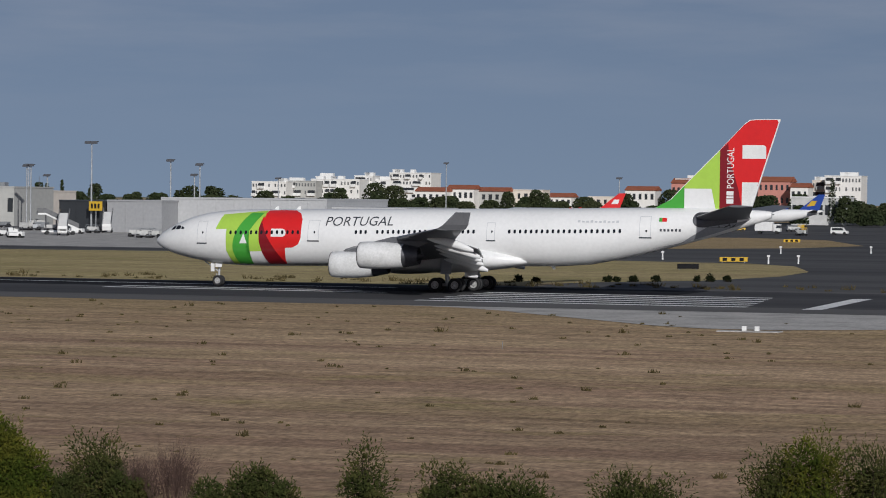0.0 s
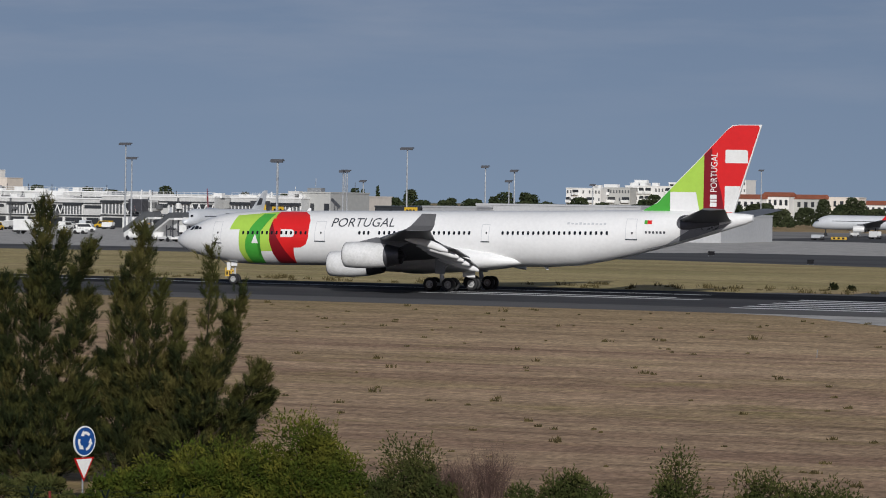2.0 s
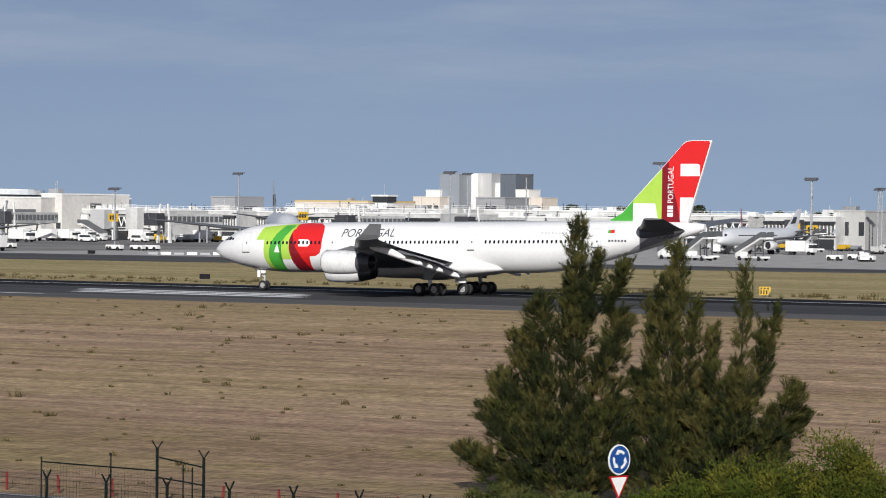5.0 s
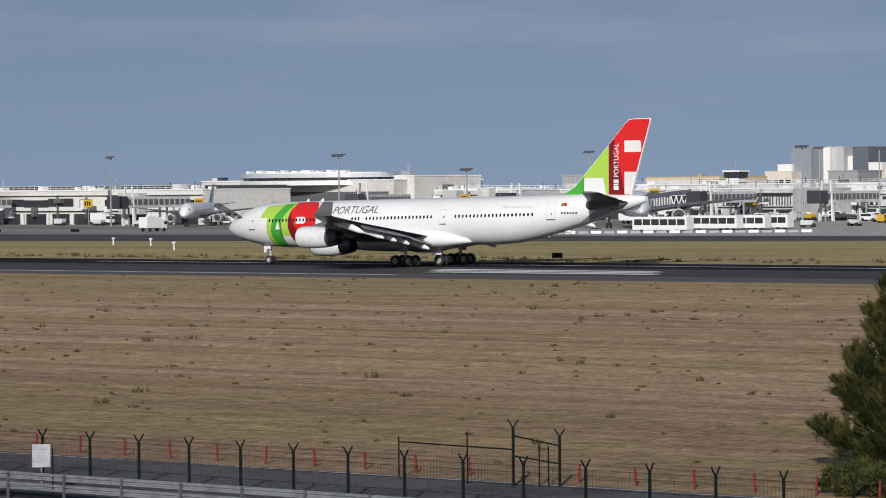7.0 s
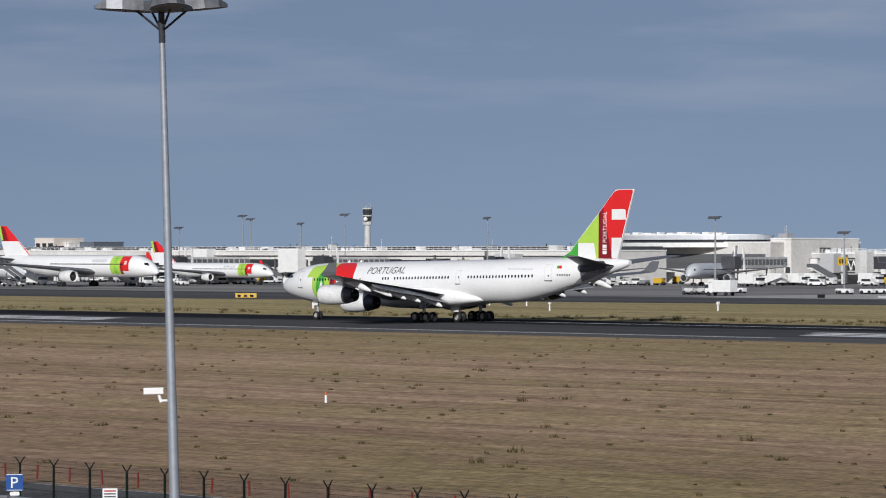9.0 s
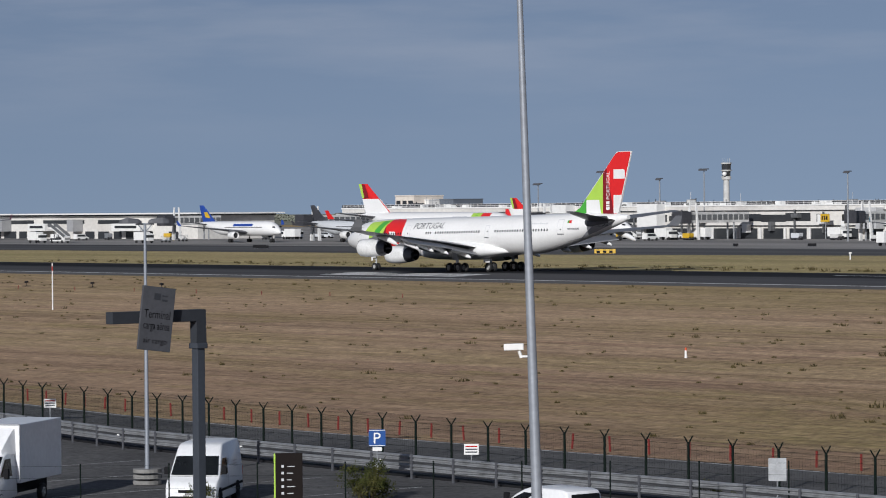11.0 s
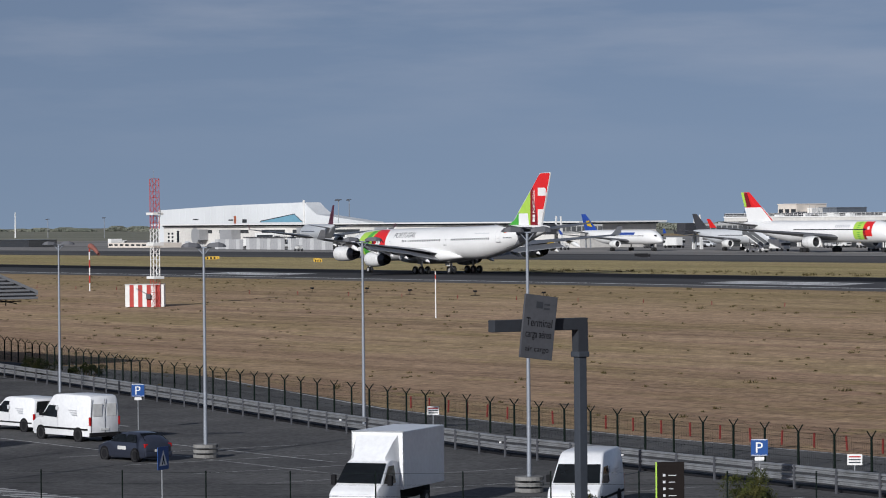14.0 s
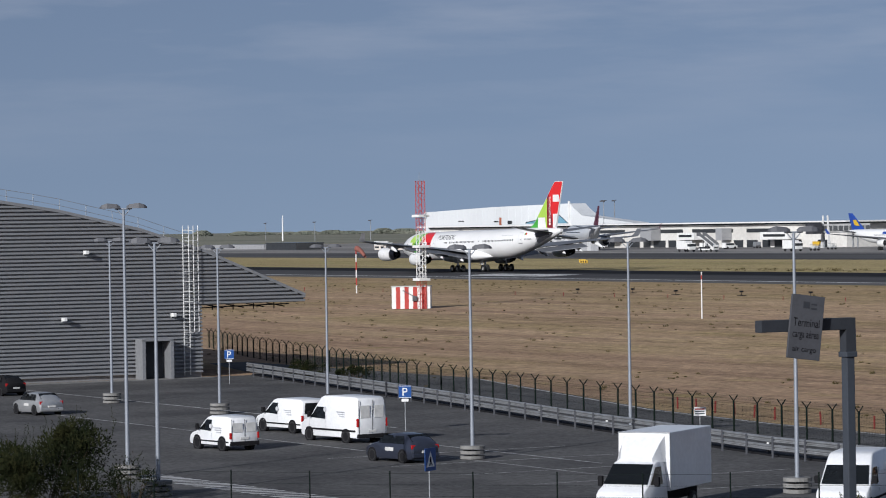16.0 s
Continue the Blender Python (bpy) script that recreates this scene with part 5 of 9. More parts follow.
def van(x, y, turn, L, W, Hh, cab, label, bonnet=0.75, rear_glass=False, z=LOW, mat="truck_white"):
    """A panel van: cab is where the windscreen meets the roof, bonnet its foot, both measured from the nose."""
    t_ = thing("van", pose(x, y, z, 0, 0, turn), label, "van", "vans in the car park")
    n = L / 2
    w = W / 2
    hb = 0.42 + 0.34 * Hh
    xr, xb = n - cab, n - bonnet
    prof = [(-n, 0.42), (-n + 0.01, Hh * 0.55), (-n + 0.07, Hh - 0.2), (-n + 0.16, Hh - 0.06), (-n + 0.4, Hh), (0.0, Hh + 0.02), (xr - 0.3, Hh - 0.01), (xr, Hh - 0.09), (xr + (xb - xr) * 0.5, (Hh - 0.09 + hb) / 2 + 0.05), (xb, hb), (n - 0.32, hb - 0.17), (n - 0.1, hb - 0.30), (n, hb - 0.52), (n + 0.01, 0.42), (n - 0.12, 0.27), (-n + 0.1, 0.28)]
    part("body", shell(prof, w, Hh), M[mat], t_, smooth=True)

    def side_y(zz):
        return w * (1 - 0.13 * max(0.0, (zz - 0.5 * Hh) / (0.5 * Hh)))
    bm = bmesh.new()
    cols = []
    gt = min(Hh - 0.15, hb + 0.74)

    def screen_x(zz):
        mid_x, mid_z = xr + (xb - xr) * 0.5, (Hh - 0.09 + hb) / 2 + 0.05
        return xb + (mid_x - xb) * (zz - hb) / (mid_z - hb) if zz < mid_z else mid_x + (xr - mid_x) * (zz - mid_z) / (Hh - 0.09 - mid_z)
    for zz, k in ((hb + 0.04, 0.93), ((hb + gt) / 2, 0.92), (gt, 0.91)):
        xx = screen_x(zz) + 0.09
        cols.append([bm.verts.new((xx - (0.03 if abs(q) == 1 else 0), q * k * side_y(zz), zz)) for q in (-1, -0.4, 0.4, 1)])
    for ra, rb in zip(cols, cols[1:]):
        for k in range(3):
            bm.faces.new((ra[k], ra[k + 1], rb[k + 1], rb[k]))
    bmesh.ops.solidify(bm, geom=bm.faces[:], thickness=0.015)
    part("windscreen", bm, M["glass"], t_, "dark windscreen")
    zt = min(hb + 0.62, Hh - 0.2)
    for s_ in (-1, 1):
        pts = [(xb - 0.12, hb + 0.02), (xr - 0.55, hb - 0.02), (xr - 0.55, zt), (xr + (xb - xr) * max(0.0, (Hh - 0.2 - zt) / (Hh - hb)) - 0.04, zt)]
        poly_part("side_window", [(a, s_ * (side_y(b) + 0.006), b) for a, b in pts], M["glass"], t_, "dark cab window")
        bm = bmesh.new()
        box(bm, -n + 0.15, n - 0.6, s_ * (w + 0.012) - 0.012, s_ * (w + 0.012) + 0.012, Hh * 0.25, Hh * 0.29, 0.004)
        part("side_moulding", bm, M["plastic_black"], t_)
        bm = bmesh.new()
        for a, b in ((xr - 0.62, 0.5), (xb + 0.02, 0.62)):
            box(bm, a - 0.008, a + 0.008, s_ * (w + 0.002) - 0.004, s_ * (w + 0.002) + 0.004, b, Hh * 0.5)
        part("door_seam", bm, M["pale_text"], t_, "thin cab door seam")
        bm = bmesh.new()
        box(bm, xb - 0.30, xb - 0.12, s_ * (w + 0.15) - 0.09, s_ * (w + 0.15) + 0.09, hb + 0.04, hb + 0.34, 0.03)
        tube(bm, (xb - 0.2, s_ * w * 0.95, hb + 0.1), (xb - 0.2, s_ * (w + 0.12), hb + 0.14), 0.02, seg=6)
        part("mirror", bm, M["plastic_black"], t_, "black door mirror")
        bm = bmesh.new()
        rings(bm, [[(n - 0.42, s_ * w * 0.93, hb - 0.30), (n - 0.06, s_ * w * 0.80, hb - 0.52), (n - 0.02, s_ * w * 0.55, hb - 0.52), (n - 0.22, s_ * w * 0.60, hb - 0.26)], [(n - 0.42, s_ * w * 0.985, hb - 0.36), (n - 0.02, s_ * w * 0.86, hb - 0.60), (n + 0.02, s_ * w * 0.55, hb - 0.60), (n - 0.1, s_ * w * 0.60, hb - 0.30)]])
        bmesh.ops.recalc_face_normals(bm, faces=bm.faces[:])
        part("headlight", bm, M["lens"], t_, "clear headlight")
        bm = bmesh.new()
        box(bm, -n - 0.02, -n + 0.08, s_ * w * 0.93 - 0.06, s_ * w * 0.93 + 0.06, Hh * 0.36, Hh * 0.54, 0.02)
        part("tail_light", bm, M["lamp_red"], t_, "red tail light")
        for xw in (n - 0.85, -n + L * 0.2):
            bm = bmesh.new()
            tube(bm, (xw, s_ * (w - 0.2), 0.36), (xw, s_ * (w + 0.006), 0.36), 0.43, seg=20)
            part("wheel_arch", bm, M["plastic_black"], t_)
            wv = share("wheel", van_wheel[0], t_, pose(xw, s_ * (w - 0.10), 0.36))
            share("rim", van_wheel[1], wv, pose(0, 0, 0), "grey wheel rim")
    bm = bmesh.new()
    box(bm, -n - 0.08, -n + 0.1, -w * 0.97, w * 0.97, 0.3, 0.52, 0.04)
    part("rear_bumper", bm, M["plastic_black"], t_, "black rear bumper")
    bm = bmesh.new()
    box(bm, n - 0.18, n + 0.05, -w * 0.90, w * 0.90, 0.26, 0.50, 0.05)
    part("front_bumper", bm, M["plastic_black"], t_, "black front bumper")
    bm = bmesh.new()
    box(bm, n - 0.06, n + 0.035, -w * 0.5, w * 0.5, hb - 0.62, hb - 0.50, 0.02)
    part("grille", bm, M["plastic_black"], t_, "dark radiator grille")
    if rear_glass:
        poly_part("rear_window", [(-n - 0.006, -w * 0.8, Hh * 0.58), (-n - 0.006, w * 0.8, Hh * 0.58), (-n - 0.006, w * 0.74, Hh * 0.90), (-n - 0.006, -w * 0.74, Hh * 0.90)], M["glass"], t_, "dark rear window")
    else:
        bm = bmesh.new()
        for yy in (-w * 0.02, w * 0.86, -w * 0.88):
            box(bm, -n - 0.012, -n + 0.01, yy - 0.012, yy + 0.012, 0.5, Hh * 0.93)
        part("door_seam", bm, M["dark_text"], t_, "thin rear door seams")
        for yy in (-w * 0.45, w * 0.45):
            bm = bmesh.new()
            box(bm, -n - 0.012, -n + 0.01, yy - 0.3, yy + 0.3, Hh * 0.55, Hh * 0.82, 0.01)
            part("rear_door_panel", bm, M["white_dull"], t_, "pressed rear door panel")
    bm = bmesh.new()
    box(bm, -n - 0.03, -n + 0.01, -0.26, 0.26, 0.62, 0.74)
    part("number_plate", bm, M["white_dull"], t_, "pale plain number plate")
    for s_ in (-1, 1):
        bm = bmesh.new()
        for k in range(3):
            box(bm, -n * 0.55, -n * 0.55 + 0.75 - 0.15 * k, s_ * (w + 0.006) - 0.006, s_ * (w + 0.006) + 0.006, Hh * 0.66 - k * 0.12, Hh * 0.66 + 0.05 - k * 0.12)
        part("marking_bar", bm, M["pale_text"], t_, "pale bars of lettering")
        bm = bmesh.new()
        tube(bm, (n - cab - 0.55, s_ * w * 0.99, Hh * 0.70), (n - cab - 0.55, s_ * (w + 0.01), Hh * 0.70), 0.13, seg=16)
        part("emblem", bm, M["pale_text"], t_, "round pale grey emblem")
    return t_


van(-160.3, 73.0, 186, 4.3, 1.8, 1.82, 1.75, "small white panel van parked with its rear outward", 0.95)
van(-171.2, 82.3, 187, 5.0, 1.95, 1.95, 1.85, "white mid-size van with a dark rear window", 0.95, True)
van(-161.8, 80.9, 187, 5.6, 2.0, 2.52, 1.9, "tall white delivery van with twin rear doors", 0.9)
van(-108.6, 77.2, -47, 5.6, 2.05, 2.45, 1.9, "white high-roofed van facing the fence", 0.8)
van(-91.5, 80.5, 178, 4.5, 1.8, 1.5, 1.9, "white hatchback parked beyond the wire fence", 1.0, True)

# box truck
truck = thing("box_truck", pose(-113.6, 70.7, LOW, 0, 0, -54), "white box truck with a wind deflector", "truck")
bm = shell([(0.7, 0.5), (0.7, 2.1), (0.85, 2.2), (1.5, 2.22), (1.85, 2.12), (2.3, 1.75), (2.74, 1.32), (3.2, 1.12), (3.4, 0.95), (3.47, 0.7), (3.45, 0.42), (3.3, 0.34), (0.8, 0.42)], 1.02, 2.2, 0.12)
part("cab", bm, M["truck_white"], truck, "white truck cab", smooth=True)
bm = bmesh.new()
box(bm, -3.9, 0.72, -1.12, 1.12, 0.95, 3.3, 0.04)
part("cargo_box", bm, M["truck_white"], truck, "plain white cargo box")
bm = bmesh.new()
for e_ in ((-1.125, -1.10), (1.10, 1.125)):
    box(bm, 0.69, 0.735, e_[0], e_[1], 0.95, 3.3)
box(bm, 0.69, 0.735, -1.1, 1.1, 3.26, 3.31)
part("corner_trim", bm, M["galvanised"], truck, "aluminium corner trim")
bm = bmesh.new()
rings(bm, [[(0.74, -0.95, 2.1), (0.74, 0.95, 2.1), (0.74, 0.9, 3.15), (0.74, -0.9, 3.15)], [(1.2, -0.9, 2.14), (1.2, 0.9, 2.14), (1.05, 0.82, 2.9), (1.05, -0.82, 2.9)], [(1.75, -0.78, 2.16), (1.75, 0.78, 2.16), (1.6, 0.68, 2.3), (1.6, -0.68, 2.3)]])
bmesh.ops.recalc_face_normals(bm, faces=bm.faces[:])
part("wind_deflector", bm, M["truck_white"], truck, "rounded white roof deflector", smooth=True)
poly_part("windscreen", [(2.76, -0.94, 1.36), (2.76, 0.94, 1.36), (1.91, 0.86, 2.10), (1.91, -0.86, 2.10)], M["glass"], truck, "dark windscreen")
for s_ in (-1, 1):
    poly_part("side_window", [(2.55, s_ * 1.0, 1.32), (1.25, s_ * 1.01, 1.28), (1.25, s_ * 0.93, 1.98), (1.85, s_ * 0.93, 1.98)], M["glass"], truck, "dark cab window")
    bm = bmesh.new()
    box(bm, 2.3, 2.48, s_ * 1.22 - 0.1, s_ * 1.22 + 0.1, 1.25, 1.65, 0.03)
    tube(bm, (2.38, s_ * 0.98, 1.4), (2.38, s_ * 1.2, 1.42), 0.02, seg=6)
    part("mirror", bm, M["plastic_black"], truck, "black door mirror")
    bm = bmesh.new()
    box(bm, 3.14, 3.43, s_ * 0.72 - 0.14, s_ * 0.72 + 0.14, 0.72, 0.92, 0.04)
    part("headlight", bm, M["lens"], truck, "clear headlight")
    for xw in (2.45, -2.2):
        wv = share("wheel", van_wheel[0], truck, pose(xw, s_ * 0.9, 0.37))
        share("rim", van_wheel[1], wv, pose(0, 0, 0), "grey wheel rim")
bm = bmesh.new()
box(bm, 3.1, 3.5, -0.9, 0.9, 0.3, 0.52, 0.05)
part("front_bumper", bm, M["plastic_black"], truck, "dark front bumper")
bm = bmesh.new()
box(bm, 3.36, 3.49, -0.55, 0.55, 0.58, 0.76, 0.03)
part("grille", bm, M["plastic_black"], truck, "dark radiator grille")
bm = bmesh.new()
box(bm, -3.8, 2.4, -0.5, 0.5, 0.45, 0.92, 0.02)
part("chassis", bm, M["plastic_black"], truck, "dark chassis frame")


def hatchback(x, y, turn, mat, label, z=LOW):
    t_ = thing("car", pose(x, y, z, 0, 0, turn), label, "car", "cars in the car park")
    part("body", body_rings([(-2.08, 0.74, 0.38, 0.75, 0.92, 0.62), (-2.0, 0.84, 0.24, 0.88, 1.02, 0.68), (-1.75, 0.87, 0.2, 0.92, 1.2, 0.66), (-1.25, 0.88, 0.19, 0.93, 1.40, 0.62), (-0.4, 0.88, 0.19, 0.93, 1.46, 0.60), (0.3, 0.88, 0.19, 0.92, 1.40, 0.60), (1.0, 0.88, 0.19, 0.90, 1.02, 0.70), (1.55, 0.86, 0.2, 0.80, 0.88, 0.70), (1.95, 0.78, 0.24, 0.66, 0.74, 0.6), (2.12, 0.6, 0.34, 0.56, 0.62, 0.5)]), mat, t_, smooth=True)
    poly_part("windscreen", [(0.98, -0.68, 1.03), (0.98, 0.68, 1.03), (0.36, 0.58, 1.40), (0.36, -0.58, 1.40)], M["glass"], t_, "dark windscreen")
    poly_part("rear_window", [(-1.86, -0.66, 1.08), (-1.86, 0.66, 1.08), (-1.33, 0.58, 1.40), (-1.33, -0.58, 1.40)], M["glass"], t_, "dark rear window")
    for s_ in (-1, 1):
        for xa, xb in ((-1.35, -0.55), (-0.45, 0.45)):
            poly_part("side_window", [(xa - 0.1, s_ * 0.872, 0.96), (xb + 0.3, s_ * 0.872, 0.96), (xb, s_ * 0.70, 1.34), (xa + 0.15, s_ * 0.70, 1.34)], M["glass"], t_, "dark side window")
        bm = bmesh.new()
        box(bm, -2.06, -1.86, s_ * 0.72 - 0.11, s_ * 0.72 + 0.11, 0.72, 0.92, 0.03)
        part("tail_light", bm, M["lamp_red"], t_, "red tail light")
        bm = bmesh.new()
        box(bm, -0.55, 0.15, s_ * 0.889 - 0.004, s_ * 0.889 + 0.004, 0.58, 0.76)
        part("marking_bar", bm, M["white_dull"], t_, "pale bar of door lettering")
        for xw in (1.3, -1.3):
            bm = bmesh.new()
            tube(bm, (xw, s_ * 0.7, 0.33), (xw, s_ * 0.885, 0.33), 0.38, seg=20)
            part("wheel_arch", bm, M["plastic_black"], t_)
            wv = share("wheel", car_wheel[0], t_, pose(xw, s_ * 0.79, 0.32))
            share("rim", car_wheel[1], wv, pose(0, 0, 0), "grey wheel rim")
    bm = bmesh.new()
    box(bm, -2.13, -1.95, -0.8, 0.8, 0.28, 0.5, 0.05)
    part("rear_bumper", bm, mat, t_)
    bm = bmesh.new()
    box(bm, -2.14, -2.11, -0.26, 0.26, 0.52, 0.64)
    part("number_plate", bm, M["white_dull"], t_, "pale plain number plate")


hatchback(-146.0, 76.2, 188, M["car_blue"], "dark blue-grey hatchback with white door lettering")
hatchback(-199.0, 77.5, 185, M["car_silver"], "silver hatchback parked by the hedge")
hatchback(-224.0, 84.5, 190, M["plastic_black"], "black hatchback parked near the cargo hall")
# ---- cargo hall with ribbed cladding ----
WALL_X = -239.0


def hall_top(y):
    """Height of the curved roof edge along the gable."""
    pts = [(30, 14.4), (60, 14.0), (75, 13.3), (90, 11.8), (95, 11.0), (99.2, 10.05), (102, 9.42), (105.6, 8.25), (107.2, 7.75), (116.2, 4.0)]
    for (ya, za), (yb, zb) in zip(pts, pts[1:]):
        if y <= yb:
            return za + (zb - za) * (y - ya) / (yb - ya)
    return 3.7


hall = thing("cargo_hall", pose(0, 0, 0), "large grey metal-clad cargo hall with a sloping curved roof", "building")
bm = bmesh.new()
prof = [(30, LOW), (107.1, LOW), (107.1, 3.25), (116.2, 3.45)] + [(y, hall_top(y) - 0.05) for y in (116.2, 107.2, 102, 99.2, 95, 90, 75, 60, 30)]
rings(bm, [[(WALL_X - 0.25, y, z) for y, z in prof], [(WALL_X - 70, y, z) for y, z in prof]])
bmesh.ops.recalc_face_normals(bm, faces=bm.faces[:])
part("hall_body", bm, M["slat_grey"], hall)


def y_at(z):
    """How far along the gable the cladding reaches at height z."""
    y = 116.2
    while y > 30 and hall_top(y) < z:
        y -= 0.1
    return y


z = LOW + 0.35
while z < 14.2:
    y1 = y_at(z + 0.3)
    if z < 3.3:
        y1 = min(y1, 107.1)
    if y1 < 31:
        break
    bm = bmesh.new()
    sec = [(0.0, 0.0), (0.08, 0.035), (0.08, 0.17), (0.0, 0.20), (-0.24, 0.20), (-0.24, 0.0)]
    rings(bm, [[(WALL_X + a, 30, z + b) for a, b in sec], [(WALL_X + a, y1, z + b) for a, b in sec]])
    bmesh.ops.recalc_face_normals(bm, faces=bm.faces[:])
    part("cladding_panel", bm, M["slat_grey"], hall)
    z += 0.30
# roof edge trim and safety rail
bm = bmesh.new()
ys = [30, 60, 75, 90, 95, 99.2, 102, 105.6, 107.2, 116.2]
rings(bm, [[(WALL_X + 0.12, y, hall_top(y) - 0.22), (WALL_X + 0.12, y, hall_top(y) + 0.02), (WALL_X - 0.4, y, hall_top(y) + 0.02), (WALL_X - 0.4, y, hall_top(y) - 0.22)] for y in ys])
bmesh.ops.recalc_face_normals(bm, faces=bm.faces[:])
part("roof_trim", bm, M["slat_grey"], hall, "folded grey roof edge trim")
bm = bmesh.new()
yy = 32.0
while yy < 106:
    tube(bm, (WALL_X - 1.5, yy, hall_top(yy)), (WALL_X - 1.5, yy, hall_top(yy) + 1.0), 0.025, seg=5)
    for h in (0.5, 1.0):
        tube(bm, (WALL_X - 1.5, yy, hall_top(yy) + h), (WALL_X - 1.5, yy + 2.2, hall_top(yy + 2.2) + h), 0.02, seg=5)
    yy += 2.2
part("roof_rail", bm, M["galvanised"], hall, "thin galvanised roof guard rail")
# caged ladder
bm = bmesh.new()
for yy in (105.4, 105.9, 106.3, 106.7):
    tube(bm, (WALL_X + 0.35, yy, LOW + 0.2 if yy < 106.0 else 1.2), (WALL_X + 0.35, yy, 9.6), 0.035, seg=6)
for k in range(36):
    zz = LOW + 0.5 + k * 0.32
    tube(bm, (WALL_X + 0.35, 105.4, zz), (WALL_X + 0.35, 105.9, zz), 0.015, seg=4)
for k in range(11):
    zz = 1.2 + k * 0.8
    tube(bm, (WALL_X + 0.35, 105.4, zz), (WALL_X + 0.8, 106.0, zz), 0.018, seg=4)
    tube(bm, (WALL_X + 0.8, 106.0, zz), (WALL_X + 0.35, 106.7, zz), 0.018, seg=4)
part("caged_ladder", bm, M["white_plain"], hall, "white steel caged ladder")
bm = bmesh.new()
box(bm, WALL_X + 0.1, WALL_X + 1.5, 101.3, 101.6, LOW, 0.7, 0.02)
box(bm, WALL_X + 0.1, WALL_X + 1.5, 103.7, 104.0, LOW, 0.7, 0.02)
box(bm, WALL_X + 0.1, WALL_X + 1.5, 101.3, 104.0, 0.6, 0.78, 0.02)
part("door_porch", bm, M["slat_grey"], hall, "pale door porch frame")
bm = bmesh.new()
box(bm, WALL_X + 0.08, WALL_X + 0.14, 101.7, 103.6, LOW, 0.5)
part("door", bm, M["gantry_grey"], hall, "dark grey door")
for yy, zz in ((97.1, 7.5), (95.2, 2.35), (104.4, 2.45)):
    bm = bmesh.new()
    box(bm, WALL_X + 0.3, WALL_X + 0.9, yy - 0.14, yy + 0.14, zz, zz + 0.28, 0.03)
    tube(bm, (WALL_X + 0.05, yy, zz - 0.05), (WALL_X + 0.4, yy, zz + 0.02), 0.04, seg=6)
    part("wall_light", bm, M["white_plain"], hall, "white wall-mounted floodlight")
bm = bmesh.new()
for k in range(4):
    tube(bm, (WALL_X - 0.5, 107.6 + k * 1.8, 3.3), (WALL_X - 0.5, 109.2 + k * 1.8, 3.0), 0.05, seg=5)
    tube(bm, (WALL_X - 0.8, 108.4 + k * 1.8, 3.4), (WALL_X - 0.8, 108.4 + k * 1.8, 2.85), 0.05, seg=5)
tube(bm, (WALL_X - 0.5, 107.1, 3.05), (WALL_X - 0.5, 115.0, 3.2), 0.05, seg=5)
part("eave_truss", bm, M["plastic_black"], hall, "dark steel truss under the eave")
area("planting_strip", -238.6, -236.2, 40, 107, LOW + 0.02, M["concrete"], "narrow concrete strip along the hall wall", "pavement")

# ---- localizer hut and lattice mast ----
MAST_X, MAST_Y = -363.0, 192.5
hz = gz(MAST_Y)
M["mast_red"] = material("mast_red", (0.42, 0.04, 0.03), 0.6, 0, 0.12, 0.8, 6)
hut = thing("equipment_hut", pose(MAST_X - 1.2, MAST_Y - 0.6, hz, 0, 0, 58), "red and white striped equipment hut", "hut")
for k in range(9):
    bm = bmesh.new()
    box(bm, -2.4 + k * 0.533, -2.4 + (k + 1) * 0.533 - 0.004, -1.4, 1.4, 0.02, 2.75, 0.0)
    part("stripe_panel", bm, M["white_plain"] if k % 2 == 0 else M["mast_red"], hut, "white wall stripe" if k % 2 == 0 else "red wall stripe")
bm = bmesh.new()
box(bm, -2.5, 2.5, -1.5, 1.5, 2.75, 2.85, 0.02)
part("roof", bm, M["white_dull"], hut)
bm = bmesh.new()
box(bm, 0.2, 0.75, -1.75, -1.42, 1.0, 1.6, 0.02)
tube(bm, (-1.0, -1.46, 2.3), (0.9, -1.46, 1.3), 0.05, seg=6)
part("cable_box", bm, M["metal_dark"], hut, "dark cable box and conduit")

mast = thing("lattice_mast", pose(MAST_X + 0.7, MAST_Y - 0.2, hz), "red and white lattice mast with small platforms", "mast")
bands = ((0, 3.6, "mast_red"), (3.6, 9.7, "white_plain"), (9.7, 15.9, "mast_red"))
for z0, z1, mt in bands:
    bm = bmesh.new()
    hw = 0.42
    for sx, sy in ((-hw, -hw), (hw, -hw), (hw, hw), (-hw, hw)):
        tube(bm, (sx, sy, z0), (sx, sy, z1), 0.05, seg=6)
    n = max(1, round((z1 - z0) / 0.8))
    for k in range(n):
        a, b = z0 + (z1 - z0) * k / n, z0 + (z1 - z0) * (k + 1) / n
        for (xa, ya), (xb, yb) in (((-hw, -hw), (hw, -hw)), ((hw, -hw), (hw, hw)), ((hw, hw), (-hw, hw)), ((-hw, hw), (-hw, -hw))):
            tube(bm, (xa, ya, a), (xb, yb, b), 0.025, seg=4)
            tube(bm, (xa, ya, b), (xb, yb, b), 0.025, seg=4)
    part("lattice_section", bm, M[mt], mast, "red lattice section" if mt == "mast_red" else "white lattice section")
for zz in (3.5, 7.6, 11.4):
    bm = bmesh.new()
    box(bm, -0.9, 0.95, -0.75, 0.75, zz, zz + 0.32, 0.03)
    part("platform", bm, M["white_plain"], mast, "small white platform")
bm = bmesh.new()
tube(bm, (0.9, 0, 11.6), (1.6, 0, 11.9), 0.04, seg=6)
tube(bm, (1.5, 0, 11.2), (1.5, 0, 12.2), 0.05, seg=6)
tube(bm, (-0.2, 0, 15.9), (-0.2, 0, 17.0), 0.02, seg=6)
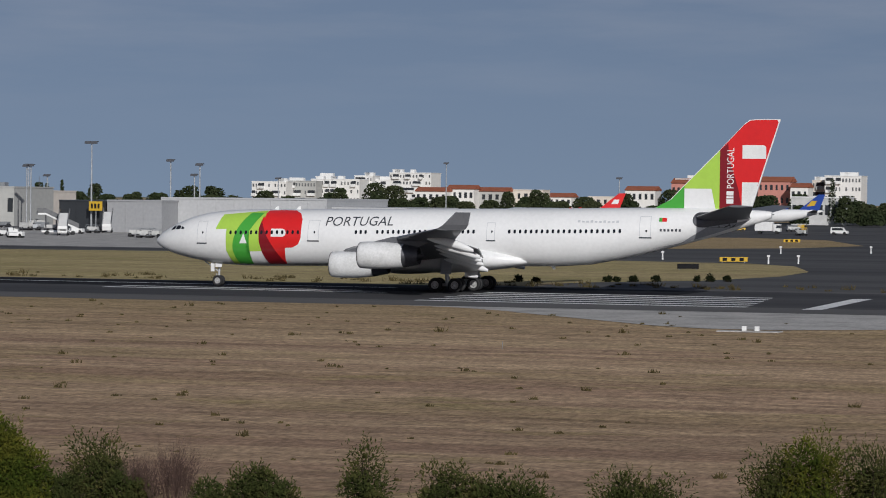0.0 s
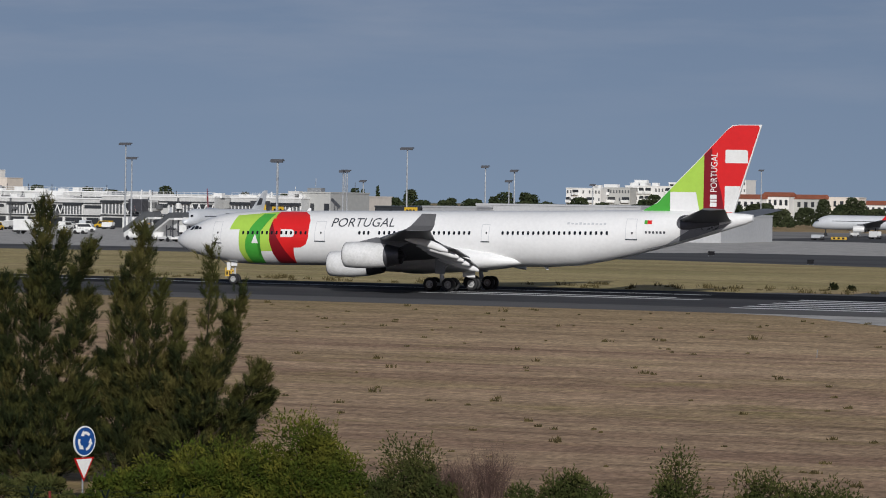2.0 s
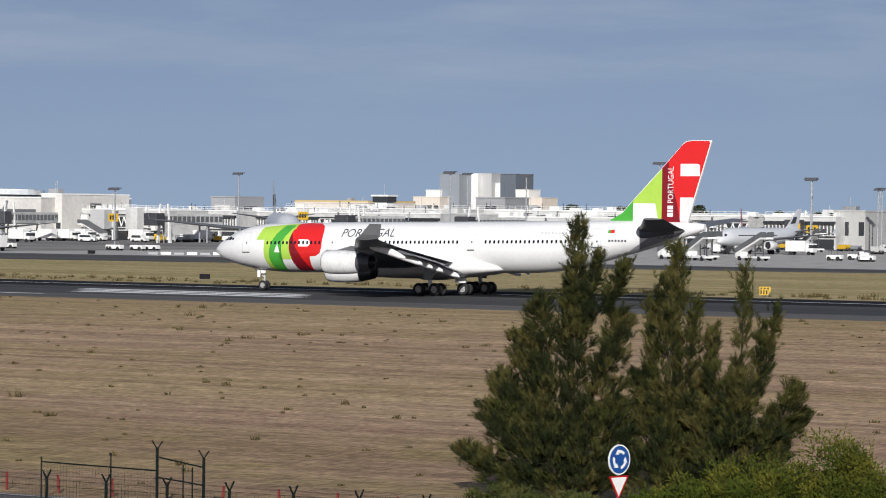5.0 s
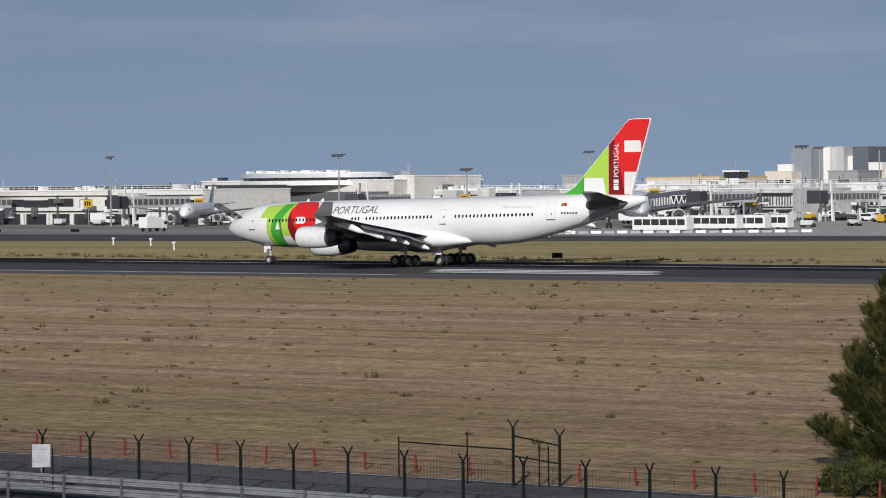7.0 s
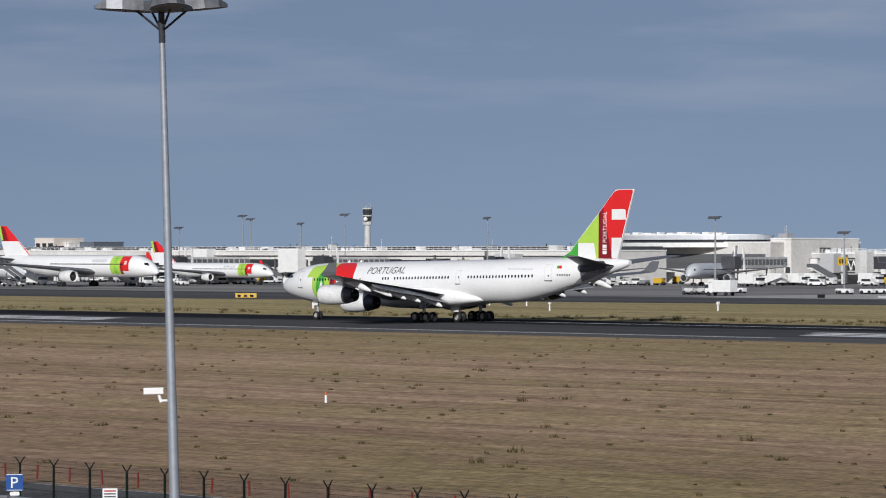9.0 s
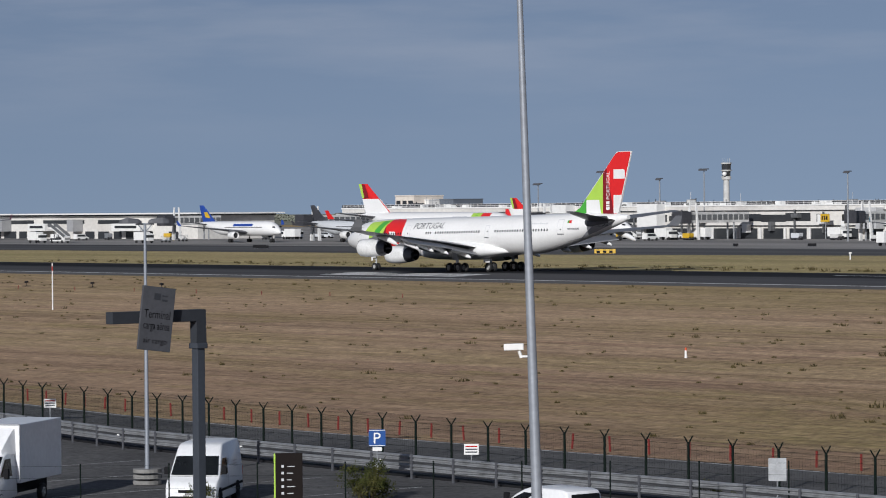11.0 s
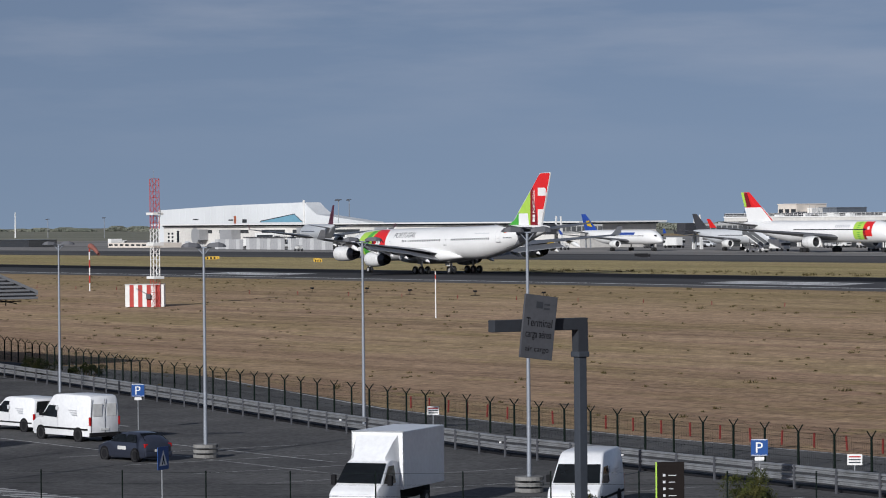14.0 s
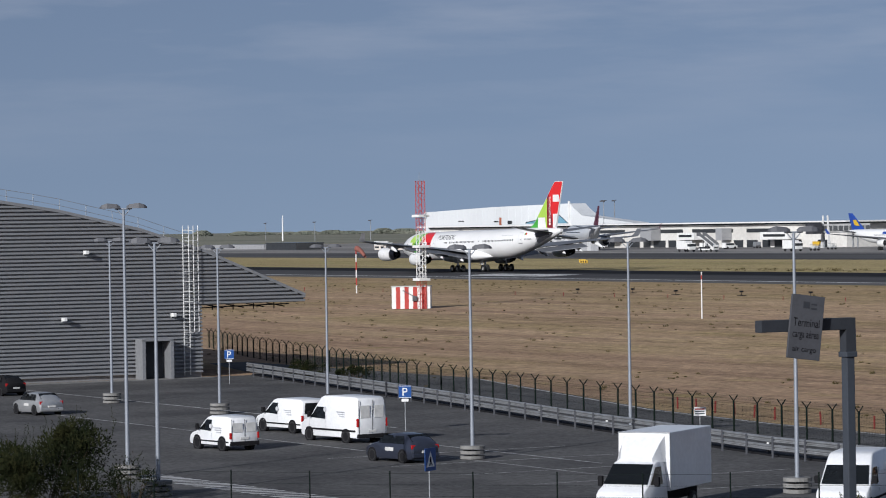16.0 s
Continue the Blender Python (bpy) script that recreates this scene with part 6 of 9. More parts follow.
part("aerial", bm, M["galvanised"], mast)

# windsock on a striped pole
M["sock_red"] = material("sock_red", (0.24, 0.09, 0.07), 0.8, 0, 0.12, 0.8, 6.0)
sock = thing("windsock", pose(-434.2, 219.6, gz(219.6)), "faded orange windsock on a striped pole", "windsock")
bm = bmesh.new()
for k in range(6):
    tube(bm, (0, 0, k * 1.15), (0, 0, (k + 1) * 1.15), 0.1, seg=8, mat=k % 2)
part("pole", bm, [M["white_plain"], M["mast_red"]], sock, "red and white banded pole")
bm = bmesh.new()
secs = []
for k in range(6):
    r = 0.42 - 0.04 * k
    cx, cz = 0.3 + k * 0.52, 6.6 - 0.06 * k - 0.035 * k * k
    secs.append([(cx + 0.3 * r * math.sin(2 * math.pi * i / 14), r * math.cos(2 * math.pi * i / 14), cz + r * math.sin(2 * math.pi * i / 14)) for i in range(14)])
rings(bm, secs, cap=False)
part("sock", bm, M["sock_red"], sock, "sagging faded red cloth tube", smooth=True)

# slim marker rods and runway edge lights on the field
def rod(x, y, h):
    t_ = thing("marker_rod", pose(x, y, gz(y)), "slim white marker rod with a red band", "marker rod")
    bm = bmesh.new()
    tube(bm, (0, 0, 0), (0, 0, h), 0.075, 0.06, 8)
    part("rod", bm, M["white_plain"], t_)
    bm = bmesh.new()
    tube(bm, (0, 0, h * 0.84), (0, 0, h * 0.93), 0.075, 0.072, 8)
    part("band", bm, M["mast_red"], t_)


rod(-296.5, 191.2, 5.0)
bm = bmesh.new()
tube(bm, (0, 0, 0), (0, 0, 0.5), 0.06, 0.04, 6)
box(bm, -0.3, 0.3, -0.14, 0.14, 0.45, 0.68, 0.05)
box(bm, -0.5, 0.5, -0.4, 0.4, 0.0, 0.08, 0.02)
el = mesh_of(bm, "approach_light", M["plastic_black"])
for x, y in ((-389.5, 231), (-380, 234), (-366, 232), (-352, 233), (-338, 234)):
    ob = new("approach_light", el)
    ob.matrix_world = pose(x, y, gz(y))
    tagged(ob, "low dark airfield light on a small plinth", "airfield light", "airfield lights")
bm = bmesh.new()
tube(bm, (0, 0, 0), (0, 0, 0.55), 0.05, 0.05, 6)
pk = mesh_of(bm, "peg", M["red_post"])
for i in range(16):
    x = -470 + i * 12.5
    ob = new("peg", pk)
    ob.matrix_world = pose(x, 222 + 0.03 * (x + 470), gz(222), random.uniform(-5, 5), random.uniform(-5, 5), 0)
    tagged(ob, "small reddish marker peg in the grass", "peg", "field marker pegs")
# white box marker and stake near the runway end
t_ = thing("marker_box", pose(-47.8, 236.5, gz(236.5)), "small white airfield equipment box on a slab", "equipment box")
bm = bmesh.new()
box(bm, -2.6, 2.0, -0.9, 0.9, 0, 0.08, 0.01)
part("slab", bm, M["pale_concrete"], t_, "pale concrete slab")
for dx in (-0.7, 0.25):
    bm = bmesh.new()
    box(bm, dx - 0.16, dx + 0.16, -0.2, 0.2, 0.08, 0.42, 0.03)
    part("box", bm, M["white_plain"], t_, "white metal box")
t_ = thing("stake", pose(-59.5, 210.5, gz(210.5), 3, 4, 0), "thin pale stake in the dry grass", "stake")
bm = bmesh.new()
tube(bm, (0, 0, 0), (0, 0, 0.55), 0.03, 0.025, 6)
part("shaft", bm, M["concrete"], t_)
t_ = thing("beacon_post", pose(-172.5, 165.3, gz(165.3)), "small yellow and black beacon post", "post")
bm = bmesh.new()
tube(bm, (0, 0, 0), (0, 0, 0.55), 0.1, 0.08, 8)
part("base", bm, M["white_plain"], t_)
bm = bmesh.new()
tube(bm, (0, 0, 0.55), (0, 0, 0.75), 0.09, 0.07, 8)
part("cap", bm, M["orange_post"], t_)


# ---- plants ----
def leaf_mesh(name, verts, faces, mat):
    me = bpy.data.meshes.new(name)
    me.from_pydata(verts, [], faces)
    me.materials.append(mat)
    return me


def plume(verts, faces, p, d, length, n, nl, nw, spread, rng, droop=0.15):
    """A feathery sprig: thin needles round a shoot from p along d."""
    d = d.normalized()
    a = d.orthogonal().normalized()
    b = d.cross(a)
    for i in range(n):
        u = rng.random()
        ang = rng.random() * 6.283
        rad = (a * math.cos(ang) + b * math.sin(ang))
        base = p + d * (length * u) + rad * 0.03
        tip_d = (d * (0.75 + 0.4 * rng.random()) + rad * spread * (0.5 + rng.random()) + Vector((0, 0, -droop * rng.random()))).normalized()
        tip = base + tip_d * nl * (0.6 + 0.7 * rng.random())
        side = tip_d.cross(rad)
        if side.length < 1e-4:
            continue
        side = side.normalized() * nw
        k = len(verts)
        verts.extend((tuple(base - side), tuple(base + side), tuple(tip)))
        faces.append((k, k + 1, k + 2))


def feathery_tree(x, y, seed, label, leaders, mix=0.5):
    """An evergreen of upswept leaders; each carries clumps of thin needle sprigs. leaders: foot x, z, tip x, z and spread."""
    rng = random.Random(seed)
    t_ = thing("tree", pose(x, y, gz(y)), label, "tree", "evergreen trees by the road")
    bm = bmesh.new()
    top = max(l[3] for l in leaders)
    tube(bm, (0, 0, 0), (0.1, 0, top * 0.45), 0.16, 0.09, 9)
    sunlit, shade = ([], []), ([], [])
    for x0, z0, x1, z1, w in leaders:
        w = max(0.14, w - (0.38 if z1 > 6.5 else 0.12))
        dy = rng.uniform(-0.8, 0.8)
        foot, tip = Vector((x0, 0, z0)), Vector((x1, dy, z1))
        knee = Vector((x0 + (x1 - x0) * 0.72, dy * 0.7, z0 + (z1 - z0) * 0.42))
        run = [foot * ((1 - u) ** 2) + knee * (2 * u * (1 - u)) + tip * (u * u) for u in (0, 0.25, 0.5, 0.75, 1.0)]
        for k, (a, b) in enumerate(zip(run, run[1:])):
            tube(bm, a, b, 0.065 - 0.014 * k, 0.051 - 0.014 * k, 5, caps=False)
        length = (tip - foot).length
        n = int(16 + length * w * 14)
        for i in range(n):
            u = 0.22 + 0.78 * ((i + rng.random()) / n) ** 0.9
            axis = foot * ((1 - u) ** 2) + knee * (2 * u * (1 - u)) + tip * (u * u)
            along_ = ((knee - foot) * (1 - u) + (tip - knee) * u).normalized()
            r = w * min(1.0, 1.25 - u) * (0.35 + 0.85 * rng.random())
            ang = rng.random() * 6.283
            side = Vector((math.cos(ang), math.sin(ang) * 0.85, 0.25 * rng.gauss(0, 1)))
            c = axis + side * r
            if c.z < 0.25:
                c.z = 0.25 + 0.3 * rng.random()
            tube(bm, axis, c, 0.014, 0.006, 3, caps=False)
            # sprigs take the lit or shaded colour at random, lit more towards tips
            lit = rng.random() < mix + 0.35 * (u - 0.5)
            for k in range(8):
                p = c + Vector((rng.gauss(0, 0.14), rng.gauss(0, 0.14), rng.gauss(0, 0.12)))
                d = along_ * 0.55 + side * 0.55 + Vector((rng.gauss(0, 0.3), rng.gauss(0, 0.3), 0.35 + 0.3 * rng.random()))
                vs, fs = sunlit if lit else shade
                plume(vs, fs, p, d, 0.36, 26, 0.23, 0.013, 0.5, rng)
        for k in range(10):
            plume(sunlit[0], sunlit[1], tip + (run[3] - tip) * (0.25 * rng.random()), tip - run[3] + Vector((rng.gauss(0, 0.1), rng.gauss(0, 0.1), 0.3)), 0.36, 14, 0.20, 0.011, 0.35, rng)
    part("trunk", bm, M["bark"], t_, "grey-brown trunk and limbs")
    for nm, (v2, f2), mt in (("foliage", sunlit, M["needle"]), ("shaded_foliage", shade, M["needle_shaded"])):
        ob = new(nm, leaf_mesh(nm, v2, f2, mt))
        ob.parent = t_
    return t_


feathery_tree(-66.33, 118.0, 11, "dark feathery evergreen tree with a ragged crown", ((-0.01, 0.39, -1.43, 8.14, 1.33), (-0.01, 0.39, 0.72, 11.27, 0.92), (0.32, 6.90, 2.92, 9.61, 0.60), (-0.01, 0.39, -3.29, 4.93, 1.26), (0.00, 0.15, -4.57, 1.77, 0.97), (-0.01, 0.39, 2.29, 7.65, 1.38), (0.26, 0.17, 2.20, 3.96, 1.72), (0.00, 0.10, -2.43, 0.74, 1.26), (-0.04, 3.18, -2.50, 6.59, 1.03), (0.00, 0.10, 2.10, 1.18, 1.38), (-0.02, 1.32, -3.55, 3.51, 1.26), (-0.06, 5.03, -0.10, 8.75, 1.15), (0.00, 0.10, -1.11, 3.60, 1.72), (0.20, 5.97, 1.34, 9.93, 0.60)), 0.35)
feathery_tree(-62.13, 118.8, 12, "slender feathery evergreen tree with upright tips", ((-0.01, 0.82, 0.40, 10.40, 0.78), (-0.02, 1.51, -0.82, 8.02, 0.74), (-0.02, 1.51, 1.32, 8.07, 0.64), (-0.02, 1.51, 2.02, 7.06, 0.51), (0.00, 0.59, -1.36, 5.13, 1.26), (0.00, 0.59, 1.36, 4.99, 1.26), (0.00, 0.36, -0.05, 4.26, 1.84), (0.00, 0.36, -1.32, 1.91, 1.38), (0.00, 0.36, 1.77, 2.50, 1.38), (0.07, 5.18, -0.10, 9.06, 0.69)), 0.6)
feathery_tree(-59.19, 118.4, 13, "low spreading evergreen tree with pointed shoots", ((0.11, 1.65, 0.88, 9.48, 0.55), (0.11, 2.10, 2.20, 7.93, 0.51), (0.11, 2.10, 1.56, 7.24, 0.51), (0.11, 2.10, -0.66, 6.84, 0.51), (0.11, 1.65, 3.33, 4.93, 0.60), (0.11, 1.65, 2.97, 3.80, 0.69), (0.00, 0.74, 0.83, 5.30, 1.20), (0.00, 0.74, -1.19, 4.09, 1.26), (0.00, 0.51, 2.12, 2.42, 1.03), (0.00, 0.51, -0.03, 3.00, 1.61), (0.00, 0.51, -1.67, 1.57, 1.15)), 0.55)


def shrub(x, y, h, w, seed, mat, label, n=2600, leaf=0.10, z=None, lumps=9, group="roadside shrubs"):
    """A leafy shrub of many small leaves on stems."""
    rng = random.Random(seed)
    z = gz(y) if z is None else z
    t_ = thing("shrub", pose(x, y, z), label, "shrub", group)
    bm = bmesh.new()
    vs, fs = [], []
    cen = []
    lumps *= 2
    for k in range(lumps):
        a = rng.random() * 6.283
        r = w * math.sqrt(rng.random()) * 0.85
        c = Vector((r * math.cos(a), r * math.sin(a) * 0.8, h * (0.18 + 0.66 * rng.random()) * (1.06 - 0.5 * (r / w) ** 2)))
        cen.append((c, h * (0.08 + 0.17 * rng.random())))
        tube(bm, (c.x * 0.3, c.y * 0.3, 0), c, 0.03, 0.01, 5)

    def blade(p, u, q):
        v = u.orthogonal().normalized()
        k = len(vs)
        vs.extend((tuple(p), tuple(p + u * q * 0.5 + v * q * 0.17), tuple(p + u * q), tuple(p + u * q * 0.5 - v * q * 0.17)))
        fs.append((k, k + 1, k + 2, k + 3))

    for i in range(n):
        c, s = cen[i % lumps]
        d = Vector((rng.gauss(0, 1), rng.gauss(0, 1), rng.gauss(0.15, 0.9)))
        d = d.normalized() * (s * (0.35 + 0.85 * rng.random() ** 0.7))
        p = c + Vector((d.x * 1.2, d.y * 1.2, d.z))
        if p.z > 0.03:
            blade(p, (d.normalized() + Vector((rng.gauss(0, 0.6), rng.gauss(0, 0.6), rng.gauss(0.5, 0.6)))).normalized(), leaf * (0.5 + 0.9 * rng.random()))
    # upright leafy shoots break the outline
    for i in range(int(n / 90)):
        c, s = rng.choice(cen)
        p = c + Vector((rng.gauss(0, s * 0.7), rng.gauss(0, s * 0.7), s * 0.6))
        d = Vector((rng.gauss(0, 0.35), rng.gauss(0, 0.35), 1)).normalized()
        ln = h * rng.uniform(0.08, 0.22)
        for k in range(14):
            blade(p + d * (ln * k / 13), (d + Vector((rng.gauss(0, 0.7), rng.gauss(0, 0.7), 0.2))).normalized(), leaf * rng.uniform(0.4, 0.8))
    part("stem", bm, M["bark"], t_)
    ob = new("foliage", leaf_mesh("foliage", vs, fs, mat))
    ob.parent = t_


def bare_shrub(x, y, h, w, seed):
    rng = random.Random(seed)
    t_ = thing("bare_shrub", pose(x, y, gz(y)), "leafless reddish-brown twiggy shrub", "shrub")
    bm = bmesh.new()
    for i in range(130):
        a = rng.random() * 6.283
        r = w * rng.random()
        tip = Vector((r * math.cos(a), r * math.sin(a), h * (0.6 + 0.4 * rng.random()) * (1 - 0.25 * r / w)))
        tube(bm, (tip.x * 0.25, tip.y * 0.25, 0), tip * 0.6, 0.010, 0.006, 3, caps=False)
        for k in range(4):
            b = tip * (0.4 + 0.2 * rng.random())
            tube(bm, b, b + Vector((rng.gauss(0, 0.22), rng.gauss(0, 0.22), 0.35 + 0.5 * rng.random())) * (h / 2), 0.0055, 0.003, 3, caps=False)
    part("branchwork", bm, M["twig"], t_)


M["leaf_deep"] = material("leaf_deep", (0.009, 0.013, 0.005), 0.88, 0, 0.4, 0.8, 4.0, second=(0.028, 0.028, 0.010), amount=0.45)
# hedge of shrubs along the near road, mostly seen from the top
for i, (x, y, h, w, mt, n) in enumerate((
        (-49.6, 108.0, 3.62, 1.7, "leaf", 16000), (-51.5, 108.0, 3.14, 1.7, "leaf", 15000), (-53.4, 107.5, 2.66, 1.6, "leaf", 12000), (-55.2, 107.0, 2.15, 1.5, "leaf", 9000),
        (-56.8, 107.0, 1.62, 1.2, "leaf", 6000), (-48.5, 108.5, 2.74, 1.1, "leaf", 8000), (-63.9, 108.0, 1.35, 1.6, "leaf_dull", 7000), (-61.7, 108.0, 1.35, 1.6, "leaf_dull", 7000),
        (-60.0, 108.0, 1.35, 1.2, "leaf_dull", 4000), (-46.0, 109.5, 3.35, 0.8, "leaf_dull", 4200), (-46.9, 109.0, 2.15, 0.9, "leaf_dull", 3600), (-44.7, 109.0, 1.95, 0.8, "leaf_dull", 3000),
        (-40.0, 109.5, 2.45, 0.9, "leaf_dull", 4200), (-38.9, 109.0, 1.84, 0.8, "leaf_dull", 3000), (-41.3, 109.0, 1.92, 0.8, "leaf_dull", 3000), (-35.8, 109.5, 3.32, 0.6, "leaf_dull", 1800),
        (-36.0, 109.0, 2.24, 0.8, "leaf_dull", 2600), (-32.9, 109.5, 2.60, 1.0, "leaf_dull", 4200), (-31.1, 109.5, 2.67, 0.9, "leaf_dull", 4200), (-29.9, 109.0, 2.26, 0.7, "leaf_dull", 2600),
        (-26.7, 109.5, 2.63, 0.9, "leaf_dull", 3600), (-25.1, 109.5, 2.59, 0.9, "leaf_dull", 3600), (-21.5, 110.0, 3.25, 0.9, "leaf_dull", 5200), (-20.1, 110.0, 3.87, 1.2, "leaf", 7500),
        (-18.2, 110.0, 3.83, 1.3, "leaf_dull", 7500))):
    shrub(x, y, h, w, 40 + i, M[mt], "bushy green roadside shrub" if mt == "leaf" else "grey-green straggly roadside shrub", n, 0.15, None, 15 if mt == "leaf" else 11)
bare_shrub(-42.9, 109.2, 3.55, 1.9, 91)
bare_shrub(-44.4, 109.6, 2.9, 1.2, 92)
shrub(-104.5, 82.3, 1.75, 1.3, 71, M["leaf_dull"], "grey-green shrub beside the crash barrier", 4500, 0.10, LOW)
shrub(-106.2, 75.3, 1.1, 0.7, 72, M["leaf_dull"], "small weedy shrub beside the wire fence", 1200, 0.09, LOW)
shrub(-131.8, 51.5, 4.6, 3.3, 73, M["leaf_deep"], "dark green bush at the car park edge", 20000, 0.15, LOW)
shrub(-128.6, 54.2, 2.2, 1.8, 74, M["leaf_deep"], "low dark shrub at the car park edge", 2500, 0.10, LOW)
shrub(-93.5, 91.0, 0.9, 1.2, 75, M["leaf_dull"], "low weeds beside the crash barrier", 1800, 0.08, LOW)

for i, (x, y, h) in enumerate(((-95.8, 345.0, 0.9), (-93.5, 344.0, 0.6), (-87.4, 351.5, 1.0), (-86.6, 352.0, 0.9), (-85.0, 353.6, 0.8), (-82.9, 355.4, 1.0), (-78.9, 359.0, 0.9), (-77.8, 359.8, 1.1), (-76.2, 361.5, 1.0))):
    shrub(x, y, h * 0.7, 0.42, 120 + i, M["leaf_deep"], "low dark weed bush at the grass edge", 320, 0.3, 0.0, 4, "grass edge bushes")

for i, (x, y, h) in enumerate(((-233, 113.5, 1.5), (-228, 115.0, 1.1))):
    shrub(x, y, h, 1.9, 140 + i, M["leaf_deep"], "dark scrubby bush behind the security fence", 5000, 0.10, LOW, 8, "fence line bushes")

# tufts scattered over the mown field
rng = random.Random(5)
vs, fs = [], []
for i in range(2000):
    x, y = rng.uniform(-520, 10), rng.uniform(112, 262) if i % 4 else rng.uniform(328, 345)
    z = gz(y)
    s = rng.uniform(0.08, 0.14 + 0.26 * rng.random() ** 3) if y < 262 else rng.uniform(0.2, 0.5)
    for k in range(16):
        a = rng.random() * 6.283
        b = Vector((x + rng.gauss(0, s * 0.7), y + rng.gauss(0, s * 0.7), z))
        tip = b + Vector((math.cos(a) * s * 0.6, math.sin(a) * s * 0.6, s * (0.6 + 0.8 * rng.random())))
        k0 = len(vs)
        vs.extend((tuple(b + Vector((-0.05, 0, 0))), tuple(b + Vector((0.05, 0, 0))), tuple(tip)))
        fs.append((k0, k0 + 1, k0 + 2))
ob = new("grass_tuft", leaf_mesh("grass_tuft", vs, fs, M["weed"]))
tagged(ob, "scattered small brown-green weed tufts in the dry field", "grass", kind="stuff")
# ---- background: terminal, hangars, parked aircraft, town ----
M["panel_grey"] = material("panel_grey", (0.33, 0.335, 0.345), 0.6, 0.1, 0.06, 0.05, 1.5)
M["panel_pale"] = material("panel_pale", (0.46, 0.465, 0.47), 0.6, 0.1, 0.06, 0.05, 1.5)
M["panel_white"] = material("panel_white", (0.66, 0.68, 0.69), 0.6, 0, 0.05, 0.05, 1.5)
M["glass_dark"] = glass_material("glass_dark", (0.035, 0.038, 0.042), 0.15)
M["glass_band"] = material("glass_band", (0.13, 0.135, 0.14), 0.3, 0.1, 0.12, 0.2, 2.0)
M["flat_white"] = material("flat_white", (0.74, 0.73, 0.70), 0.8, 0, 0.05, 0.06, 0.7)
M["flat_grey"] = material("flat_grey", (0.42, 0.42, 0.40), 0.8, 0, 0.06, 0.06, 0.7)
M["flat_cream"] = material("flat_cream", (0.66, 0.60, 0.53), 0.8, 0, 0.06, 0.06, 0.7)
M["flat_pink"] = material("flat_pink", (0.50, 0.22, 0.18), 0.8, 0, 0.06, 0.06, 0.7)
M["white_warm"] = material("white_warm", (0.66, 0.645, 0.61), 0.75, 0, 0.08, 0.06, 0.9, second=(0.52, 0.50, 0.47))
M["roof_dark"] = material("roof_dark", (0.055, 0.056, 0.06), 0.7, 0, 0.08, 0.05, 0.8)
M["roof_tile"] = material("roof_tile", (0.34, 0.12, 0.07), 0.85, 0, 0.12, 0.3, 2.0)
M["tower_grey"] = material("tower_grey", (0.27, 0.30, 0.34), 0.45, 0.1, 0.06, 0.05, 0.8)
M["tower_dark"] = material("tower_dark", (0.13, 0.15, 0.18), 0.35, 0.1, 0.06, 0.05, 0.8)
M["yellow_trim"] = material("yellow_trim", (0.50, 0.38, 0.18), 0.8, 0, 0.06, 0.1, 1.0)
M["far_leaf"] = material("far_leaf", (0.026, 0.036, 0.016), 0.88, 0, 0.3, 0.06, 0.4, second=(0.046, 0.052, 0.024), amount=0.45)
M["teal_glass"] = material("teal_glass", (0.16, 0.34, 0.45), 0.3, 0.0, 0.08, 0.2, 1.5)
unit_white = mesh_of((lambda b: (box(b, -0.5, 0.5, -0.5, 0.5, -0.5, 0.5), b)[-1])(bmesh.new()), "unit_white", M["white_plain"])
unit_band = mesh_of((lambda b: (box(b, -0.5, 0.5, -0.5, 0.5, -0.5, 0.5), b)[-1])(bmesh.new()), "unit_band", M["glass_band"])
# dark glass unit; its sheets also paint shade in openings and loggias
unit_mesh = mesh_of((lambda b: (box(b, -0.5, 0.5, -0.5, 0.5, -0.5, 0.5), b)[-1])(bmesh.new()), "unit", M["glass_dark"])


def panel_at(name, parent, cx, cy, cz, sx, sy, sz, label="", mesh=None):
    """A small block that shares one mesh."""
    ob = new(name, mesh or unit_mesh)
    ob.parent = parent
    ob.matrix_basis = Matrix.Translation((cx, cy, cz)) @ Matrix.Diagonal((sx, sy, sz, 1))
    if label:
        ob["label"] = label
    return ob


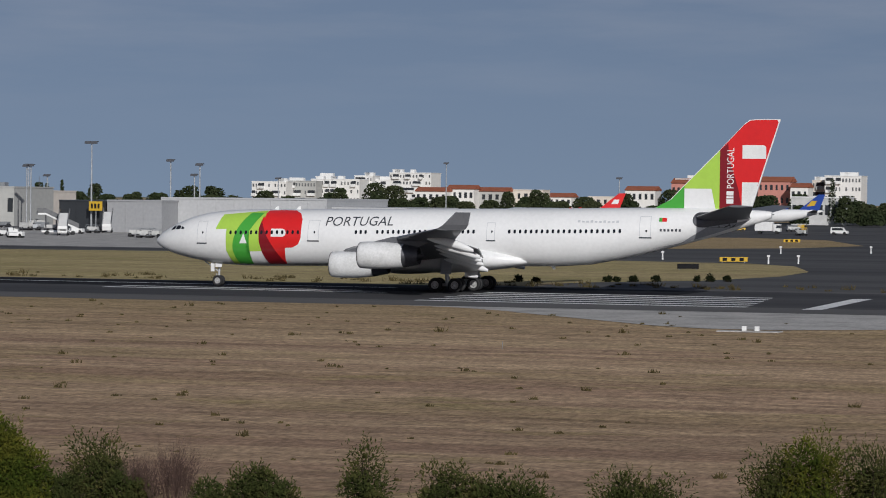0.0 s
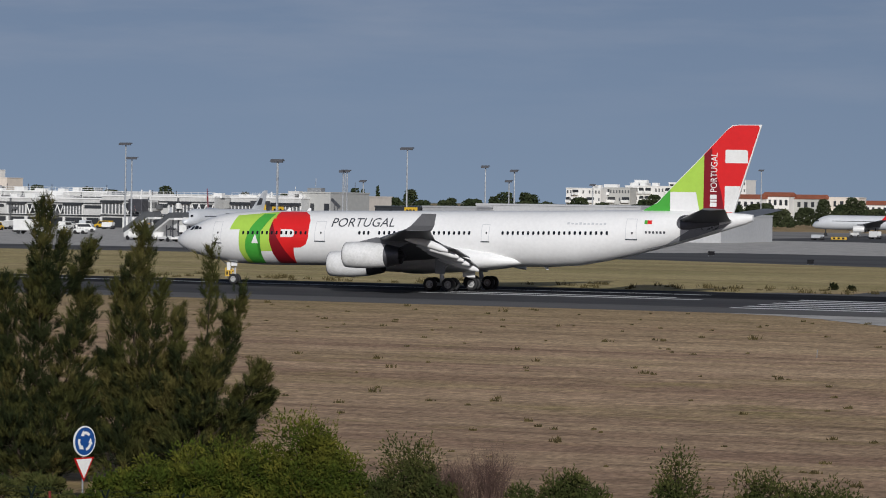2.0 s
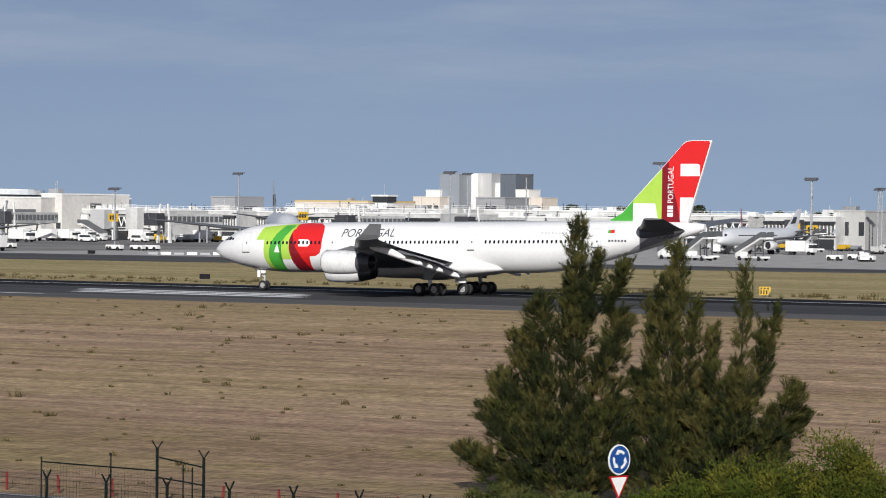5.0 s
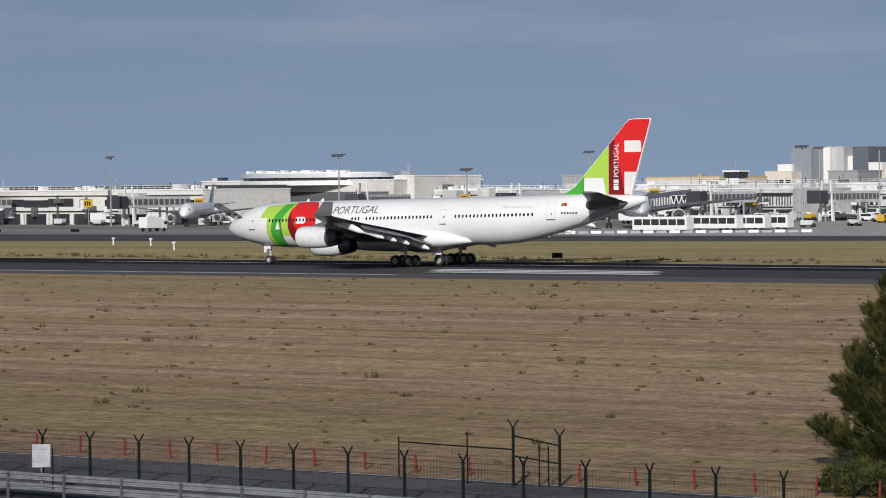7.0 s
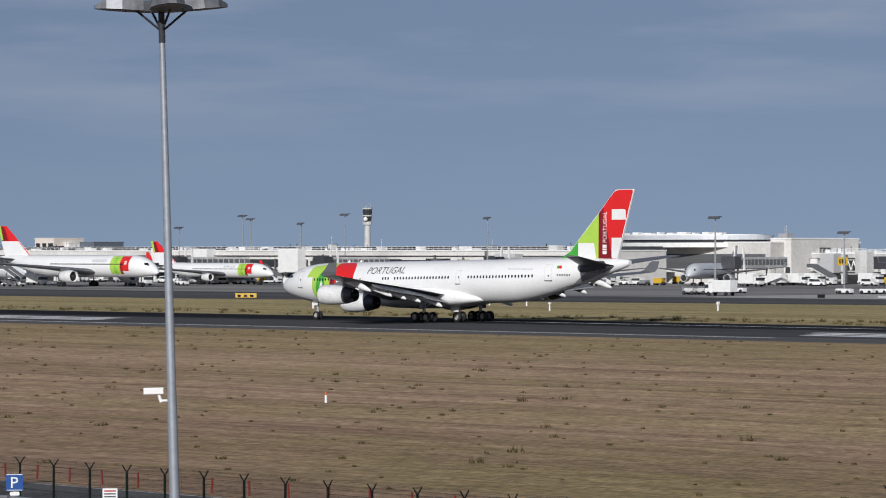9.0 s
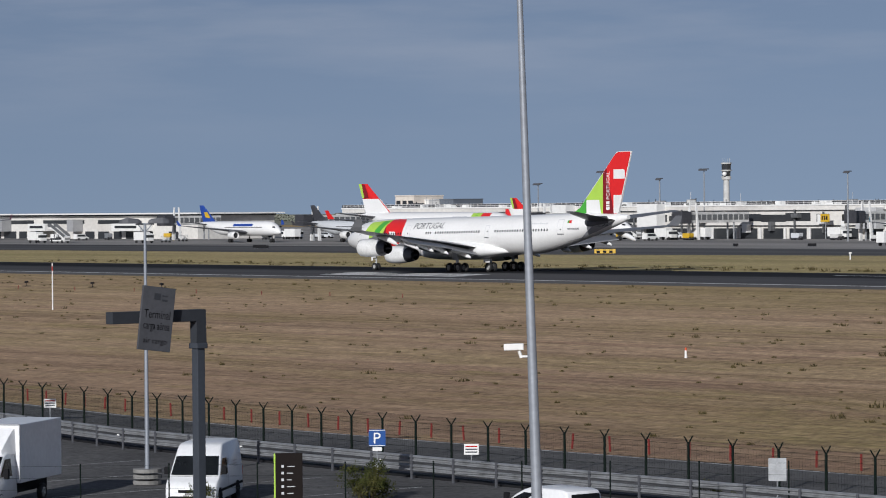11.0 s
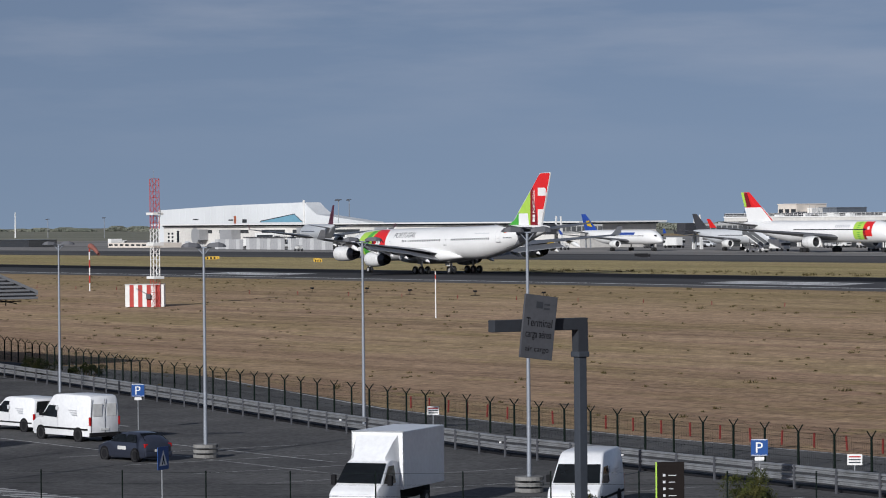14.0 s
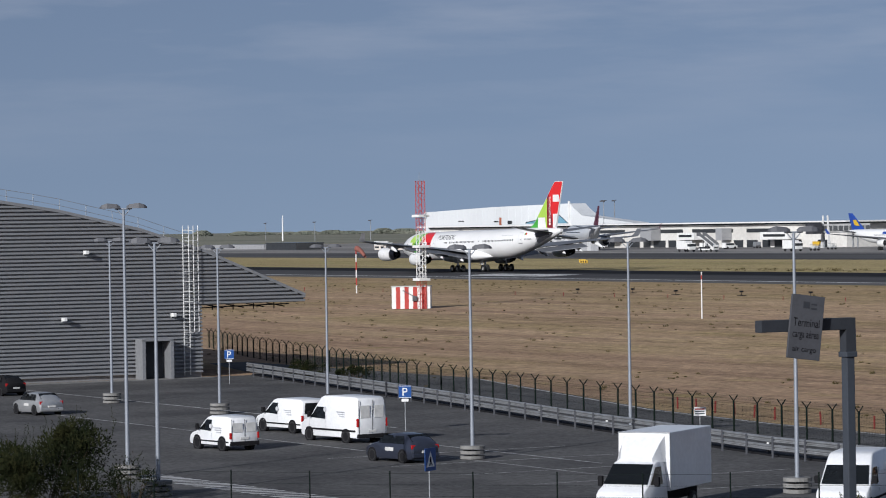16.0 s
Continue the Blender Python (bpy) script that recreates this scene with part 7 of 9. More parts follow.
def block(name, x0, x1, y, z0, z1, depth, mat, label, cat, win=None, rib=0.0, roof=0):
    """A building block facing the runway, with its windows, ribs or roof."""
    t_ = thing(name, pose((x0 + x1) / 2, y, 0), label, cat)
    w = (x1 - x0) / 2
    bm = bmesh.new()
    box(bm, -w, w, 0, depth, z0, z1)
    part("wall", bm, M[mat], t_)
    if roof:
        bm = bmesh.new()
        rings(bm, [[(-w - 0.4, -0.6, z1 + 0.02), (-w - 0.4, depth + 0.6, z1 + 0.02), (-w - 0.4, depth / 2, z1 + depth * 0.16)], [(w + 0.4, -0.6, z1 + 0.02), (w + 0.4, depth + 0.6, z1 + 0.02), (w + 0.4, depth / 2, z1 + depth * 0.16)]])
        bmesh.ops.recalc_face_normals(bm, faces=bm.faces[:])
        part("roof", bm, M["roof_tile"], t_, "red tiled pitched roof")
    elif z1 - z0 > 2:
        bm = bmesh.new()
        box(bm, -w - 0.15, w + 0.15, -0.2, depth + 0.15, z1 - 0.02, z1 + 0.35)
        part("parapet", bm, M["white_plain"] if mat in ("white_dull", "white_warm", "flat_white", "panel_white") else M[mat], t_)
    if rib:
        n = max(1, int(2 * w / rib))
        bm = bmesh.new()
        for i in range(n + 1):
            xx = -w + 2 * w * i / n
            box(bm, xx - 0.08, xx + 0.08, -0.12, 0.0, z0, z1)
        tagged(part("panel_rib", bm, M[mat], t_), kind="stuff")
    if "pier" in name:
        # bays of glazing, blank wall, lattice and boxes over a service floor painted dark for shade
        rng = random.Random(int(abs(x0) * 7 + y))
        h = z1 - z0
        nb = max(2, int(2 * w / (9 if x1 < -565 else 5.5)))
        bw = 2 * w / nb
        for c in range(nb):
            cx = -w + bw * (c + 0.5)
            if rng.random() < 0.5:
                panel_at("wall_box", t_, cx + rng.uniform(-1, 1), -0.9, z0 + h * rng.uniform(0.3, 0.75), bw * rng.uniform(0.12, 0.4), 1.6, h * rng.uniform(0.08, 0.3), "", unit_white if rng.random() < 0.6 else unit_band)
            if rng.random() < 0.35:
                panel_at("duct", t_, cx + rng.uniform(-2, 2), -0.5, z0 + h * 0.5, 0.35, 0.5, h * rng.uniform(0.5, 1.1), "", unit_band)
            if rng.random() < 0.9:
                panel_at("service_floor_shade", t_, cx, -0.03, z0 + h * 0.16, bw * rng.uniform(0.6, 0.97), 0.16, h * 0.32, "dark flat panel for the shaded service floor")
            style = rng.random()
            if x1 < -565:
                # long pier: continuous dark window band under a white fascia
                panel_at("window_band", t_, cx, -0.03, z0 + h * (0.62 + 0.04 * rng.random()), bw * rng.choice((1.0, 1.0, 0.8, 0.5)), 0.18, h * rng.uniform(0.16, 0.26), "dark window band")
                style = 1.0 if style > 0.85 else 0.7 if style > 0.7 else 2.0
            if style > 1.5:
                pass
            elif style < 0.40:
                panel_at("glazing", t_, cx, -0.03, z0 + h * 0.60, bw * 0.94, 0.2, h * 0.30, "grey glazed walkway", unit_band)
                bm = bmesh.new()
                for k in range(7):
                    xx = cx - bw * 0.47 + bw * 0.94 * k / 6
                    box(bm, xx - 0.12, xx + 0.12, -0.3, -0.13, z0 + h * 0.42, z0 + h * 0.78)
                part("mullion", bm, M["white_plain"], t_)
                panel_at("canopy", t_, cx, -0.5, z0 + h * 0.82, bw * 0.98, 1.0, h * 0.07, "dark canopy edge")
            elif style < 0.62:
                # dark sheet paints the shade behind the lattice
                panel_at("recess_shade", t_, cx, -0.03, z0 + h * 0.62, bw * 0.94, 0.2, h * 0.34, "dark flat panel for the shade behind lattice")
                bm = bmesh.new()
                for k in range(6):
                    xa, xb = cx - bw * 0.47 + bw * 0.157 * k, cx - bw * 0.47 + bw * 0.157 * (k + 1)
                    za, zb = (0.46, 0.78) if k % 2 else (0.78, 0.46)
                    tube(bm, (xa, -0.3, z0 + h * za), (xb, -0.3, z0 + h * zb), 0.16, seg=4)
                part("lattice", bm, M["white_plain"], t_)
            elif style < 0.82:
                panel_at("window", t_, cx, -0.03, z0 + h * 0.72, bw * rng.uniform(0.5, 0.9), 0.16, h * 0.12)
            else:
                bm = bmesh.new()
                bx = bw * rng.uniform(0.25, 0.45)
                box(bm, cx - bx, cx + bx, -3.5, 0.0, z0 + h * rng.uniform(0.28, 0.4), z0 + h * rng.uniform(0.85, 1.12), 0.08)
                part("annex", bm, M[rng.choice(("white_plain", "white_dull", "panel_pale"))], t_, "projecting white box")
            panel_at("column", t_, -w + bw * c + 0.3, -0.6, z0 + h * 0.17, 0.45, 0.45, h * 0.34, "", unit_white)
        for zz, th in ((z0 + h * 0.40, 0.22), (z0 + h * 0.86, 0.16)):
            panel_at("ledge", t_, 0, -0.35, zz, 2 * w, 0.5, th, "thin dark ledge")
        bm = bmesh.new()
        for k in range(int(w) + 1):
            tube(bm, (-w + k * 2, 0.4, z1 + 0.3), (-w + k * 2, 0.4, z1 + 1.3), 0.05, seg=4)
        for hh in (0.75, 1.3):
            tube(bm, (-w, 0.4, z1 + hh), (w, 0.4, z1 + hh), 0.05, seg=4)
        tagged(part("roof_rail", bm, M["white_plain"], t_, "white roof guard rail"), kind="stuff")
        for k in range(int(w / 2.5)):
            xx = rng.uniform(-w, w)
            if rng.random() < 0.5:
                panel_at("roof_unit", t_, xx, 4, z1 + 0.6, rng.uniform(0.8, 3.5), 2, rng.uniform(0.5, 1.4), "", unit_white)
            else:
                panel_at("roof_post", t_, xx, 1.5, z1 + 1.0, 0.14, 0.14, rng.uniform(1.2, 2.6))
    elif win:
        rows, cols = win
        rng = random.Random(int(abs(x0) * 7 + y))
        for r in range(rows):
            hh = (z1 - z0) / rows
            for c in range(cols):
                ww = 2 * w / cols
                if rng.random() < 0.12:
                    continue
                sx = ww * (0.72 if cols > 1 else 0.92) * rng.uniform(0.7, 1.05)
                sx = min(sx, ww * 0.95)
                panel_at("window", t_, -w + ww * (c + 0.5), -0.02, z0 + hh * (r + 0.55), sx * (0.7 if "apartment" in name or name == "house" else 1), 0.16, hh * (0.42 if rows > 1 else 0.36), "", unit_band if "apartment" in name or win == (1, 1) else None)
    if name == "apartment_block":
        rng = random.Random(int(abs(x0) * 3 + y))
        hh = (z1 - z0) / win[0]
        for r in range(win[0]):
            for k in range(max(2, int(w / 3))):
                bl = rng.uniform(1.6, 4.2)
                cx = rng.uniform(-w + bl / 2, w - bl / 2)
                panel_at("balcony", t_, cx, -0.75, z0 + hh * (r + 0.28), bl, 1.4, hh * 0.36, "", unit_white)
                # dark sheet on the flat wall paints the shade above the balcony
                panel_at("loggia_shade", t_, cx, -0.06, z0 + hh * (r + 0.66), bl * 0.94, 0.2, hh * 0.36)
        for k in range(3):
            panel_at("roof_hut", t_, rng.uniform(-w * 0.8, w * 0.8), 4, z1 + 0.9, rng.uniform(1.5, 4.0), 3, 1.8, "", unit_white)
    if "terminal" in name and z1 - z0 > 4:
        rng = random.Random(int(abs(x1) * 5 + y))
        for i in range(max(1, int(w / 9))):
            bm = bmesh.new()
            xx, uw = rng.uniform(-w * 0.95, w * 0.95), rng.uniform(0.6, 2.6)
            box(bm, xx - uw, xx + uw, 3, 5.5, z1 + 0.3, z1 + rng.uniform(0.9, 2.0), 0.06)
            if rng.random() < 0.5:
                tube(bm, (xx, 4, z1 + 0.8), (xx, 4, z1 + rng.uniform(2.5, 4.2)), 0.07, seg=5)
            part("roof_unit", bm, M[rng.choice(("white_dull", "panel_grey", "galvanised", "metal_dark"))], t_, "small roof plant unit")
    return t_


def apron_mast(x, y, z, kind):
    t_ = thing("floodlight_mast", pose(x, y, 0), "tall grey apron floodlight mast", "floodlight mast", "apron masts")
    bm = bmesh.new()
    tube(bm, (0, 0, 0), (0, 0, z), 0.26, 0.14, 8)
    part("pole", bm, M["galvanised"], t_)
    bm = bmesh.new()
    r = 1.5 if kind else 0.9
    box(bm, -r, r, -0.5, 0.5, z - 0.25, z, 0.05)
    for a in range(6 if kind else 4):
        xx = -r + 2 * r * (a + 0.5) / (6 if kind else 4)
        box(bm, xx - 0.24, xx + 0.24, -0.8, -0.3, z - 0.62, z - 0.22, 0.04)
    part("lamp_frame", bm, M["sign_grey"], t_, "ring of dark floodlights")


def hangar_hall():
    """Maintenance hangar: a roof that rises along its length, a tall end post and a falling wing."""
    t_ = thing("maintenance_hangar", pose(-1084.6, 640, 0), "large white metal-clad hangar with a rising roof", "hangar")
    for nm, pts, mt in (("wall", [(-118, 0), (0, 0), (0, 16.3), (-60, 15.6), (-112, 14.2), (-118, 14.2)], "panel_white"), ("end_wing", [(0.6, 0), (46, 0), (46, 8.6), (42, 8.9), (9.5, 11.6), (4.0, 14.2), (0.6, 16.2)], "panel_white")):
        bm = bmesh.new()
        rings(bm, [[(a, q, b) for a, b in pts] for q in (0, 7)])
        bmesh.ops.recalc_face_normals(bm, faces=bm.faces[:])
        part(nm, bm, M[mt], t_, "white metal cladding")
    bm = bmesh.new()
    box(bm, -0.1, 0.5, -0.5, 0.2, 0, 17.2, 0.05)
    part("end_post", bm, M["white_plain"], t_, "tall white end post")
    bm = bmesh.new()
    for k in range(22):
        xx = -116 + k * 5.3
        box(bm, xx - 0.06, xx + 0.06, -0.08, 0.0, 0, 14.1 + (xx + 112) * 0.019)
    tagged(part("panel_rib", bm, M["panel_white"], t_), kind="stuff")
    bm = bmesh.new()
    rings(bm, [[(a, q, b) for a, b in ((-33, 8.8), (-0.8, 8.8), (-7.2, 11.9), (-22, 10.4), (-33, 9.3))] for q in (-0.15, 0.02)])
    bmesh.ops.recalc_face_normals(bm, faces=bm.faces[:])
    gl = part("window_strip", bm, M["teal_glass"], t_, "slanting pale blue window strip")
    bm = bmesh.new()
    for a, b in (((-33, 9.3), (-22, 10.4)), ((-22, 10.4), (-7.2, 11.9)), ((-7.2, 11.9), (-0.8, 8.8)), ((-33, 8.8), (-33, 9.3))):
        tube(bm, (a[0], -0.2, a[1]), (b[0], -0.2, b[1]), 0.16, seg=4)
    part("frame", bm, M["glass_dark"], gl, "dark window frame")
    for a, b, w_, h_, mt in ((-86, 10.2, 4.5, 0.35, "glass_dark"), (-57, 9.8, 3.4, 0.5, "glass_dark"), (-46, 9.4, 3.4, 1.4, "glass_dark"), (-53.6, 9.9, 1.6, 3.0, "roof_tile")):
        bm = bmesh.new()
        box(bm, a - w_ / 2, a + w_ / 2, -0.16, 0.0, b - h_ / 2, b + h_ / 2)
        part("vent", bm, M[mt], t_)


def long_pier(x0, x1, y, z, depth):
    """A long white pier: thin projecting roof, clerestory shadow gap, broken dark window band, boxes in front."""
    t_ = thing("terminal_pier", pose(x0, y, 0), "long white terminal pier with dark window bands", "terminal building")
    w = x1 - x0
    rng = random.Random(31)
    bm = bmesh.new()
    box(bm, 0, w, 0, depth, 0, z - 0.95)
    part("wall", bm, M["white_warm"], t_)
    bm = bmesh.new()
    box(bm, -2, w + 1, 0.6, depth, z - 0.96, z - 0.45)
    part("clerestory", bm, M["glass_dark"], t_, "dark clerestory glazing")
    bm = bmesh.new()
    box(bm, -6, w + 3, -2.5, depth + 2, z - 0.46, z, 0.05)
    part("roof", bm, M["white_plain"], t_, "thin white projecting roof")
    xx = 24.0
    while xx < w - 12:
        ln = rng.uniform(14, 34)
        ln = min(ln, w - 8 - xx)
        panel_at("window_band", t_, xx + ln / 2, -0.04, z * 0.66, ln, 0.2, z * 0.15, "dark window band")
        xx += ln + rng.uniform(5, 12)
    for k in range(9):
        bx, bw, kind = 26 + k * (w - 40) / 9 + rng.uniform(-4, 4), rng.uniform(5, 13), rng.random()
        bm = bmesh.new()
        if kind < 0.45:
            box(bm, bx, bx + bw * 0.7, -4, 0, 2.4, z * rng.uniform(0.72, 0.84), 0.06)
            part("stair_tower", bm, M["panel_grey"], t_, "grey metal-clad stair tower")
        else:
            box(bm, bx, bx + bw * 1.6, -5, 0, 2.6, 5.0, 0.06)
            part("annex", bm, M["white_plain"], t_, "projecting white box")
            panel_at("window", t_, bx + bw * 0.8, -5.04, 3.9, bw * 1.2, 0.12, 0.8, "dark annex window")
    nb = int(w / 8)
    for c in range(4, nb):
        if rng.random() < 0.7:
            # dark sheet paints the shade of the open floor
            panel_at("service_floor_shade", t_, c * w / nb + 4, -0.04, 1.2, w / nb * rng.uniform(0.5, 0.95), 0.16, 2.4, "dark flat panel for the shaded service floor")
    # gable end bay with small windows and the stand number disc
    for a in (4.0, 7.0):
        for b in (2.0, 3.4, 4.8):
            panel_at("window", t_, a, -0.04, b, 1.3, 0.12, 0.8)
    panel_at("window", t_, 11.5, -0.04, 3.6, 1.8, 0.12, 4.6)
    bm = bmesh.new()
    tube(bm, (25, -0.02, 4.0), (25, -0.12, 4.0), 3.1, seg=28)
    dk = part("number_disc", bm, M["panel_grey"], t_, "pale grey stand number disc")
    bm = text_mesh("146", 2.4)
    for v_ in bm.verts:
        v_.co = (25 + v_.co.x, -0.14, 3.15 + v_.co.y)
    part("lettering", bm, M["dark_text"], dk, "dark stand number")


def blast_screen(x0, x1, y, h, capped):
    """A corrugated translucent blast screen on the apron, some with a flat roof."""
    t_ = thing("blast_screen", pose(x0, y, 0), "grey corrugated metal blast screen on the apron", "screen", "blast screens")
    w = x1 - x0
    n = int(w / 2.2)
    for k in range(n):
        bm = bmesh.new()
        a = k * w / n
        rings(bm, [[(a + w / n * u, q, zz) for u, q in ((0, 0), (0.25, -0.25), (0.5, 0), (0.75, -0.25), (0.97, 0), (0.97, 0.12), (0, 0.12))] for zz in (0.1, h)])
        bmesh.ops.recalc_face_normals(bm, faces=bm.faces[:])
        part("sheet", bm, M["panel_grey"] if k % 3 else M["panel_pale"], t_)
    if capped:
        bm = bmesh.new()
        box(bm, -1.0, w + 1.0, -0.6, 6.0, h + 0.02, h + 0.3, 0.03)
        for a in (0.1, w - 0.1):
            tube(bm, (a, 5.5, 0), (a, 5.5, h), 0.15, seg=6)
        part("canopy", bm, M["roof_dark"], t_, "dark flat canopy")


def plain_mast(x, y, z):
    bm = bmesh.new()
    tube(bm, (x, y, 0), (x, y, z), 0.5, 0.3, 10)
    solo("mast", bm, M["white_plain"], "plain tall white mast beyond the runway", "mast")


def control_tower(x, y, z):
    t_ = thing("control_tower", pose(x, y, 0), "slim white airport control tower", "control tower")
    bm = bmesh.new()
    tube(bm, (0, 0, 0), (0, 0, z - 8), 1.5, 1.25, 16)
    part("shaft", bm, M["white_dull"], t_, smooth=True)
    for z0, z1, r, mt, nm in ((z - 8, z - 6.6, 3.0, "white_dull", "gallery"), (z - 6.6, z - 4.4, 2.6, "glass_dark", "equipment_floor"), (z - 4.4, z - 3.8, 3.3, "white_dull", "walkway"), (z - 3.8, z - 1.3, 2.9, "glass_dark", "cab_glazing"), (z - 1.3, z - 0.7, 3.3, "white_dull", "roof")):
        bm = bmesh.new()
        tube(bm, (0, 0, z0), (0, 0, z1), r * 0.68, r * 0.74, 12)
        part(nm, bm, M[mt], t_)
    bm = bmesh.new()
    for a in (-2, -0.7, 0.8, 2):
        tube(bm, (a, 0, z - 0.7), (a, 0, z + 1.2), 0.07, seg=5)
    part("aerial", bm, M["galvanised"], t_)
    bm = bmesh.new()
    bmesh.ops.create_uvsphere(bm, u_segments=12, v_segments=8, radius=1.0, matrix=Matrix.Translation((1.3, -2.4, z - 5.6)))
    part("radar_dome", bm, M["white_plain"], t_, smooth=True)


def old_tower(x, y, z):
    t_ = thing("old_control_tower", pose(x, y, 0), "small white old control tower with a glazed top", "control tower")
    for z0, z1, r, mt, nm in ((0, z - 4.5, 2.6, "white_dull", "shaft"), (z - 4.5, z - 3.9, 3.3, "white_plain", "walkway"), (z - 3.9, z - 3.0, 2.4, "white_plain", "lower_wall"), (z - 3.0, z - 1.1, 2.9, "glass_dark", "cab_glazing"), (z - 1.1, z - 0.5, 3.3, "white_plain", "roof")):
        bm = bmesh.new()
        box(bm, -r, r, -r, r, z0, z1, 0.1)
        part(nm, bm, M[mt], t_)
    bm = bmesh.new()
    tube(bm, (0, 0, z - 0.5), (0, 0, z + 3), 0.08, seg=5)
    part("aerial", bm, M["galvanised"], t_)


def round_hall(x0, x1, y, z):
    t_ = thing("round_hall", pose((x0 + x1) / 2, y, 0), "rounded upper hall with dark glazing and steel roof edge", "terminal building")
    w = (x1 - x0) / 2
    for za, zb, k, mt, nm in ((z - 3.4, z - 2.1, 1.0, "white_plain", "lower_band"), (z - 2.1, z - 1.3, 0.97, "glass_dark", "glazing"), (z - 1.3, z - 0.1, 1.0, "silver_paint", "roof_edge"), (z - 0.1, z + 0.2, 0.9, "white_plain", "roof")):
        bm = bmesh.new()
        lo = [(w * k * math.cos(2 * math.pi * i / 40), 17 * k * math.sin(2 * math.pi * i / 40) + 19, za) for i in range(40)]
        rings(bm, [lo, [(a, b, zb) for a, b, c in lo]])
        bmesh.ops.recalc_face_normals(bm, faces=bm.faces[:])
        part(nm, bm, M[mt], t_, smooth=False)
    for k in range(9):
        panel_at("roof_unit", t_, w * (-0.7 + 0.17 * k), 10, z + 0.3, 1.2 + (k % 3), 2, 0.7 + 0.3 * (k % 2), "", unit_white)


TAILS = {"green_red": ("bright_red", "white_paint", "white_paint"), "blue_yellow": ("blue_paint", "yellow_paint", "white_paint"), "silver": ("silver_paint", "metal_dark", "silver_paint"), "red_white": ("bright_red", "white_plain", "silver_paint"),
         "teal": ("teal_paint", "white_plain", "white_paint"), "grey_dark": ("metal_dark", "metal_dark", "silver_paint"), "maroon": ("maroon_paint", "maroon_paint", "silver_paint")}


def parked_jet(x, y, head, L, livery, label):
    """A twin-engined airliner, nose at the place given, tail behind it."""
    t_ = thing("parked_airliner", pose(x, y, 0, 0, 0, head + 180), label, "airplane", "parked airliners")
    k = L / 63.0
    wide = L > 50
    r = 2.82 if wide else 2.0
    zc = 5.3 if wide else 3.9
    c1, c2, cb = TAILS[livery]
    bm = bmesh.new()
    st = ((0, -0.55, 0.03), (0.006, -0.5, 0.2), (0.02, -0.38, 0.42), (0.05, -0.2, 0.68), (0.09, -0.06, 0.9), (0.14, 0, 1), (0.66, 0, 1), (0.74, 0.1, 0.93), (0.84, 0.32, 0.68), (0.93, 0.6, 0.38), (0.985, 0.78, 0.14), (1.0, 0.8, 0.06))
    rings(bm, [[(u * L, r * q * math.cos(2 * math.pi * i / 28), zc + r * d + r * q * math.sin(2 * math.pi * i / 28)) for i in range(28)] for u, d, q in st])
    bmesh.ops.recalc_face_normals(bm, faces=bm.faces[:])
    fu = part("fuselage", bm, M[cb], t_, smooth=True)
    half = 0.47 * L
    for s_ in (-1, 1):
        part("wing", foil([(0.34 * L, 0.535 * L, r * 0.6, zc - r * 0.55, 0.13), (0.41 * L, 0.55 * L, 0.16 * L, zc - r * 0.2, 0.11), (0.58 * L, 0.62 * L, half, zc + r * 0.45, 0.10)], s_, 6), M["wing_grey"], t_, smooth=True)
        bm = bmesh.new()
        rings(bm, [[(0.58 * L, s_ * half, zc + r * 0.45), (0.62 * L, s_ * half, zc + r * 0.45), (0.62 * L, s_ * (half + 0.08), zc + r * 0.45)], [(0.612 * L, s_ * (half + 0.5 * k), zc + r * 0.45 + 2.2 * k), (0.632 * L, s_ * (half + 0.5 * k), zc + r * 0.45 + 2.2 * k), (0.632 * L, s_ * (half + 0.5 * k + 0.05), zc + r * 0.45 + 2.2 * k)]])
        bmesh.ops.recalc_face_normals(bm, faces=bm.faces[:])
        part("winglet", bm, M[c1], t_)
        ex, ey, ez, er = 0.335 * L, s_ * 0.155 * L, zc - r * 0.92, (1.5 if wide else 1.0)
        bm = bmesh.new()
        rings(bm, [ring_pts(ex + u * er, ey, ez, q * er, 18) for u, q in ((0.4, 0.8), (0.05, 0.86), (0, 0.93), (0.25, 1.02), (1.2, 1.06), (2.4, 0.95), (3.1, 0.8))], cap=False)
        bmesh.ops.recalc_face_normals(bm, faces=bm.faces[:])
        en = part("engine", bm, M["nacelle"], t_, "pale engine nacelle", smooth=True)
        bm = bmesh.new()
        rings(bm, [ring_pts(ex + u * er, ey, ez, q * er, 18) for u, q in ((0.42, 0.82), (0.4, 0.25), (0.2, 0.05))])
        part("fan", bm, M["fan_dark"], en, "dark engine fan", smooth=True)
        bm = bmesh.new()
        rings(bm, [ring_pts(ex + u * er, ey, ez, q * er, 18) for u, q in ((3.05, 0.8), (3.6, 0.55), (3.6, 0.2))])
        part("exhaust_nozzle", bm, M["fan_dark"], en, "dark exhaust nozzle", smooth=True)
        bm = bmesh.new()
        box(bm, ex + er * 1.0, ex + er * 3.6, ey - 0.15, ey + 0.15, ez + er * 0.8, zc - r * 0.2)
        part("pylon", bm, M["wing_grey"], en)
        part("tailplane", foil([(0.87 * L, 0.955 * L, r * 0.25, zc + r * 0.55, 0.1), (0.95 * L, 0.985 * L, 0.155 * L, zc + r * 0.95, 0.09)], s_, 5), M["wing_grey"], t_, smooth=True)
    bm = bmesh.new()
    h0, h1 = zc + r * 0.85, zc + r + 0.120 * L
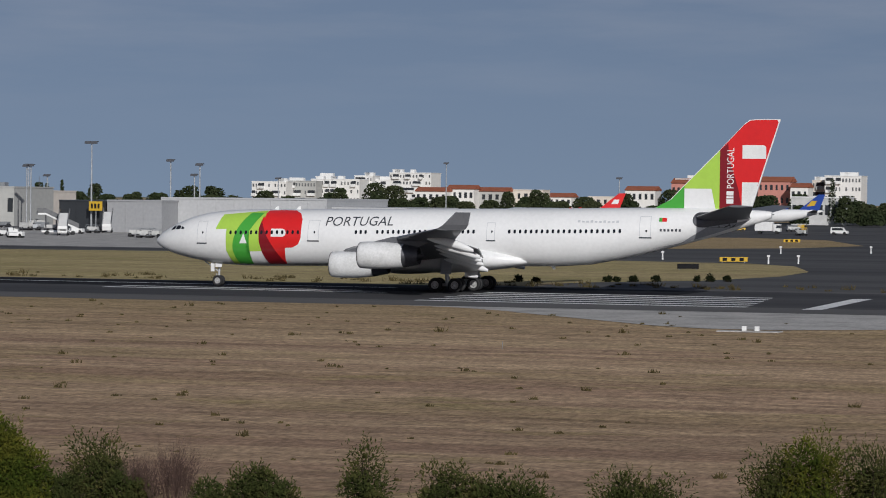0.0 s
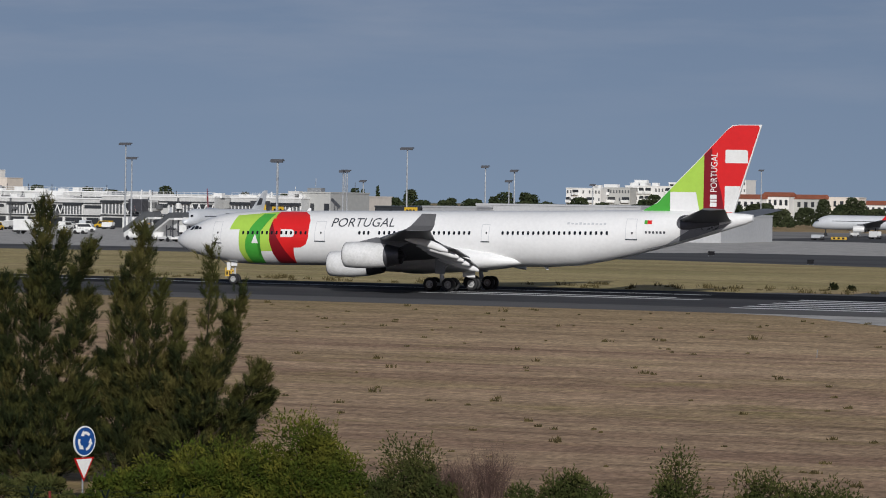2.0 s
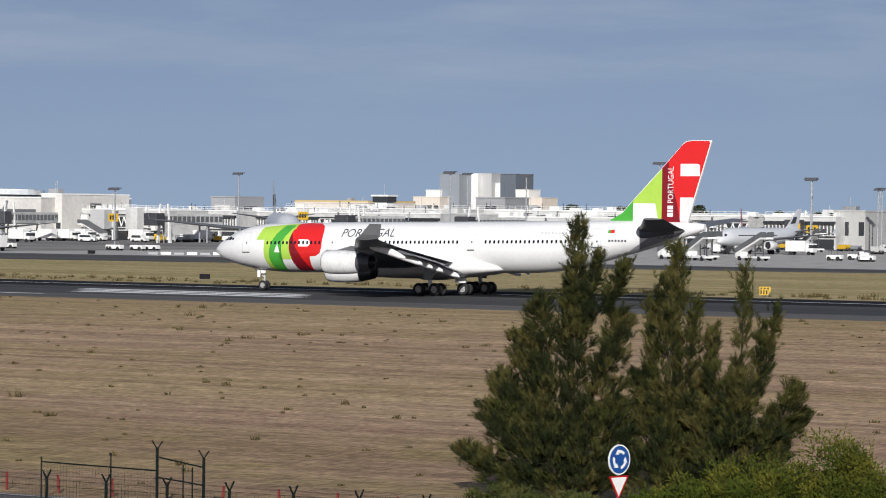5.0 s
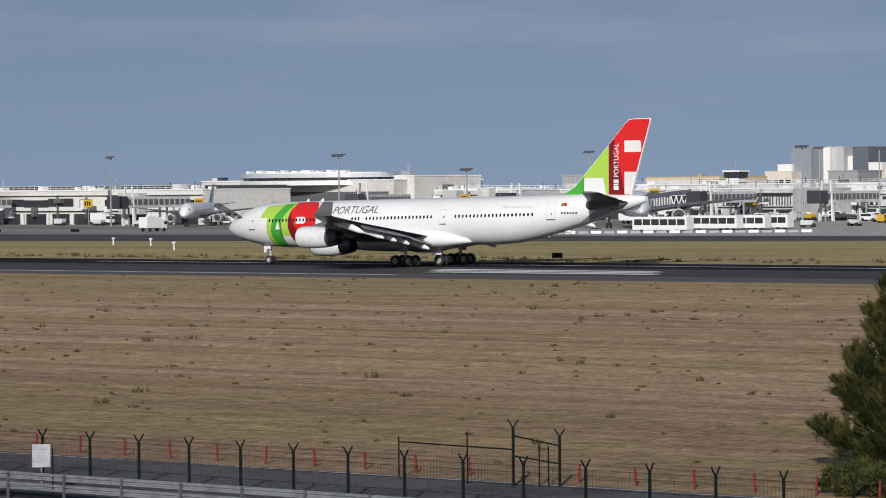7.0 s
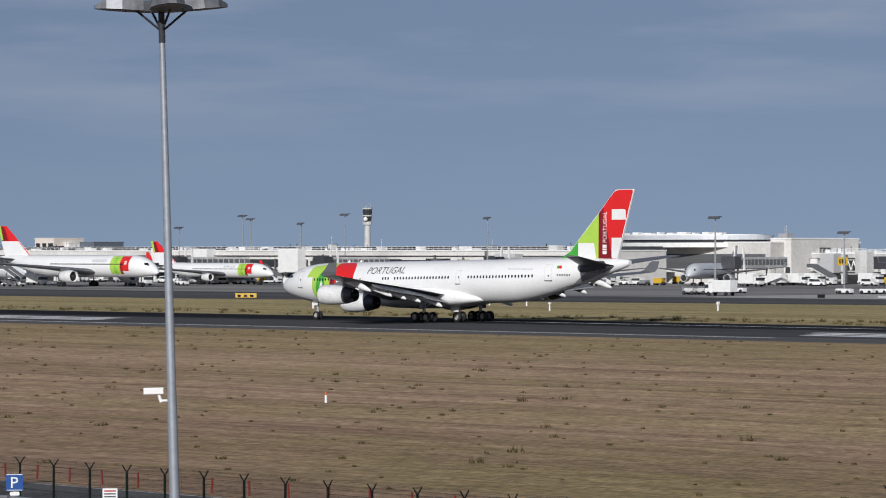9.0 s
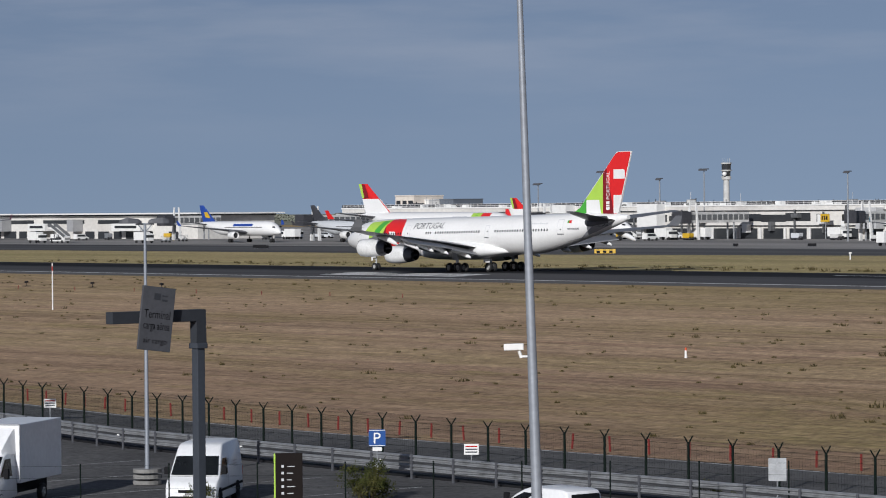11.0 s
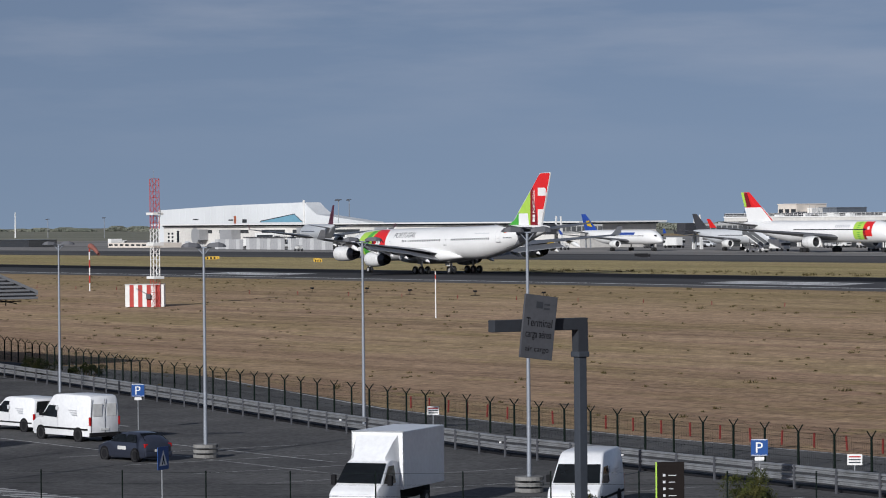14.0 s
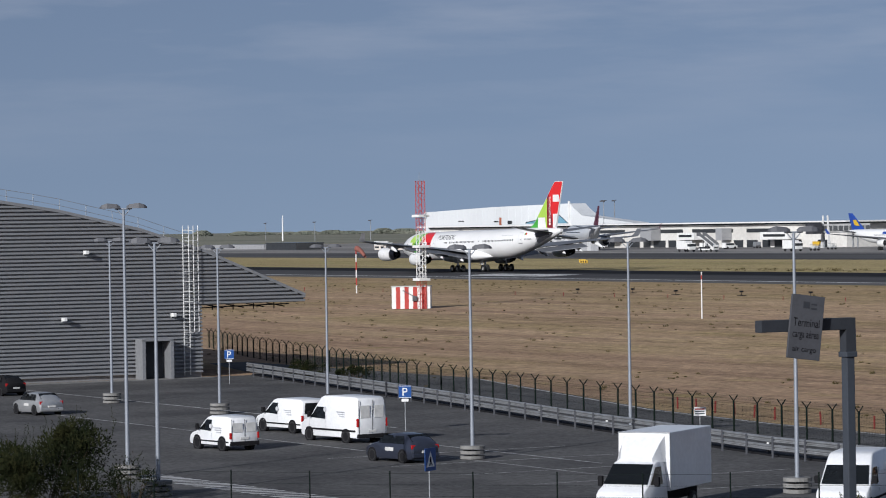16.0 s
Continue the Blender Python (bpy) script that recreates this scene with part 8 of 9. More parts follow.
    rings(bm, [[(0.80 * L, -0.05, h0), (0.87 * L, -0.26 * k, h0), (0.965 * L, 0, h0), (0.87 * L, 0.26 * k, h0)], [(0.962 * L, -0.04, h1), (0.982 * L, -0.12 * k, h1), (1.015 * L, 0, h1), (0.982 * L, 0.12 * k, h1)]])
    bmesh.ops.recalc_face_normals(bm, faces=bm.faces[:])
    fn = part("fin", bm, M[c1], t_, "coloured tail fin")
    for s_ in (-1, 1):
        bm = bmesh.new()
        q = 0.012 * s_
        if livery == "green_red":
            tri = [(0.800, 0.0), (0.966, 0.0), (0.990, 0.50), (0.881, 0.50)]
        elif livery == "red_white":
            tri = [(0.90, 0.35), (0.955, 0.35), (0.965, 0.62), (0.925, 0.62)]
        else:
            tri = [(0.865, 0.25), (0.93, 0.3), (0.95, 0.6), (0.91, 0.62)]
        vv = []
        for u, w_ in tri:
            vv.append(bm.verts.new((u * L, s_ * (0.30 * k * (1 - 0.5 * w_) + 0.02), h0 + (h1 - h0) * w_)))
        bm.faces.new(vv)
        part("fin_panel", bm, M[c2], fn, "contrasting fin panel")
        if livery == "green_red":
            for name_, mt_, pts_ in (("green_tip", "light_green", [(0.977, 0.53), (0.991, 0.53), (1.016, 1.0), (0.997, 1.0)]), ("dark_red_wedge", "dark_red", [(0.948, 0.53), (0.976, 0.53), (0.995, 0.98), (0.975, 0.98)])):
                b3 = bmesh.new()
                b3.faces.new([b3.verts.new((u * L, s_ * (0.30 * k * (1 - 0.5 * w_) + 0.05), h0 + (h1 - h0) * w_)) for u, w_ in pts_])
                part(name_, b3, M[mt_], fn)
        # nose bands and window line
        def skin(x0, x1, a0, a1, mat, nm, n=10):
            b2 = bmesh.new()
            rows = []
            for i in range(n + 1):
                a = radians(a0 + (a1 - a0) * i / n)
                rows.append([b2.verts.new((xx * L, s_ * (r + 0.03) * math.cos(a), zc + (r + 0.03) * math.sin(a))) for xx in (x0, x1)])
            for ra, rb in zip(rows, rows[1:]):
                b2.faces.new((ra[0], ra[1], rb[1], rb[0]))
            return part(nm, b2, M[mat], fu, "", smooth=True)
        skin(0.16, 0.62, 8, 12.5, "black_gloss", "window_line", 2)
        if livery == "green_red":
            skin(0.185, 0.245, -45, 62, "light_green", "green_band")
            skin(0.205, 0.222, -46, 63, "dark_green", "dark_green_band")
            skin(0.132, 0.185, -25, 62, "bright_red", "red_band")
            skin(0.170, 0.185, -45, 20, "dark_red", "dark_red_band")
            skin(0.145, 0.160, 8, 28, "white_plain", "white_patch", 3)
            for kk in range(8):
                skin(0.272 + kk * 0.0115, 0.280 + kk * 0.0115, 22, 38, "pale_text", "name_bar", 2)
        elif livery == "blue_yellow":
            skin(0.28, 0.52, 18, 40, "blue_paint", "name_bar", 3)
        b2 = bmesh.new()
        for xx, ww in ((0.032, 0.010), (0.044, 0.010)):
            zz = zc + r * 0.12
            yy = s_ * r * 0.62
            box(b2, xx * L, (xx + ww) * L, yy - 0.08, yy + 0.08, zz, zz + 0.5 * max(0.8, k))
        part("cockpit_window", b2, M["black_gloss"], fu)
    # gear
    wr = 0.6 if wide else 0.5
    for gx, gy in ((0.105, 0), (0.5, 0.085), (0.5, -0.085)):
        bm = bmesh.new()
        tube(bm, (gx * L, gy * L, wr), (gx * L, gy * L, zc - r * 0.7), 0.16, seg=8)
        for dy in (-0.4, 0.4):
            for dx in ((-0.7, 0.7) if wide and gy else (0,)):
                tube(bm, (gx * L + dx, gy * L + dy - 0.2, wr), (gx * L + dx, gy * L + dy + 0.2, wr), wr, seg=14)
        part("landing_gear", bm, M["rubber"], t_, "dark landing gear leg and wheels")


svc_wheel = mesh_of((lambda b: (tube(b, (0, -0.13, 0), (0, 0.13, 0), 0.45, seg=14), b)[-1])(bmesh.new()), "service_wheel", M["rubber"])


def wheels_for(t_, xs_, w, rz=0.45):
    for xx in xs_:
        for s_ in (-1, 1):
            share("wheel", svc_wheel, t_, pose(xx, s_ * w, rz))


def lorry(x, y, turn):
    t_ = thing("service_truck", pose(x, y, 0, 0, 0, turn), "white airport service truck with a box body", "truck", "apron service trucks")
    bm = bmesh.new()
    box(bm, -3.4, 1.3, -1.2, 1.2, 0.8, 3.2, 0.08)
    part("box_body", bm, M["white_plain"], t_)
    bm = bmesh.new()
    box(bm, 1.45, 3.3, -1.15, 1.15, 0.6, 2.6, 0.18)
    part("cab", bm, M["white_plain"], t_)
    bm = bmesh.new()
    box(bm, 2.3, 3.34, -1.17, 1.17, 1.55, 2.3, 0.05)
    part("cab_window", bm, M["glass_dark"], t_)
    wheels_for(t_, (-2.2, 2.3), 1.05)


def tug(x, y, turn):
    t_ = thing("baggage_tug", pose(x, y, 0, 0, 0, turn), "small white airport tug with a dark canopy", "tug", "apron tugs")
    bm = bmesh.new()
    box(bm, -1.5, 1.6, -0.75, 0.75, 0.35, 1.15, 0.1)
    part("body", bm, M["white_plain"], t_)
    bm = bmesh.new()
    for xx in (-1.0, 0.3):
        for yy in (-0.6, 0.6):
            tube(bm, (xx, yy, 1.1), (xx, yy, 2.0), 0.05, seg=5)
    box(bm, -1.15, 0.45, -0.72, 0.72, 2.0, 2.1, 0.03)
    part("canopy", bm, M["metal_dark"], t_, "dark canopy")
    wheels_for(t_, (-0.95, 1.0), 0.65, 0.4)


def cart(x, y, turn):
    t_ = thing("baggage_cart", pose(x, y, 0, 0, 0, turn), "pale covered baggage cart", "cart", "baggage carts")
    bm = bmesh.new()
    box(bm, -1.4, 1.4, -0.75, 0.75, 0.5, 0.65, 0.03)
    box(bm, -1.4, 1.4, -0.78, 0.78, 1.75, 1.85, 0.03)
    for xx in (-1.35, 1.35):
        for yy in (-0.7, 0.7):
            tube(bm, (xx, yy, 0.6), (xx, yy, 1.8), 0.04, seg=5)
    part("frame", bm, M["galvanised"], t_)
    bm = bmesh.new()
    box(bm, -1.2, 1.1, -0.6, 0.6, 0.66, 1.45, 0.08)
    part("load", bm, M["white_dull"], t_, "pale wrapped load")
    wheels_for(t_, (-1.0, 1.0), 0.62, 0.4)


def bus(x, y, turn, mat="white_plain", label="white apron bus with large dark windows"):
    t_ = thing("apron_bus", pose(x, y, 0, 0, 0, turn), label, "bus", "apron buses")
    bm = bmesh.new()
    box(bm, -6.5, 6.5, -1.35, 1.35, 0.35, 3.0, 0.15)
    part("body", bm, M[mat], t_)
    for i in range(6):
        bm = bmesh.new()
        box(bm, -6.1 + i * 2.05, -4.25 + i * 2.05, -1.38, 1.38, 1.3, 2.5, 0.04)
        part("window", bm, M["glass_dark"], t_)
    wheels_for(t_, (-4.2, 4.2), 1.2)


def bus_yellow(x, y, turn):
    bus(x, y, turn, "yellow_paint", "yellow apron bus with large dark windows")


def stairs(x, y, turn):
    t_ = thing("passenger_stairs", pose(x, y, 0, 0, 0, turn), "white mobile passenger stairs on a truck chassis", "stairs", "mobile passenger stairs")
    bm = bmesh.new()
    box(bm, -4.2, 3.4, -1.0, 1.0, 0.5, 0.9, 0.05)
    box(bm, 2.0, 3.6, -1.0, 1.0, 0.6, 2.0, 0.15)
    part("chassis", bm, M["white_plain"], t_)
    bm = bmesh.new()
    rings(bm, [[(3.6, s_ * 0.95, z_) for s_, z_ in ((-1, 1.0), (1, 1.0), (1, 1.35), (-1, 1.35))], [(-3.4, s_ * 0.95, z_) for s_, z_ in ((-1, 4.2), (1, 4.2), (1, 4.6), (-1, 4.6))], [(-5.0, s_ * 0.95, z_) for s_, z_ in ((-1, 4.2), (1, 4.2), (1, 4.6), (-1, 4.6))]])
    bmesh.ops.recalc_face_normals(bm, faces=bm.faces[:])
    part("flight", bm, M["white_plain"], t_)
    for s_ in (-1, 1):
        bm = bmesh.new()
        rings(bm, [[(3.6, s_ * 1.0, 1.4), (3.6, s_ * 1.06, 1.4), (3.6, s_ * 1.06, 2.4), (3.6, s_ * 1.0, 2.4)], [(-3.4, s_ * 1.0, 4.6), (-3.4, s_ * 1.06, 4.6), (-3.4, s_ * 1.06, 5.6), (-3.4, s_ * 1.0, 5.6)], [(-5.0, s_ * 1.0, 4.6), (-5.0, s_ * 1.06, 4.6), (-5.0, s_ * 1.06, 5.6), (-5.0, s_ * 1.0, 5.6)]])
        bmesh.ops.recalc_face_normals(bm, faces=bm.faces[:])
        part("side_panel", bm, M["glass_band"], t_, "grey side panel")
    for lx, lz in ((-3.2, 4.2), (-1.0, 3.2)):
        bm = bmesh.new()
        tube(bm, (lx, 0, 0.9), (lx, 0, lz), 0.14, seg=6)
        part("lift_leg", bm, M["metal_dark"], t_)
    wheels_for(t_, (-3.0, 2.4), 0.95)


def guide_board(x, y, w, mat):
    lab = "black and yellow taxiway guidance board" if mat == "yellow" else "black taxiway guidance board seen from behind"
    t_ = thing("guidance_board", pose(x, y, gz(y), 0, 0, 35), lab, "airfield sign", "taxiway boards")
    w = max(1.0, w * 0.95)
    bm = bmesh.new()
    box(bm, -w / 2, w / 2, -0.12, 0.12, 0.2, 0.85, 0.03)
    part("panel", bm, M["plastic_black"] if mat == "black" else M["yellow_paint"], t_)
    bm = bmesh.new()
    for s_ in (-0.4, 0.4):
        tube(bm, (w * s_, 0, 0), (w * s_, 0, 0.3), 0.06, seg=6)
    part("leg", bm, M["galvanised"], t_)
    if mat == "yellow":
        for i in range(3):
            bm = bmesh.new()
            box(bm, -w * 0.4 + i * w * 0.3, -w * 0.4 + i * w * 0.3 + w * 0.16, -0.135, -0.12, 0.30, 0.75)
            part("marking_bar", bm, M["plastic_black"], t_)


def field_marker(x, y):
    bm = bmesh.new()
    tube(bm, (x, y, 0), (x, y, 1.0), 0.13, 0.1, 8)
    box(bm, x - 0.2, x + 0.2, y - 0.2, y + 0.2, 1.0, 1.3, 0.05)
    solo("field_marker", bm, M["white_plain"], "small white airfield light housing", "airfield light", "white light housings")


def woods(name, spots, label, seed, leaf=1.0, mat="far_leaf"):
    """Far tree crowns made of many leaf clumps."""
    rng = random.Random(seed)
    vs, fs = [], []
    for x, y, h, w in spots:
        for i in range(int(200 + 190 * w)):
            a = rng.random() * 6.283
            u = rng.random()
            rr = w * math.sqrt(rng.random()) * (1 - 0.55 * u * u)
            p = Vector((x + rr * math.cos(a), y + rr * math.sin(a), h * (0.12 + 0.88 * u) * (1 - 0.18 * (rr / max(w, 0.1)) ** 2)))
            d = Vector((rng.gauss(0, 1), rng.gauss(0, 1), rng.gauss(0, 1))).normalized()
            e = d.orthogonal().normalized()
            s = leaf * 0.92 * (0.4 + 0.6 * rng.random())
            k = len(vs)
            vs.extend((tuple(p - d * s * 0.5), tuple(p + e * s * 0.4), tuple(p + d * s * 0.5), tuple(p - e * s * 0.4)))
            fs.append((k, k + 1, k + 2, k + 3))
    ob = new(name, leaf_mesh(name, vs, fs, M[mat]))
    return tagged(ob, label, "trees", kind="stuff")


rngw = random.Random(8)
# added low scrub hides the brown ground; its pale colour imitates haze
M["hazed_leaf"] = material("hazed_leaf", (0.15, 0.165, 0.135), 0.9, 0, 0.25, 0.05, 0.4, second=(0.21, 0.21, 0.17))
woods("far_scrub", [(-3300 + i * 34 + rngw.uniform(-12, 12), 1500 + rngw.uniform(-60, 60), rngw.uniform(2.5, 5.5), rngw.uniform(10, 18)) for i in range(70)], "grey-green distant scrub on the horizon, paled for haze", 26, 2.4, "hazed_leaf")
woods("tree_clump", [(-640 + i * 12.5 + rngw.uniform(-6, 6), 1120 + rngw.uniform(-30, 30), rngw.uniform(6.0, 12.0), rngw.uniform(3, 6)) for i in range(52)], "dark scattered tree clumps below the town", 25, 1.3)
woods("far_woods", [(-560 + i * 7.0 + rngw.uniform(-3, 3), 1180 + rngw.uniform(-30, 30), rngw.uniform(5.5, 9.0), rngw.uniform(4, 7)) for i in range(76)], "dark belt of distant trees below the town", 21, 1.3)
woods("far_woods", [(-20 - i * 9.0 + rngw.uniform(-4, 4), 1290 + rngw.uniform(-20, 20), rngw.uniform(9.0, 14.5), rngw.uniform(5, 8)) for i in range(20)], "dark clumps of distant trees among houses", 22, 1.5)
woods("pine_crown", [(-400, 1230, 13.5, 7), (-393, 1232, 12.5, 7), (-270, 1180, 12, 6), (-262, 1185, 12.5, 7), (-120, 1250, 15.0, 9), (-108, 1250, 15.5, 9), (-240, 1200, 10, 6), (-226, 1200, 11, 6), (-210, 1210, 10.5, 6), (-470, 1210, 11.5, 6), (-460, 1212, 10.8, 6)], "dark rounded pine crowns beside the flats", 23, 1.3)
woods("cypress", [(-395, 900, 11.5, 0.9), (-391, 902, 12.5, 0.8), (-205, 1150, 16.5, 1.6), (-85, 1120, 15, 1.4), (-80, 1120, 14, 1.3)], "thin dark distant cypresses", 24, 0.9)


def jet_bridge(x, y, turn, ln, h=4.6):
    t_ = thing("jet_bridge", pose(x, y, 0, 0, 0, turn), "white glazed passenger boarding bridge on legs", "jet bridge", "jet bridges")
    bm = bmesh.new()
    box(bm, 0, ln, -1.5, 1.5, h, h + 2.8, 0.08)
    part("tunnel", bm, M["white_dull"], t_)
    n = int(ln / 2)
    for i in range(n):
        bm = bmesh.new()
        box(bm, i * 2 + 0.2, i * 2 + 1.75, -1.54, 1.54, h + 0.7, h + 2.2)
        part("pane", bm, M["glass_band"], t_)
    for xx in (ln * 0.25, ln * 0.85):
        for s_ in (-1, 1):
            bm = bmesh.new()
            tube(bm, (xx, s_ * 1.2, 0), (xx, s_ * 1.2, h), 0.25, seg=8)
            part("leg", bm, M["galvanised"], t_)
    bm = bmesh.new()
    box(bm, ln, ln + 3.6, -2.0, 2.0, h - 0.2, h + 3.0, 0.15)
    part("cab", bm, M["metal_dark"], t_, "dark docking cab")
    for s_ in (-1, 1):
        bm = bmesh.new()
        rings(bm, [[(ln - 2.4 + dx, s_ * 1.9 + dy, 0) for dx, dy in ((-0.5, -0.2), (0.5, -0.2), (0.5, 0.2), (-0.5, 0.2))], [(ln - 2.4 + dx, s_ * 1.2 + dy, h + 5.4) for dx, dy in ((-0.2, -0.15), (0.2, -0.15), (0.2, 0.15), (-0.2, 0.15))]])
        bmesh.ops.recalc_face_normals(bm, faces=bm.faces[:])
        part("lift_column", bm, M["white_plain"], t_, "tapered white lifting column")


for x, y, tr, ln in ((-420, 722, -90, 26), (-452, 715, -90, 24), (-500, 702, -90, 26), (-468, 740, -90, 22), (-545, 690, -80, 26), (-575, 636, -90, 24), (-640, 636, -90, 22), (-690, 630, -90, 24), (-760, 596, -90, 18), (-830, 596, -90, 18), (-395, 780, -90, 22), (-365, 788, -90, 20)):
    jet_bridge(x, y, tr, ln)
# yellow stand number boards
bm = bmesh.new()
box(bm, -1.6, 1.6, -0.1, 0.1, 0, 2.1, 0.05)
sb = mesh_of(bm, "stand_board", M["yellow_paint"])
bm = bmesh.new()
for i in range(3):
    box(bm, -1.1 + i * 0.8, -0.6 + i * 0.8, -0.13, -0.1, 0.5, 1.6)
sbb = mesh_of(bm, "stand_bars", M["plastic_black"])
for x, y, z in ((-290, 688, 4.8), (-350, 745, 4.2), (-362, 760, 4.6), (-428, 720, 5.0), (-480, 712, 6.2), (-452, 714, 4.0), (-525, 690, 5.2), (-565, 630, 4.8), (-610, 636, 4.6), (-395, 770, 6.0)):
    t_ = thing("stand_board", pose(x, y, z), "yellow aircraft stand number board", "sign", "stand number boards")
    share("panel", sb, t_, pose(0, 0, 0))
    share("marking_bar", sbb, t_, pose(0, 0, 0))
    bm = bmesh.new()
    tube(bm, (0, 0.2, -z), (0, 0.2, 0.2), 0.1, seg=6)
    part("post", bm, M["galvanised"], t_)
# striped kerb barrier blocks along the apron edge
bm = bmesh.new()
box(bm, -1.0, 1.0, -0.3, 0.3, 0, 0.55, 0.05)
kb = mesh_of(bm, "barrier_block", M["white_plain"])
kr = mesh_of((lambda b: (box(b, -1.0, 1.0, -0.3, 0.3, 0, 0.45, 0.05), b)[-1])(bmesh.new()), "barrier_block", M["panel_grey"])
for i in range(24):
    ob = new("barrier_block", kr if i % 2 else kb)
    ob.matrix_world = pose(-331 - i * 2.2, 543 - i * 1.25, 0, 0, 0, 29)
    tagged(ob, "low %s barrier block on the apron edge" % ("grey" if i % 2 else "white"), "barrier", "apron barrier blocks")


def small_van(x, y, turn, mat, tint):
    t_ = thing("service_van", pose(x, y, 0, 0, 0, turn), "small %s airport service van" % tint, "van", "apron vans")
    bm = bmesh.new()
    rings(bm, [[(a, s_ * 0.92, b) for a, b in ((-2.3, 0.4), (2.2, 0.4), (2.25, 1.0), (1.5, 1.15), (0.9, 1.95), (-2.2, 2.0))] for s_ in (-1, 1)])
    bmesh.ops.recalc_face_normals(bm, faces=bm.faces[:])
    part("body", bm, M[mat], t_)
    bm = bmesh.new()
    rings(bm, [[(a, s_ * 0.94, b) for a, b in ((-1.9, 1.2), (1.2, 1.2), (0.8, 1.8), (-1.9, 1.82))] for s_ in (-1, 1)])
    bmesh.ops.recalc_face_normals(bm, faces=bm.faces[:])
    part("window", bm, M["glass_dark"], t_)
    wheels_for(t_, (-1.4, 1.4), 0.8, 0.36)


def crate_stack(x, y, seed):
    """Loading dollies with silver freight containers."""
    rng = random.Random(seed)
    t_ = thing("freight_dolly", pose(x, y, 0, 0, 0, rng.uniform(-20, 20)), "dolly with pale freight container", "cart", "freight dollies")
    bm = bmesh.new()
    box(bm, -1.6, 1.6, -0.9, 0.9, 0.35, 0.55, 0.03)
    part("deck", bm, M["metal_dark"], t_)
    bm = bmesh.new()
    hh = rng.uniform(1.3, 2.1)
    rings(bm, [[(a, s_ * 0.8, b) for a, b in ((-1.4, 0.56), (1.0, 0.56), (1.4, 1.0), (1.4, hh), (-1.4, hh))] for s_ in (-1, 1)])
    bmesh.ops.recalc_face_normals(bm, faces=bm.faces[:])
    part("container", bm, M[rng.choice(("silver_paint", "white_plain", "white_dull", "yellow_paint", "galvanised"))], t_)
    wheels_for(t_, (-1.1, 1.1), 0.6, 0.4)


# service traffic crowding the foot of the terminal
rngv = random.Random(77)
for x0, x1, ya, yb, n in ((-530, -380, 700, 738, 40), (-575, -500, 650, 712, 34), (-640, -560, 600, 690, 26), (-820, -640, 590, 632, 34), (-1100, -850, 560, 592, 24), (-470, -335, 600, 755, 46), (-250, -60, 760, 960, 34)):
    for i in range(n):
        x, y, k = rngv.uniform(x0, x1), ya + (yb - ya) * rngv.random() ** 0.6, rngv.random()
        if k < 0.30:
            crate_stack(x, y, 300 + i)
        elif k < 0.55:
            mt, tint = rngv.choice((("white_plain", "white"), ("white_plain", "white"), ("yellow_paint", "yellow"), ("silver_paint", "silver")))
            small_van(x, y, rngv.choice((0, 180, 90, 20)), mt, tint)
        elif k < 0.72:
            cart(x, y, rngv.uniform(-30, 30))
        elif k < 0.84:
            tug(x, y, rngv.choice((0, 180)))
        elif k < 0.93:
            lorry(x, y, rngv.choice((0, 180, 90)))
        else:
            stairs(x, y, rngv.choice((0, 180, 150)))
# cargo hangars and car hire blocks beyond the taxiway
block("hangar", -287.9, -274.8, 690, 0.00, 6.99, 40, "panel_grey", "grey panel-clad airport hangar", "building", rib=4.0)
block("hangar", -278.8, -239.2, 700, 0.00, 7.69, 45, "panel_pale", "pale grey metal-clad hangar with a flat roof", "building", rib=4.0)
block("hangar", -240.5, -221.6, 704, 0.00, 5.88, 40, "panel_pale", "low pale grey hangar wing", "building", rib=4.0)
block("glazed_block", -300.5, -288.7, 692, 0.00, 6.81, 40, "glass_dark", "dark glazed low airport block", "building", rib=3.0)
# flats and houses on the far hill
block("apartment_block", -550.8, -533.1, 1500, 0.00, 14.35, 14, "flat_white", "white apartment block with balconies", "apartment building", win=(4, 11))
block("apartment_block", -536.7, -521.6, 1510, 0.00, 14.84, 14, "flat_grey", "pale grey apartment block", "apartment building", win=(4, 10))
block("apartment_block", -527.4, -502.6, 1520, 0.00, 15.90, 16, "flat_white", "white stepped apartment block", "apartment building", win=(4, 15))
block("apartment_block", -528.5, -521.2, 1530, 0.00, 17.27, 10, "flat_white", "white upper storey of an apartment block", "apartment building", win=(2, 6))
block("apartment_block", -510.2, -500.9, 1535, 0.00, 17.79, 12, "flat_white", "white apartment block with terraces", "apartment building", win=(5, 6))
block("apartment_block", -480.9, -460.1, 1500, 0.00, 19.19, 16, "flat_white", "tall white apartment block with dark windows", "apartment building", win=(6, 13))
block("apartment_block", -502.5, -493.7, 1540, 0.00, 15.96, 12, "flat_white", "white apartment block behind trees", "apartment building", win=(4, 5))
block("house", -430.5, -416.2, 1380, 0.00, 10.54, 12, "flat_white", "white house with a red tiled roof", "house", win=(2, 5), roof=1)
block("house", -418.6, -406.1, 1388, 0.00, 11.69, 12, "flat_white", "white house with a red tiled roof", "house", win=(2, 5), roof=1)
block("house", -408.5, -393.1, 1396, 0.00, 10.84, 12, "flat_grey", "pale rendered house on the hill", "house", win=(2, 5), roof=1)
block("house", -394.6, -379.0, 1404, 0.00, 11.52, 12, "flat_cream", "pale rendered house on the hill", "house", win=(2, 5), roof=0)
block("house", -343.7, -330.2, 1412, 0.00, 12.03, 12, "flat_white", "white house with a red tiled roof", "house", win=(2, 5), roof=1)
